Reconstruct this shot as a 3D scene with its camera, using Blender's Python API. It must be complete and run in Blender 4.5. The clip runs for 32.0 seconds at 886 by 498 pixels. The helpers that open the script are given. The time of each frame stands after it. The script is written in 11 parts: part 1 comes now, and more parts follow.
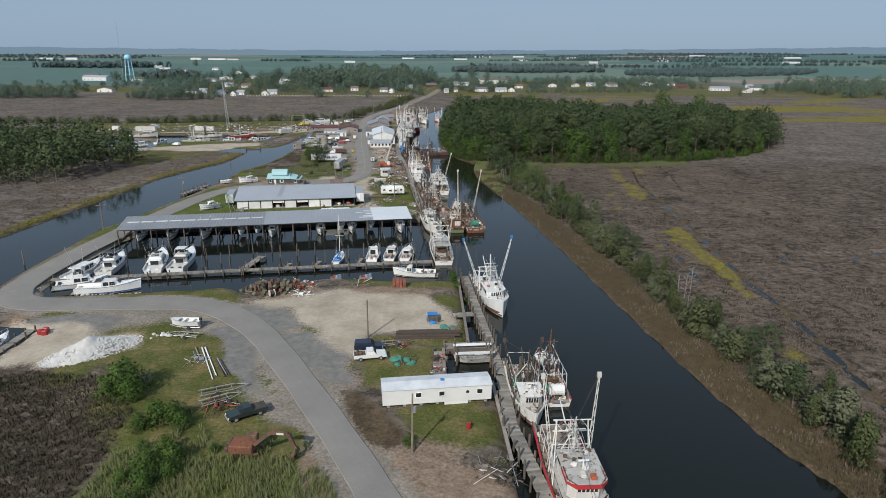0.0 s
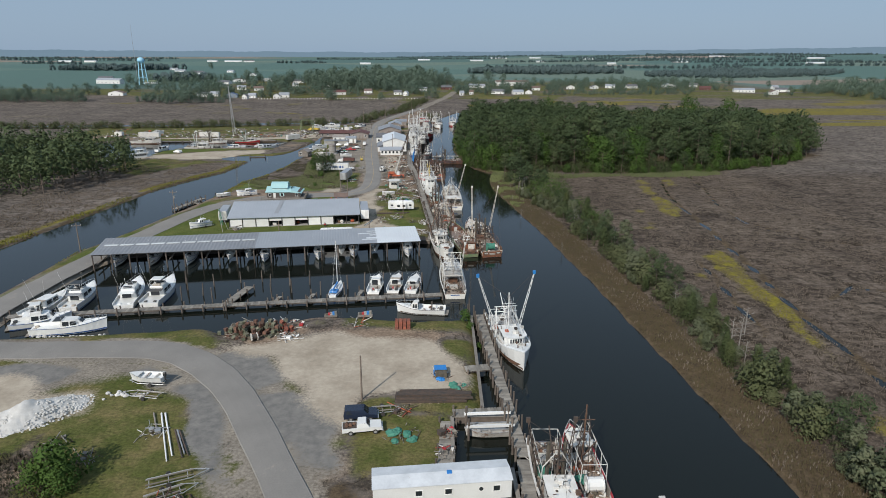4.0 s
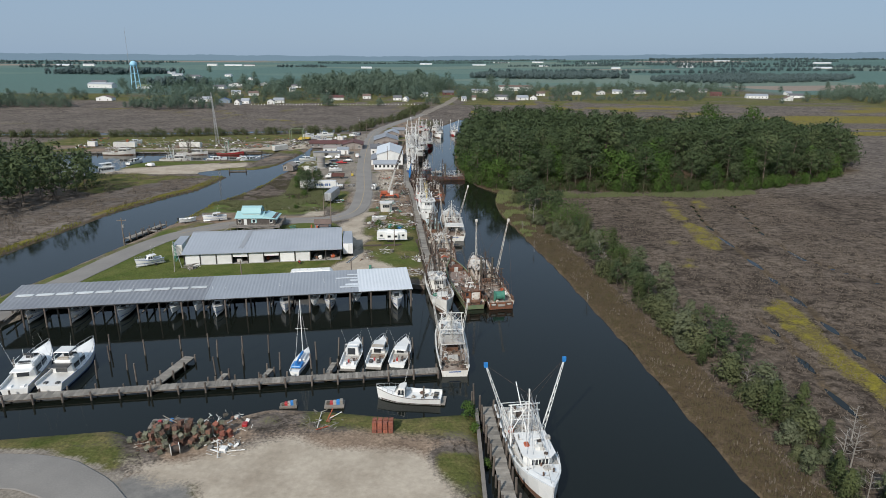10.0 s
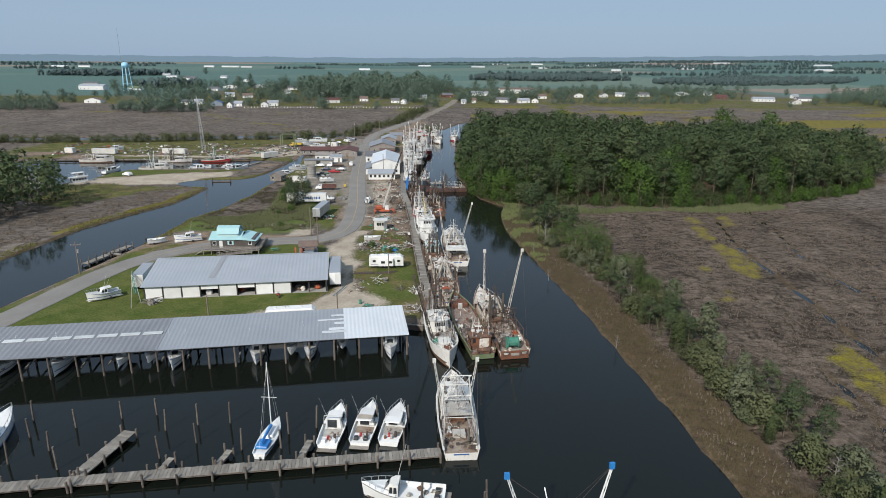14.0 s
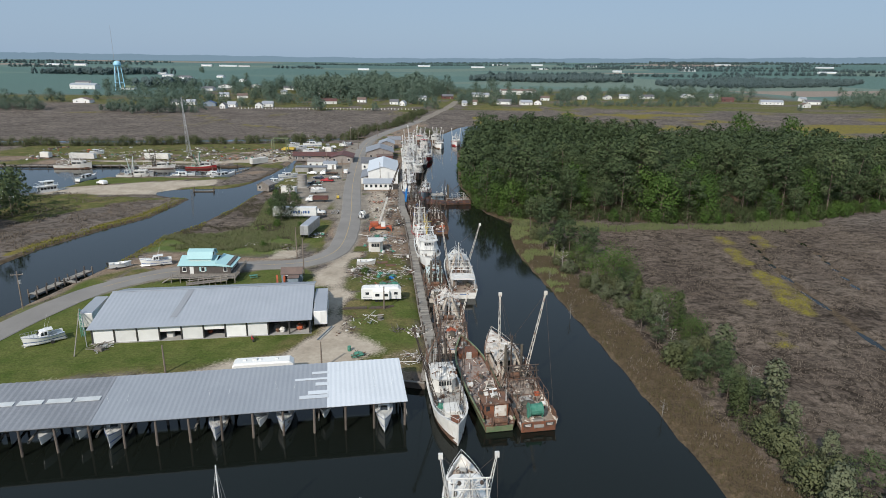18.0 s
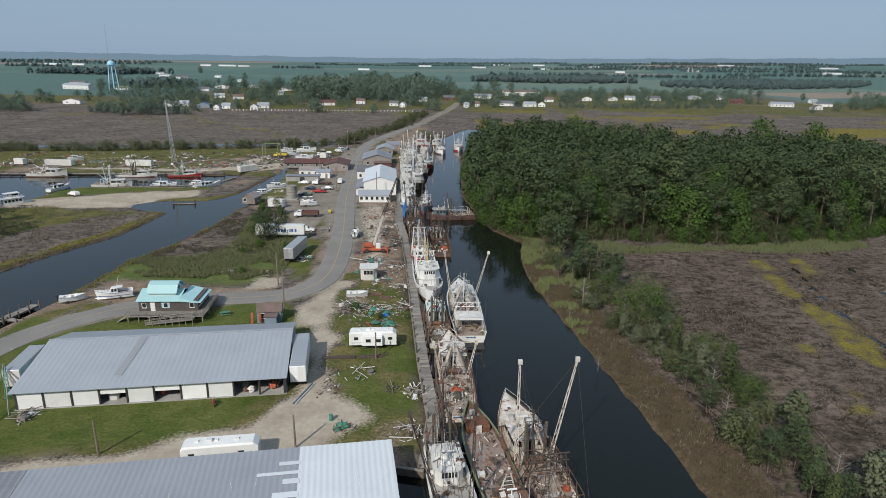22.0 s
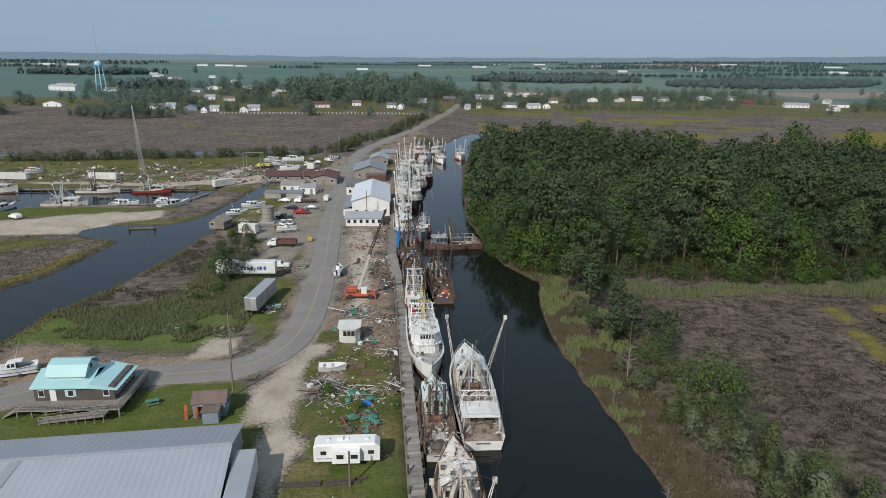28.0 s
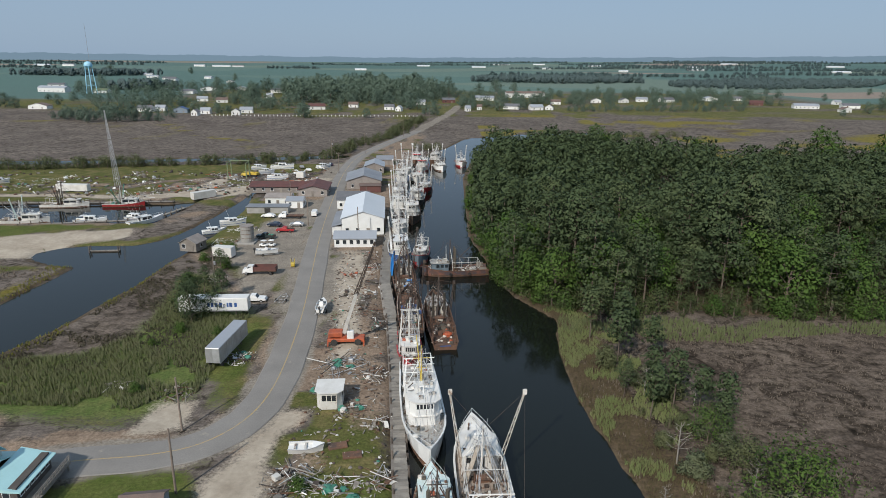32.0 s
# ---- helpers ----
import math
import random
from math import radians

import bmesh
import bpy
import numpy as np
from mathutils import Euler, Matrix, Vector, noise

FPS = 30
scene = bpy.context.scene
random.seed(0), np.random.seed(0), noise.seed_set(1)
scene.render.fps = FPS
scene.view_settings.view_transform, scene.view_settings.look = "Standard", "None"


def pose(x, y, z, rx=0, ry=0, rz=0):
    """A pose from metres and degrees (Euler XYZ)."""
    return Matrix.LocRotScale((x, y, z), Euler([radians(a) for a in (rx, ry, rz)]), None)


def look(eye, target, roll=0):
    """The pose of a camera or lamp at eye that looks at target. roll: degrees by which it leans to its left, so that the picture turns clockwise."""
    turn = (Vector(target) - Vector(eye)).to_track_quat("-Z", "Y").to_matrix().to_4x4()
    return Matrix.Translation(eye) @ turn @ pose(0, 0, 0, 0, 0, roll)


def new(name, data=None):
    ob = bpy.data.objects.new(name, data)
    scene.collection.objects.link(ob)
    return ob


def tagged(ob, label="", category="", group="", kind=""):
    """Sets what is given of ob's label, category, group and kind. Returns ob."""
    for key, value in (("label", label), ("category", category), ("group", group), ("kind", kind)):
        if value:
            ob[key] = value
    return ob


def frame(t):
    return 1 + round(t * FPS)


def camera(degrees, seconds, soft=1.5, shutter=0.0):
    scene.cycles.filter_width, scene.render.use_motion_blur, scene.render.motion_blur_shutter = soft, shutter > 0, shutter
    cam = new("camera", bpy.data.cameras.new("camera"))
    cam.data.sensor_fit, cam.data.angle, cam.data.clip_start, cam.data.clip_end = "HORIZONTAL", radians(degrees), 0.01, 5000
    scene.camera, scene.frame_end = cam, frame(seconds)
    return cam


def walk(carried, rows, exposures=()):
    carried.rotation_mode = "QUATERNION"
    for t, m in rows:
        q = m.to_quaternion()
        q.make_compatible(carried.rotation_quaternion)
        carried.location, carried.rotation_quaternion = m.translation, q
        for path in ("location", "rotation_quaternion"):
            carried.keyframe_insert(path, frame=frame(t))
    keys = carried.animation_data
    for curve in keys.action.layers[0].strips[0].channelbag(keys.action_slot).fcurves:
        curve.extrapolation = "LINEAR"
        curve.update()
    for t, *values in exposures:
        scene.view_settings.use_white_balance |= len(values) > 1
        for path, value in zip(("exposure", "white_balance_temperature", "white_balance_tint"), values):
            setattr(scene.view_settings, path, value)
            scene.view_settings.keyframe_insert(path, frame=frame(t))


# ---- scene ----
cam = camera(70.9, 32.0, soft=0.9)
PATH = [
    (0, (-2.276, 3.201, 49.788), (-2.226, 5.11, 49.194), 0.5),
    (0.5, (-2.136, 5.61, 49.861), (-2.086, 7.519, 49.267), 0.4),
    (1, (-1.94, 8.106, 49.945), (-1.891, 10.015, 49.351), 0.4),
    (1.5, (-1.75, 10.663, 49.931), (-1.701, 12.573, 49.338), 0.4),
    (2, (-1.639, 13.259, 49.989), (-1.591, 15.169, 49.397), 0.4),
    (2.5, (-1.454, 15.864, 50.006), (-1.411, 17.774, 49.414), 0.4),
    (3, (-1.299, 18.42, 50.108), (-1.269, 20.331, 49.517), 0.3),
    (3.5, (-1.11, 20.962, 50.238), (-1.101, 22.873, 49.647), 0.3),
    (5.5, (-0.736, 31.375, 50.557), (-0.742, 33.286, 49.967), 0.3),
    (6, (-0.678, 34.167, 50.489), (-0.684, 36.079, 49.9), 0.4),
    (6.5, (-0.499, 37.138, 50.396), (-0.505, 39.05, 49.807), 0.3),
    (7, (-0.494, 39.957, 50.357), (-0.5, 41.869, 49.77), 0.3),
    (7.5, (-0.403, 42.637, 50.399), (-0.409, 44.55, 49.814), 0.3),
    (8, (-0.36, 45.425, 50.393), (-0.364, 47.338, 49.809), 0.4),
    (8.5, (-0.247, 48.205, 50.366), (-0.253, 50.118, 49.783), 0.3),
    (9, (-0.243, 50.906, 50.356), (-0.248, 52.82, 49.775), 0.4),
    (9.5, (-0.083, 53.688, 50.419), (-0.088, 55.602, 49.838), 0.3),
    (10, (-0.088, 56.558, 50.329), (-0.093, 58.472, 49.75), 0.4),
    (10.5, (-0.07, 59.334, 50.219), (-0.074, 61.249, 49.642), 0.4),
    (11, (-0.145, 62.221, 50.171), (-0.148, 64.136, 49.595), 0.4),
    (11.5, (-0.134, 65.031, 50.196), (-0.138, 66.946, 49.618), 0.4),
    (12, (-0.175, 67.811, 50.198), (-0.179, 69.726, 49.621), 0.4),
    (12.5, (-0.417, 70.561, 50.166), (-0.42, 72.476, 49.59), 0.5),
    (13, (-0.55, 73.313, 50.248), (-0.552, 75.229, 49.672), 0.5),
    (13.5, (-0.716, 76.105, 50.237), (-0.717, 78.021, 49.662), 0.5),
    (14, (-0.893, 78.893, 50.286), (-0.893, 80.809, 49.712), 0.5),
    (14.5, (-1.028, 81.799, 50.208), (-1.027, 83.715, 49.636), 0.5),
    (16.5, (-1.528, 92.703, 50.406), (-1.524, 94.619, 49.833), 0.7),
    (17, (-1.819, 95.507, 50.444), (-1.814, 97.423, 49.871), 0.8),
    (17.5, (-2.041, 98.362, 50.426), (-2.036, 100.278, 49.852), 0.8),
    (18, (-2.211, 101.205, 50.395), (-2.206, 103.121, 49.822), 0.8),
    (18.5, (-2.365, 103.89, 50.453), (-2.361, 105.806, 49.879), 0.8),
    (19, (-2.499, 106.67, 50.504), (-2.495, 108.586, 49.93), 0.8),
    (19.5, (-2.621, 109.481, 50.557), (-2.617, 111.398, 49.984), 0.8),
    (20, (-2.634, 112.263, 50.595), (-2.631, 114.179, 50.022), 0.8),
    (20.5, (-2.66, 115.058, 50.565), (-2.657, 116.974, 49.992), 0.8),
    (21, (-2.718, 117.758, 50.62), (-2.715, 119.674, 50.046), 0.8),
    (21.5, (-2.678, 120.373, 50.759), (-2.676, 122.289, 50.186), 0.8),
    (22, (-2.711, 123.06, 50.822), (-2.708, 124.976, 50.249), 0.9),
    (22.5, (-2.726, 126.062, 50.766), (-2.724, 127.978, 50.192), 0.9),
    (23, (-2.633, 128.82, 50.751), (-2.631, 130.736, 50.178), 0.8),
    (23.5, (-2.562, 131.75, 50.717), (-2.561, 133.666, 50.143), 0.8),
    (24, (-2.545, 134.55, 50.836), (-2.544, 136.466, 50.262), 0.8),
    (24.5, (-2.58, 137.281, 50.873), (-2.578, 139.197, 50.3), 0.9),
    (25, (-2.486, 140.123, 50.949), (-2.485, 142.039, 50.375), 0.8),
    (25.5, (-2.574, 142.94, 50.936), (-2.573, 144.856, 50.363), 0.8),
    (27.5, (-2.987, 154.073, 51.162), (-2.983, 155.988, 50.587), 0.8),
    (28, (-3.046, 156.887, 51.262), (-3.043, 158.803, 50.687), 0.8),
    (28.5, (-3.103, 159.564, 51.279), (-3.099, 161.479, 50.704), 0.8),
    (29, (-3.157, 162.357, 51.349), (-3.153, 164.273, 50.774), 0.7),
    (29.5, (-3.226, 165.188, 51.421), (-3.222, 167.103, 50.845), 0.8),
    (30, (-3.238, 168.052, 51.434), (-3.234, 169.968, 50.859), 0.8),
    (30.5, (-3.272, 171.066, 51.446), (-3.267, 172.981, 50.871), 0.7),
    (31, (-3.376, 174.062, 51.356), (-3.371, 175.978, 50.781), 0.7),
    (31.5, (-3.491, 176.844, 51.357), (-3.485, 178.759, 50.783), 0.7),
    (32, (-3.398, 179.489, 51.536), (-3.393, 181.405, 50.961), 0.7),
]
walk(cam, [(t, look(eye, target, roll)) for t, eye, target, roll in PATH],
     [(0, 0.02), (6, 0.02), (11, 0.11), (14, 0.17), (18, 0.17), (21, 0.04), (24, -0.06), (28, -0.02), (30, 0.05), (32, 0.05)])

# ---- daylight: hazy sun from behind and to the west ----
world = bpy.data.worlds.new("sky")
scene.world = world
world.use_nodes = True
wn = world.node_tree
sky = wn.nodes.new("ShaderNodeTexSky")
sky.sky_type = "NISHITA"
sky.sun_disc = False
sky.sun_elevation = radians(37)
sky.sun_rotation = radians(207)
sky.dust_density = 1.2
sky.air_density = 1.0
sky.ozone_density = 4.0
wn.nodes["Background"].inputs["Strength"].default_value = 0.11
haze = wn.nodes.new("ShaderNodeMixRGB")  # even blue-grey haze over the whole sky
haze.inputs[0].default_value = 0.88
haze.inputs[2].default_value = (2.66, 3.62, 4.85, 1)
wn.links.new(sky.outputs["Color"], haze.inputs[1])
wn.links.new(haze.outputs[0], wn.nodes["Background"].inputs["Color"])
sun = new("sun", bpy.data.lights.new("sun", "SUN"))
sun.data.energy, sun.data.angle, sun.data.color = 3.85, radians(1.5), (1.0, 0.945, 0.865)
sun.matrix_world = look((0, 0, 0), (0.455 * 0.8, 0.89 * 0.8, -0.602))
scene.view_settings.exposure = 0.0

# ---- tools ----
rnd = random.Random(7)
nrg = np.random.RandomState(11)


class Geo:
    """Collects vertices and faces of one mesh."""

    def __init__(self):
        self.v, self.f = [], []

    def add(self, vs, fs):
        o = len(self.v)
        self.v.extend(vs)
        self.f.extend([tuple(i + o for i in q) for q in fs])
        return self

    def box(self, x0, x1, y0, y1, z0, z1, taper=0.0):
        t = taper
        return self.add([(x0, y0, z0), (x1, y0, z0), (x1, y1, z0), (x0, y1, z0),
                         (x0 + t, y0 + t, z1), (x1 - t, y0 + t, z1), (x1 - t, y1 - t, z1), (x0 + t, y1 - t, z1)],
                        [(3, 2, 1, 0), (4, 5, 6, 7), (0, 1, 5, 4), (1, 2, 6, 5), (2, 3, 7, 6), (3, 0, 4, 7)])

    def cham(self, x0, x1, y0, y1, z0, z1, c=0.05):
        """A box with chamfered upright edges and top."""
        def ring(a, z):
            return [(x0 + a + c, y0 + a, z), (x1 - a - c, y0 + a, z), (x1 - a, y0 + a + c, z), (x1 - a, y1 - a - c, z),
                    (x1 - a - c, y1 - a, z), (x0 + a + c, y1 - a, z), (x0 + a, y1 - a - c, z), (x0 + a, y0 + a + c, z)]
        vs = ring(0, z0) + ring(0, z1 - c) + ring(c * 0.7, z1)
        fs = [tuple(range(7, -1, -1)), tuple(range(16, 24))]
        for k in (0, 8):
            fs += [(k + i, k + (i + 1) % 8, k + 8 + (i + 1) % 8, k + 8 + i) for i in range(8)]
        return self.add(vs, fs)

    def tube(self, a, b, r0, r1=None, n=6, caps=True):
        a, b = Vector(a), Vector(b)
        r1 = r0 if r1 is None else r1
        d = (b - a).normalized()
        u = d.orthogonal().normalized()
        w = d.cross(u)
        vs = []
        for p, r in ((a, r0), (b, r1)):
            for i in range(n):
                t = 2 * math.pi * i / n
                vs.append(tuple(p + (u * math.cos(t) + w * math.sin(t)) * r))
        fs = [(i, (i + 1) % n, n + (i + 1) % n, n + i) for i in range(n)]
        if caps:
            fs += [tuple(range(n - 1, -1, -1)), tuple(range(n, 2 * n))]
        return self.add(vs, fs)

    def line(self, pts, r, n=5):
        for a, b in zip(pts, pts[1:]):
            self.tube(a, b, r, r, n)
        return self

    def loft(self, rings, closed=False, caps=True):
        n = len(rings[0])
        vs = [tuple(p) for r in rings for p in r]
        fs = []
        m = n if closed else n - 1
        for k in range(len(rings) - 1):
            fs += [(k * n + i, k * n + (i + 1) % n, (k + 1) * n + (i + 1) % n, (k + 1) * n + i) for i in range(m)]
        if caps:
            fs += [tuple(range(n - 1, -1, -1)), tuple(range((len(rings) - 1) * n, len(rings) * n))]
        return self.add(vs, fs)

    def prism(self, pts, z0, z1):
        n = len(pts)
        return self.add([(x, y, z0) for x, y in pts] + [(x, y, z1) for x, y in pts],
                        [tuple(range(n - 1, -1, -1)), tuple(range(n, 2 * n))] + [(i, (i + 1) % n, n + (i + 1) % n, n + i) for i in range(n)])

    def blob(self, c, r, sz=1.0, k=0.2, n=7, m=5, seed=0):
        """An uneven rounded lump."""
        q = random.Random(seed)
        rings = []
        for j in range(m + 1):
            ph = -math.pi / 2 + math.pi * j / m
            rr = max(math.cos(ph), 0.05)
            rings.append([(c[0] + r * rr * math.cos(2 * math.pi * i / n) * (1 + k * (q.random() - 0.5) * 2),
                           c[1] + r * rr * math.sin(2 * math.pi * i / n) * (1 + k * (q.random() - 0.5) * 2),
                           c[2] + r * sz * math.sin(ph) * (1 + k * (q.random() - 0.5))) for i in range(n)])
        return self.loft(rings, closed=True)

    def merge(self, other, m):
        return self.add([tuple(m @ Vector(p)) for p in other.v], other.f)

    def mesh(self, name, material, smooth=False):
        me = bpy.data.meshes.new(name)
        me.from_pydata(self.v, [], self.f)
        if material:
            me.materials.append(material)
        if smooth:
            me.polygons.foreach_set("use_smooth", [True] * len(me.polygons))
        me.update()
        return me


def part(name, geo, material, parent, label="", smooth=False):
    """Links a Geo as one mesh object under a thing or under a part."""
    ob = new(name, geo.mesh(name, material, smooth))
    ob.parent = parent
    return tagged(ob, label)


def thing(name, label, category, m=None, group="", kind=""):
    ob = new(name)
    ob.empty_display_size = 0.3
    ob.matrix_basis = m if m is not None else Matrix()
    return tagged(ob, label, category, group, kind)


def solid(name, geo, material, label, category, m=None, group="", kind="", smooth=False):
    ob = new(name, geo.mesh(name, material, smooth))
    if m is not None:
        ob.matrix_basis = m
    return tagged(ob, label, category, group, kind)


def shared(name, mesh, parent, m=None, label=""):
    ob = new(name, mesh)
    ob.parent = parent
    if m is not None:
        ob.matrix_basis = m
    return tagged(ob, label)


# ---- materials ----
def node(nt, kind, **put):
    n = nt.nodes.new(kind)
    for key, value in put.items():
        n.inputs[key.replace("_", " ")].default_value = value
    return n


def surface(name, base, other=None, amount=0.5, scale=0.6, fine=9.0, rough=0.7, metal=0.0, bump=0.15, stain=None, stain_at=0.62, vary=0.12, spec=0.5, streak=None, grain=None):
    """Two-scale weathered surface: base and other mixed by coarse noise, fine grain, stains with a shape of their own."""
    ma = bpy.data.materials.new(name)
    ma.use_nodes = True
    nt = ma.node_tree
    b = nt.nodes["Principled BSDF"]
    b.inputs["Roughness"].default_value, b.inputs["Metallic"].default_value = rough, metal
    b.inputs["Specular IOR Level"].default_value = spec
    geo = nt.nodes.new("ShaderNodeTexCoord").outputs["Object"]
    n1 = node(nt, "ShaderNodeTexNoise", Scale=scale, Detail=5.0, Roughness=0.6)
    n2 = node(nt, "ShaderNodeTexNoise", Scale=fine, Detail=3.0)
    info = nt.nodes.new("ShaderNodeObjectInfo")
    off = nt.nodes.new("ShaderNodeVectorMath")
    off.operation = "ADD"
    mul = nt.nodes.new("ShaderNodeMath")
    mul.operation = "MULTIPLY"
    mul.inputs[1].default_value = 50.0
    nt.links.new(info.outputs["Random"], mul.inputs[0])
    nt.links.new(geo, off.inputs[0])
    nt.links.new(mul.outputs[0], off.inputs[1])
    for n in (n1, n2):
        nt.links.new(off.outputs[0], n.inputs["Vector"])
    other = other or tuple(c * 0.7 for c in base)
    ramp = nt.nodes.new("ShaderNodeValToRGB")
    ramp.color_ramp.elements[0].position, ramp.color_ramp.elements[1].position = 0.5 - 0.3 * (1 - amount) - 0.02, 0.8 - 0.25 * amount
    ramp.color_ramp.elements[0].color, ramp.color_ramp.elements[1].color = (*base, 1), (*other, 1)
    nt.links.new(n1.outputs["Fac"], ramp.inputs["Fac"])
    col = ramp.outputs["Color"]
    if stain:
        n3 = node(nt, "ShaderNodeTexNoise", Scale=scale * 2.3, Detail=8.0, Roughness=0.7)
        sm = nt.nodes.new("ShaderNodeMapping")
        sm.inputs["Scale"].default_value = streak or (1, 1, 1)
        nt.links.new(off.outputs[0], sm.inputs["Vector"])
        nt.links.new(sm.outputs[0], n3.inputs["Vector"])
        r3 = nt.nodes.new("ShaderNodeValToRGB")
        r3.color_ramp.elements[0].position, r3.color_ramp.elements[1].position = stain_at, stain_at + 0.08
        nt.links.new(n3.outputs["Fac"], r3.inputs["Fac"])
        mx = nt.nodes.new("ShaderNodeMixRGB")
        mx.inputs[2].default_value = (*stain, 1)
        nt.links.new(r3.outputs["Color"], mx.inputs[0])
        nt.links.new(col, mx.inputs[1])
        col = mx.outputs[0]
    hsv = nt.nodes.new("ShaderNodeHueSaturation")
    rng = nt.nodes.new("ShaderNodeMapRange")
    rng.inputs["To Min"].default_value, rng.inputs["To Max"].default_value = 1 - vary, 1 + vary
    nt.links.new(info.outputs["Random"], rng.inputs["Value"])
    m3 = nt.nodes.new("ShaderNodeMapRange")
    if grain is None:
        grain = 0.07 if min(base) > 0.28 else 0.2
    m3.inputs["To Min"].default_value, m3.inputs["To Max"].default_value = 1 - grain, 1 + grain
    nt.links.new(n2.outputs["Fac"], m3.inputs["Value"])
    m4 = nt.nodes.new("ShaderNodeMath")
    m4.operation = "MULTIPLY"
    nt.links.new(rng.outputs[0], m4.inputs[0])
    nt.links.new(m3.outputs[0], m4.inputs[1])
    nt.links.new(m4.outputs[0], hsv.inputs["Value"])
    nt.links.new(col, hsv.inputs["Color"])
    nt.links.new(hsv.outputs["Color"], b.inputs["Base Color"])
    if bump:
        bp = node(nt, "ShaderNodeBump", Strength=bump, Distance=0.05)
        nt.links.new(n2.outputs["Fac"], bp.inputs["Height"])
        nt.links.new(bp.outputs["Normal"], b.inputs["Normal"])
    return ma


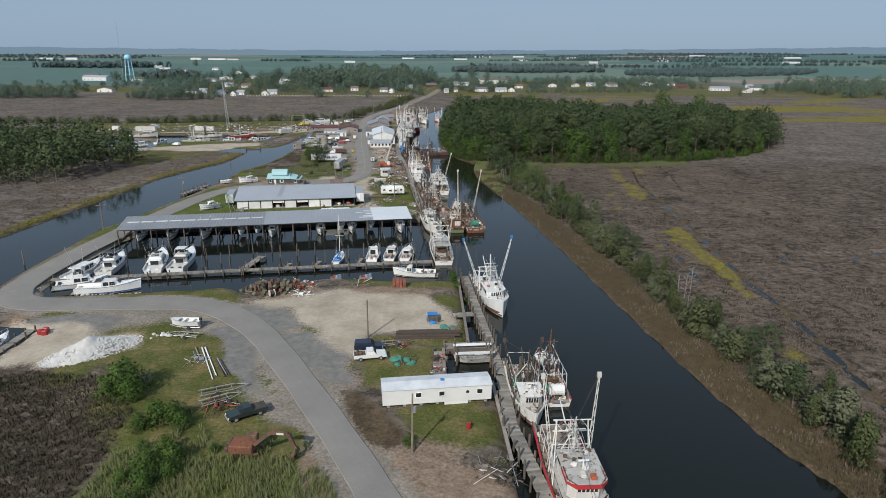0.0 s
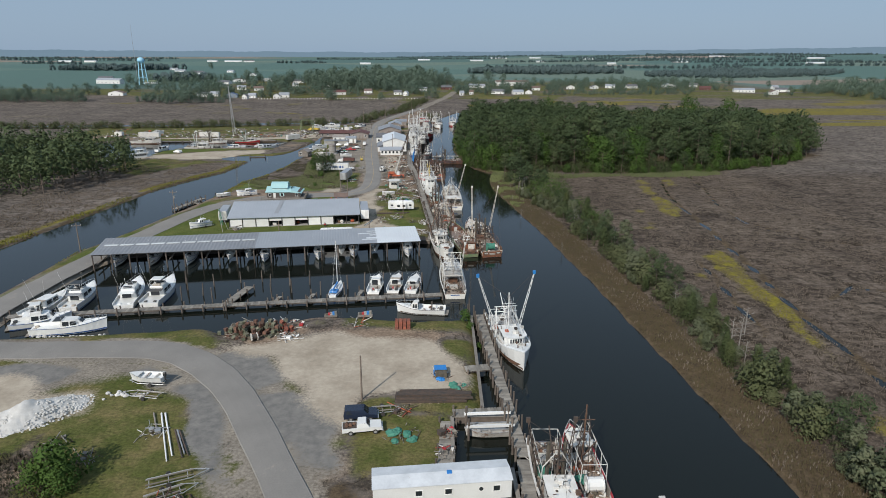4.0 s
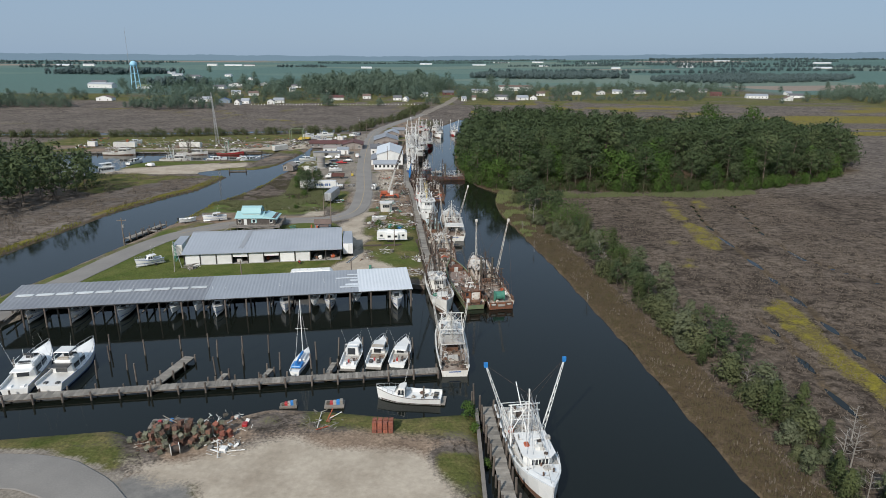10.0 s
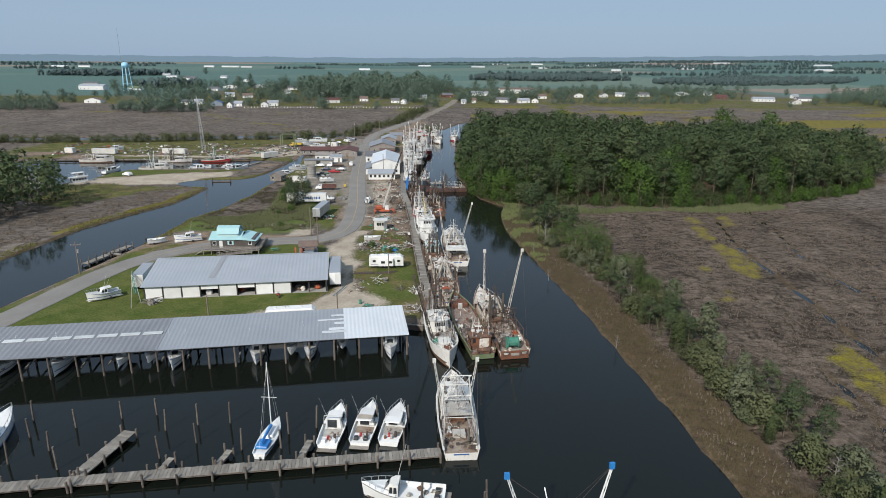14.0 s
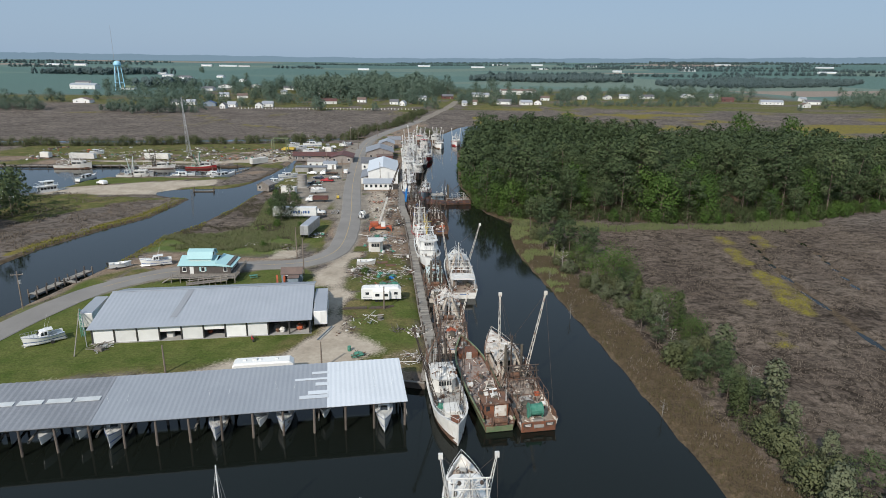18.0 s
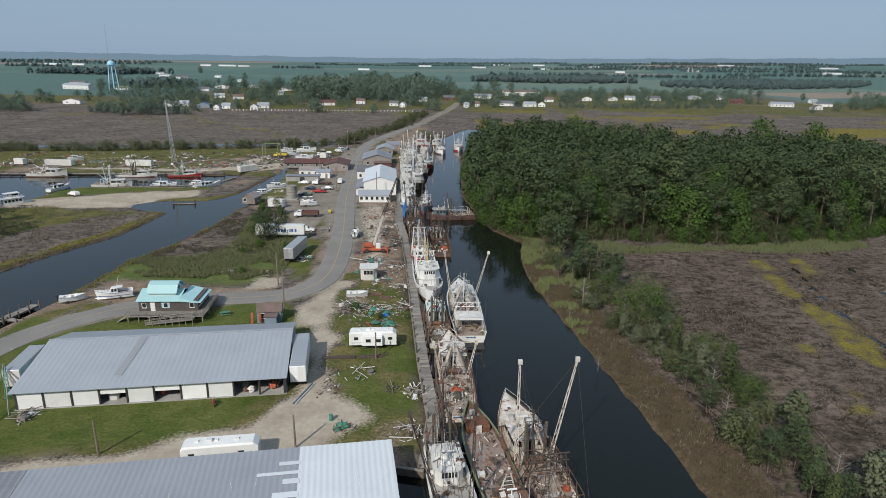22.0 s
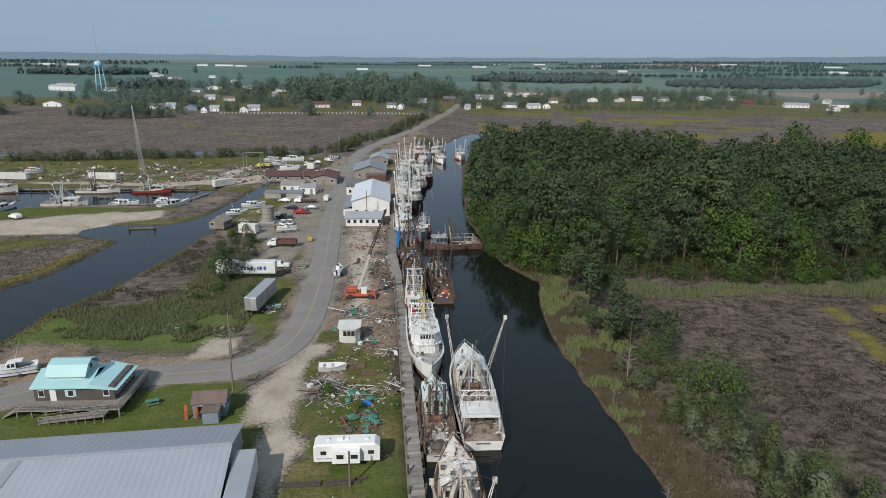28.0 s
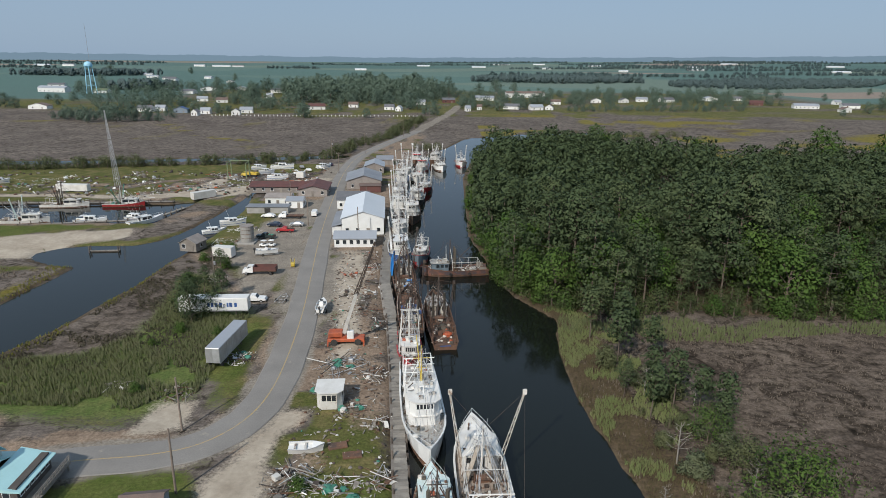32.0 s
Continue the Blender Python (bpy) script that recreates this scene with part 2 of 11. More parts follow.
M = dict(
    white=surface("white paint", (0.70, 0.69, 0.66), (0.54, 0.52, 0.48), 0.35, 0.5, 7, 0.4, stain=(0.42, 0.36, 0.27), stain_at=0.68),
    streaked=surface("white hull paint with rust runs", (0.70, 0.69, 0.66), (0.54, 0.52, 0.47), 0.4, 0.6, 7, 0.5, stain=(0.27, 0.155, 0.085), stain_at=0.60, streak=(1.6, 1.6, 0.35)),
    clean=surface("white gelcoat", (0.79, 0.79, 0.77), (0.68, 0.68, 0.66), 0.3, 0.5, 6, 0.25, bump=0.03),
    rustwhite=surface("rust-streaked white paint", (0.70, 0.67, 0.62), (0.48, 0.42, 0.35), 0.5, 0.7, 6, 0.6, stain=(0.22, 0.10, 0.045), stain_at=0.55),
    rust=surface("rusted steel", (0.18, 0.09, 0.052), (0.075, 0.05, 0.04), 0.55, 0.9, 8, 0.85, bump=0.3, stain=(0.40, 0.34, 0.27), stain_at=0.60),
    deck=surface("worn deck", (0.33, 0.28, 0.23), (0.19, 0.135, 0.10), 0.5, 0.7, 9, 0.8, stain=(0.15, 0.07, 0.04), stain_at=0.55),
    wornsteel=surface("worn brown-grey steel deck", (0.20, 0.165, 0.145), (0.26, 0.215, 0.185), 0.5, 0.8, 8, 0.8, stain=(0.19, 0.085, 0.05), stain_at=0.52),
    litterdeck=surface("bleached deck with rust stains", (0.42, 0.38, 0.33), (0.27, 0.20, 0.15), 0.5, 0.8, 8, 0.8, stain=(0.16, 0.075, 0.045), stain_at=0.53),
    greydeck=surface("grey deck paint", (0.45, 0.44, 0.41), (0.33, 0.31, 0.28), 0.5, 0.6, 8, 0.7, stain=(0.17, 0.11, 0.08), stain_at=0.54),
    red=surface("red paint", (0.42, 0.025, 0.03), (0.30, 0.03, 0.03), 0.4, 0.8, 8, 0.45),
    orange=surface("orange-red machine paint", (0.46, 0.10, 0.035), (0.28, 0.07, 0.035), 0.5, 0.8, 8, 0.6),
    rustorange=surface("rusted orange paint", (0.21, 0.075, 0.035), (0.12, 0.055, 0.035), 0.6, 1.0, 8, 0.8, stain=(0.07, 0.045, 0.03), stain_at=0.55),
    black=surface("black paint", (0.02, 0.022, 0.025), (0.04, 0.04, 0.04), 0.4, 0.8, 8, 0.45),
    dark=surface("dark tarred rigging", (0.045, 0.04, 0.036), (0.09, 0.06, 0.045), 0.5, 1.5, 9, 0.8),
    net=surface("dark netting", (0.06, 0.055, 0.045), (0.12, 0.10, 0.075), 0.5, 2.2, 18, 0.95, bump=0.6),
    rope=surface("bleached netting", (0.42, 0.38, 0.32), (0.30, 0.25, 0.20), 0.5, 2.0, 16, 0.95, bump=0.5),
    greennet=surface("green netting", (0.03, 0.175, 0.12), (0.085, 0.24, 0.18), 0.5, 2.0, 18, 0.9, bump=0.6),
    bluetarp=surface("blue tarpaulin", (0.02, 0.16, 0.48), (0.03, 0.22, 0.55), 0.4, 1.0, 6, 0.4, bump=0.3),
    skyblue=surface("pale blue sheet", (0.16, 0.40, 0.62), (0.2, 0.45, 0.62), 0.4, 1.0, 6, 0.5),
    blue=surface("blue paint", (0.03, 0.10, 0.30), (0.04, 0.08, 0.2), 0.4, 0.8, 8, 0.45),
    steelblue=surface("blue-grey steel paint", (0.16, 0.22, 0.27), (0.11, 0.14, 0.16), 0.5, 0.8, 8, 0.6, stain=(0.2, 0.1, 0.06)),
    navysteel=surface("navy steel plate with rust", (0.045, 0.055, 0.075), (0.14, 0.07, 0.05), 0.55, 0.35, 8, 0.6, stain=(0.19, 0.085, 0.06), stain_at=0.52),
    yellow=surface("yellow paint", (0.62, 0.46, 0.07), (0.5, 0.36, 0.06), 0.4, 0.8, 8, 0.5),
    green=surface("green hull paint", (0.10, 0.17, 0.08), (0.2, 0.2, 0.12), 0.5, 0.8, 8, 0.6, stain=(0.25, 0.13, 0.06), stain_at=0.58),
    greenpaint=surface("green painted timber", (0.05, 0.20, 0.15), (0.06, 0.16, 0.13), 0.4, 0.8, 8, 0.6),
    teal=surface("mint-green metal roofing", (0.37, 0.585, 0.60), (0.33, 0.54, 0.55), 0.4, 0.3, 5, 0.45),
    tealpaint=surface("faded teal paint", (0.48, 0.62, 0.60), (0.6, 0.64, 0.62), 0.5, 0.6, 7, 0.55, stain=(0.35, 0.28, 0.22), stain_at=0.66),
    roofgrey=surface("galvanised roofing", (0.36, 0.38, 0.41), (0.31, 0.33, 0.36), 0.4, 0.12, 3, 0.45, metal=0.15),
    roofmid=surface("replaced roof sheet", (0.315, 0.325, 0.34), (0.28, 0.29, 0.31), 0.4, 0.12, 3, 0.5, metal=0.1),
    roofold=surface("old grey roofing", (0.26, 0.27, 0.29), (0.21, 0.22, 0.24), 0.5, 0.15, 3, 0.55, metal=0.1),
    roofwhite=surface("new white roofing", (0.58, 0.61, 0.64), (0.53, 0.56, 0.59), 0.4, 0.12, 3, 0.4),
    skylight=surface("fibreglass skylight", (0.62, 0.64, 0.64), (0.5, 0.52, 0.52), 0.5, 0.6, 4, 0.4),
    shingle=surface("brown shingle roof", (0.17, 0.12, 0.10), (0.12, 0.09, 0.08), 0.5, 0.5, 8, 0.9),
    redroof=surface("rust-red metal roof", (0.125, 0.048, 0.04), (0.085, 0.042, 0.038), 0.5, 0.4, 6, 0.7),
    darkroof=surface("dark asphalt roof", (0.10, 0.105, 0.115), (0.15, 0.15, 0.16), 0.5, 0.3, 6, 0.9),
    darkwall=surface("weathered shingle wall", (0.10, 0.085, 0.075), (0.07, 0.06, 0.055), 0.5, 0.8, 12, 0.9, bump=0.4),
    greywood=surface("weathered grey timber", (0.26, 0.235, 0.205), (0.18, 0.16, 0.14), 0.5, 0.8, 12, 0.9, bump=0.4, vary=0.22),
    plank=surface("weathered plank", (0.255, 0.235, 0.205), (0.17, 0.155, 0.135), 0.5, 0.7, 10, 0.9, bump=0.3, vary=0.28),
    pile=surface("wet timber pile", (0.14, 0.115, 0.095), (0.08, 0.065, 0.055), 0.5, 1.0, 10, 0.8, vary=0.3),
    pole=surface("utility pole timber", (0.21, 0.17, 0.135), (0.15, 0.12, 0.10), 0.5, 0.6, 10, 0.9),
    bluegrey=surface("blue-grey clapboard", (0.20, 0.25, 0.30), (0.16, 0.2, 0.24), 0.4, 0.7, 8, 0.7),
    glass=surface("dark window glass", (0.02, 0.025, 0.03), (0.03, 0.035, 0.04), 0.4, 0.5, 3, 0.08, bump=0.0),
    # near-black colour holds the darkness of interiors, on doors and columns too
    inside=surface("near-black indoor shade", (0.05, 0.045, 0.04), (0.03, 0.03, 0.03), 0.5, 0.5, 3, 0.9),
    steel=surface("galvanised steel", (0.48, 0.49, 0.50), (0.36, 0.36, 0.36), 0.5, 0.7, 6, 0.45, metal=0.5),
    tyre=surface("tyre rubber", (0.025, 0.025, 0.026), (0.05, 0.045, 0.04), 0.4, 1.2, 9, 0.85),
    concrete=surface("weathered concrete", (0.34, 0.33, 0.31), (0.25, 0.24, 0.22), 0.5, 0.5, 8, 0.9, stain=(0.17, 0.15, 0.12), stain_at=0.64),
    rock=surface("pale crushed rock", (0.58, 0.57, 0.55), (0.45, 0.44, 0.42), 0.5, 0.9, 8, 0.95, vary=0.25),
    pots=surface("wire crab pots", (0.20, 0.10, 0.07), (0.12, 0.08, 0.06), 0.5, 1.2, 16, 0.9, bump=0.6, vary=0.3),
    pots2=surface("red wire pots", (0.30, 0.10, 0.06), (0.20, 0.08, 0.06), 0.5, 1.2, 16, 0.9, bump=0.6, vary=0.3),
    pots3=surface("green-grey wire pots", (0.12, 0.14, 0.09), (0.18, 0.16, 0.12), 0.5, 1.2, 16, 0.9, bump=0.6, vary=0.3),
    bark=surface("pine bark", (0.15, 0.115, 0.09), (0.10, 0.08, 0.065), 0.5, 1.2, 9, 0.95, bump=0.4),
    deadwood=surface("bleached dead wood", (0.27, 0.25, 0.225), (0.19, 0.172, 0.15), 0.5, 1.2, 9, 0.9),
    siding=surface("white siding", (0.74, 0.74, 0.72), (0.64, 0.64, 0.62), 0.4, 0.3, 6, 0.55, vary=0.1),
    wallgrey=surface("grey-brown board wall", (0.27, 0.24, 0.22), (0.2, 0.18, 0.165), 0.5, 0.5, 8, 0.85),
    towerblue=surface("pale blue tank paint", (0.36, 0.66, 0.82), (0.32, 0.60, 0.78), 0.4, 0.2, 4, 0.5),
    roadline=surface("faded yellow line", (0.38, 0.27, 0.11), (0.28, 0.24, 0.18), 0.6, 1.5, 9, 0.8),
)


def leafy(name, a, b, c):
    """Foliage: three greens by clump, slight light passing through."""
    ma = bpy.data.materials.new(name)
    ma.use_nodes = True
    nt = ma.node_tree
    p = nt.nodes["Principled BSDF"]
    p.inputs["Roughness"].default_value = 0.75
    p.inputs["Specular IOR Level"].default_value = 0.15
    isl = nt.nodes.new("ShaderNodeNewGeometry").outputs["Random Per Island"]
    inf = nt.nodes.new("ShaderNodeObjectInfo").outputs["Random"]
    tc = nt.nodes.new("ShaderNodeTexCoord").outputs["Object"]
    no = node(nt, "ShaderNodeTexNoise", Scale=0.17, Detail=4.0)
    nt.links.new(tc, no.inputs["Vector"])
    r = nt.nodes.new("ShaderNodeValToRGB")
    r.color_ramp.elements[0].position, r.color_ramp.elements[1].position = 0.0, 1.0
    r.color_ramp.elements[0].color, r.color_ramp.elements[1].color = (*a, 1), (*c, 1)
    e = r.color_ramp.elements.new(0.5)
    e.color = (*b, 1)
    mix = nt.nodes.new("ShaderNodeMath")
    mix.operation = "MULTIPLY_ADD"
    mix.inputs[1].default_value = 0.26
    nt.links.new(isl, mix.inputs[0])
    m2 = nt.nodes.new("ShaderNodeMath")
    m2.operation = "MULTIPLY_ADD"
    m2.inputs[1].default_value = 0.45
    nt.links.new(inf, m2.inputs[0])
    m3 = nt.nodes.new("ShaderNodeMapRange")
    m3.inputs["From Min"].default_value, m3.inputs["From Max"].default_value, m3.inputs["To Max"].default_value = 0.3, 0.7, 0.34
    nt.links.new(no.outputs["Fac"], m3.inputs["Value"])
    nt.links.new(m3.outputs[0], m2.inputs[2])
    nt.links.new(m2.outputs[0], mix.inputs[2])
    nt.links.new(mix.outputs[0], r.inputs["Fac"])
    nt.links.new(r.outputs["Color"], p.inputs["Base Color"])
    tr = nt.nodes.new("ShaderNodeBsdfTranslucent")
    nt.links.new(r.outputs["Color"], tr.inputs["Color"])
    ad = nt.nodes.new("ShaderNodeMixShader")
    ad.inputs[0].default_value = 0.16
    nt.links.new(p.outputs[0], ad.inputs[1])
    nt.links.new(tr.outputs[0], ad.inputs[2])
    nt.links.new(ad.outputs[0], nt.nodes["Material Output"].inputs["Surface"])
    return ma


LEAF = dict(
    # far and village leaves carry distance haze as pale blue in their colour
    farwood=leafy("haze-blue far foliage", (0.066, 0.100, 0.104), (0.08, 0.116, 0.118), (0.096, 0.132, 0.128)),
    village=leafy("haze-paled village foliage", (0.078, 0.118, 0.092), (0.104, 0.148, 0.112), (0.135, 0.18, 0.13)),
    pine=leafy("pine needles", (0.042, 0.062, 0.029), (0.062, 0.088, 0.040), (0.10, 0.124, 0.056)),
    oak=leafy("broad leaves", (0.045, 0.085, 0.020), (0.065, 0.115, 0.026), (0.09, 0.14, 0.030)),
    shrub=leafy("wax-myrtle leaves", (0.070, 0.086, 0.038), (0.104, 0.118, 0.056), (0.155, 0.160, 0.088)),
    sage=leafy("silvery sage leaves", (0.078, 0.096, 0.050), (0.115, 0.132, 0.074), (0.165, 0.175, 0.112)),
    cedar=leafy("red-cedar foliage", (0.046, 0.064, 0.026), (0.068, 0.088, 0.036), (0.10, 0.115, 0.045)),
    reed=leafy("green reeds", (0.11, 0.155, 0.05), (0.15, 0.185, 0.068), (0.19, 0.19, 0.095)),
    rush=leafy("grey-brown rushes", (0.125, 0.102, 0.082), (0.165, 0.135, 0.108), (0.205, 0.17, 0.136)),
    palereed=leafy("pale grey-green reeds", (0.14, 0.145, 0.08), (0.19, 0.185, 0.115), (0.20, 0.175, 0.115)),
    edge=leafy("grey-green edge grass", (0.09, 0.108, 0.046), (0.13, 0.146, 0.068), (0.152, 0.146, 0.085)),
    sedge=leafy("dark marsh sedge", (0.050, 0.046, 0.031), (0.072, 0.066, 0.044), (0.098, 0.088, 0.062)),
    straw=leafy("straw reeds", (0.062, 0.046, 0.029), (0.095, 0.071, 0.045), (0.088, 0.078, 0.038)),
    gold=leafy("yellow-green marsh grass", (0.13, 0.135, 0.026), (0.175, 0.172, 0.036), (0.18, 0.152, 0.042)),
)

# ---- the plan: water outlines, ground zones, roads ----
CANAL = [(90, -260), (66, -60), (55, 20), (50, 45), (47, 66), (44, 74), (41.5, 89), (38.4, 115), (36, 137), (33.7, 160), (31, 181), (28.4, 203), (25.3, 222),
         (23.3, 236), (21, 250), (18.3, 268), (18.3, 285), (20.5, 300), (12.7, 314), (8.6, 338), (4.6, 365), (5, 423), (6, 467),
         (12, 520), (20, 545), (28, 590), (60, 632), (140, 668), (260, 690), (260, 700), (130, 682), (50, 650), (12, 618), (0, 572),
         (-10, 545), (-19, 505), (-23, 440), (-21, 400), (-19, 350), (-16.8, 318), (-13.8, 298), (-11.2, 275), (-8.6, 247), (-6, 221),
         (-4, 203), (-4.2, 191), (-8.5, 191.4), (-84, 176.6), (-88, 168.7), (-88.5, 141), (-87, 131), (-83, 127.5), (-64, 130),
         (-46, 133), (-41, 130), (-37, 133), (-26, 139), (-16, 138.3), (-6, 136.6), (1, 137.7), (4.9, 138), (5.1, 104), (8.6, 103.5), (8.6, 101.8),
         (0.6, 101.5), (0.4, 90), (8, 90), (8.4, 70), (9.5, 45), (11, 20), (18, -60), (36, -260)]
CREEK = [(-140, -260), (-114, -60), (-105, 20), (-97, 60), (-92, 85), (-82, 95), (-75, 105), (-78, 112.5), (-91, 114.5), (-96.5, 125), (-97.5, 150), (-98.5, 180), (-94, 198),
         (-89.5, 225), (-86, 250), (-84.5, 278), (-80, 291), (-78, 304), (-76, 316), (-75.3, 334), (-74, 350), (-73, 362), (-74, 395), (-78, 420), (-82, 450), (-84, 450), (-80, 425),
         (-79.6, 412), (-80.5, 388), (-83, 366), (-86, 356.5), (-91.6, 350.5), (-104, 350), (-111, 347), (-114.5, 342), (-112, 337), (-103, 332), (-97.2, 331), (-97.6, 319),
         (-99, 301), (-106, 284), (-112, 264), (-115, 235), (-118, 206), (-122, 170), (-130, 120), (-136, 60), (-140, 20), (-150, -60), (-180, -260)]
BASIN = [(-240, 345), (-160, 334), (-151, 371), (-128, 373.3), (-97.5, 374.6), (-95.5, 409), (-105, 403.5), (-133, 404), (-163, 399.5), (-240, 392)]
CHANNEL = [(-330, 478), (-200, 492), (-120, 508), (-66, 520), (-56, 524), (-56, 534), (-66, 532), (-120, 519), (-200, 503), (-330, 488)]
ROAD_A = [(10, -240), (8, -140), (4, -40), (1.5, 20), (-1, 38), (-4.6, 55), (-7.9, 63.3), (-13.2, 74), (-21.2, 88.7), (-29.9, 103.7), (-34.9, 110.8), (-40.6, 116.8), (-46.5, 120.8), (-53.4, 122.6), (-70, 122.2),
          (-79, 121.9), (-85.5, 123.6), (-89.6, 128.5), (-91.4, 137), (-91.2, 155), (-90, 169.5), (-88.2, 186.7), (-86.3, 198.5), (-83.8, 215),
          (-80.2, 228), (-75.5, 236), (-70, 241.8), (-62, 246), (-52, 249), (-42, 250.7), (-36, 253.4), (-32, 259), (-30.3, 267), (-30.5, 280),
          (-32.2, 300), (-35.4, 325), (-38.7, 350), (-42, 380), (-45.7, 420), (-48.3, 450), (-50, 480), (-50, 515), (-46.5, 545), (-38, 590), (-26, 645),
          (-10, 730), (3, 810), (11.8, 884), (24, 990), (40, 1120), (60, 1300)]
SAND_LOT = [(-42, 125.5), (-38, 124), (-33, 124), (-25, 129.5), (-20, 131), (-15.5, 127.5), (-1.5, 126), (2.1, 120.3), (2.6, 112), (-1.5, 107.6), (-8.2, 109), (-13, 107), (-14, 98), (-18, 102), (-24, 109.4), (-30.7, 119.5)]


def near_poly(px, py, poly):
    """Distance to a polygon's edge, positive inside."""
    d = np.full(px.shape, 1e9)
    inside = np.zeros(px.shape, bool)
    n = len(poly)
    for i in range(n):
        (ax, ay), (bx, by) = poly[i], poly[(i + 1) % n]
        ex, ey = bx - ax, by - ay
        t = np.clip(((px - ax) * ex + (py - ay) * ey) / (ex * ex + ey * ey + 1e-9), 0, 1)
        d = np.minimum(d, np.hypot(px - ax - t * ex, py - ay - t * ey))
        if ay != by:
            hit = ((ay > py) != (by > py)) & (px < (bx - ax) * (py - ay) / (by - ay) + ax)
            inside ^= hit
    return np.where(inside, d, -d)


def near_line(px, py, line):
    d = np.full(px.shape, 1e9)
    for (ax, ay), (bx, by) in zip(line, line[1:]):
        ex, ey = bx - ax, by - ay
        t = np.clip(((px - ax) * ex + (py - ay) * ey) / (ex * ex + ey * ey + 1e-9), 0, 1)
        d = np.minimum(d, np.hypot(px - ax - t * ex, py - ay - t * ey))
    return d


def soft(d, w=2.0):
    return np.clip(d / w * 0.5 + 0.5, 0, 1)


def spread(lo, fine_lo, fine_hi, hi, step, grow):
    mid = list(np.arange(fine_lo, fine_hi + 0.01, step))
    up, s = [], step
    while (up[-1] if up else mid[-1]) < hi:
        s *= grow
        up.append((up[-1] if up else mid[-1]) + s)
    down, s = [], step
    while (down[-1] if down else mid[0]) > lo:
        s *= grow
        down.append((down[-1] if down else mid[0]) - s)
    return np.array(down[::-1] + mid + up)


def smooth_noise(px, py, s, seed):
    """Value noise on a lattice of s metres."""
    q = np.random.RandomState(seed).rand(256, 256)
    gx, gy = px / s, py / s
    ix, iy = np.floor(gx).astype(int), np.floor(gy).astype(int)
    fx, fy = gx - ix, gy - iy
    fx, fy = fx * fx * (3 - 2 * fx), fy * fy * (3 - 2 * fy)
    a, b = q[ix % 256, iy % 256], q[(ix + 1) % 256, iy % 256]
    c, d = q[ix % 256, (iy + 1) % 256], q[(ix + 1) % 256, (iy + 1) % 256]
    return (a * (1 - fx) + b * fx) * (1 - fy) + (c * (1 - fx) + d * fx) * fy


def water_depth(px, py):
    return np.maximum.reduce([near_poly(px, py, p) for p in (CANAL, CREEK, BASIN, CHANNEL)])


YARDS = [  # firm ground, kept mown, driven on or built on
    [(-100, 118), (-96, 112), (-74, 113), (-72, 100), (-62, 92), (-45, 76), (-30, 60), (-12, 40), (12, 40), (9, 90), (9, 104), (6, 140), (-90, 140)],
    [(-97, 125), (-97, 200), (-88, 240), (-78, 262), (-40, 258), (-38, 300), (-68, 345), (-72, 365), (-74, 400), (-80, 440), (-120, 470), (-240, 470), (-240, 398),
     (-133, 405), (-96, 408), (-82, 395), (-72, 420), (-56, 505), (-30, 640), (-15, 640), (-20, 540), (-22, 440), (-16, 318), (-3.5, 203), (-3.5, 190), (-90, 176)],
    [(-240, 378), (-137, 374), (-98, 381), (-80, 402), (-84, 388), (-104, 357), (-118, 350), (-150, 318), (-240, 330)]]


DITCHES = [([(91, 282), (85, 256), (83, 240), (81, 211), (78.5, 190), (76.3, 168), (73.6, 150), (72.4, 139), (72, 127), (70.8, 115), (69.5, 104), (67, 88), (63, 60)], 0.52), ([(65.4, 178), (64, 163), (61.8, 146), (60.6, 131)], 0.4),
           ([(108, 300), (104, 270), (97, 240), (96, 215), (104, 196), (118, 190)], 0.36), ([(120, 160), (104, 152), (93, 158), (84, 150)], 0.36)]


def land_height(px, py):
    d = water_depth(px, py)
    yard = np.maximum.reduce([soft(near_poly(px, py, p), 4) for p in YARDS])
    top = 0.42 + 0.55 * yard + (smooth_noise(px, py, 9, 1) - 0.5) * 0.22 * (1 - 0.6 * yard) + (smooth_noise(px, py, 2.6, 2) - 0.5) * 0.16 * (1 - yard)
    slope = np.clip(-d / 1.6, -1, 1)
    z = np.where(slope > 0, np.minimum(top, 0.02 + slope * top), slope * 1.5)
    for line, w in DITCHES:
        run = near_line(px, py, line)
        z = np.minimum(z, np.where(run < 4, (run / (w * (0.35 + 1.2 * smooth_noise(px, py, 11, 15))) - 1) * 0.45, 9))
    return z, d, yard


def far_rise(px, py, z):
    """The country climbs gently beyond the marsh."""
    far = np.clip((py - 640) / 60, 0, 1)
    east = np.maximum(py - 1300, 0) * 0.021 * np.clip(px / np.maximum(py, 1) + 0.08, 0, 0.8)
    return z * (1 - far) + far * (1.0 + np.maximum(py - 600, 0) * 0.0105 + east)


def ground_at(x, y):
    px, py = np.array([float(x)]), np.array([float(y)])
    return float(far_rise(px, py, land_height(px, py)[0])[0])


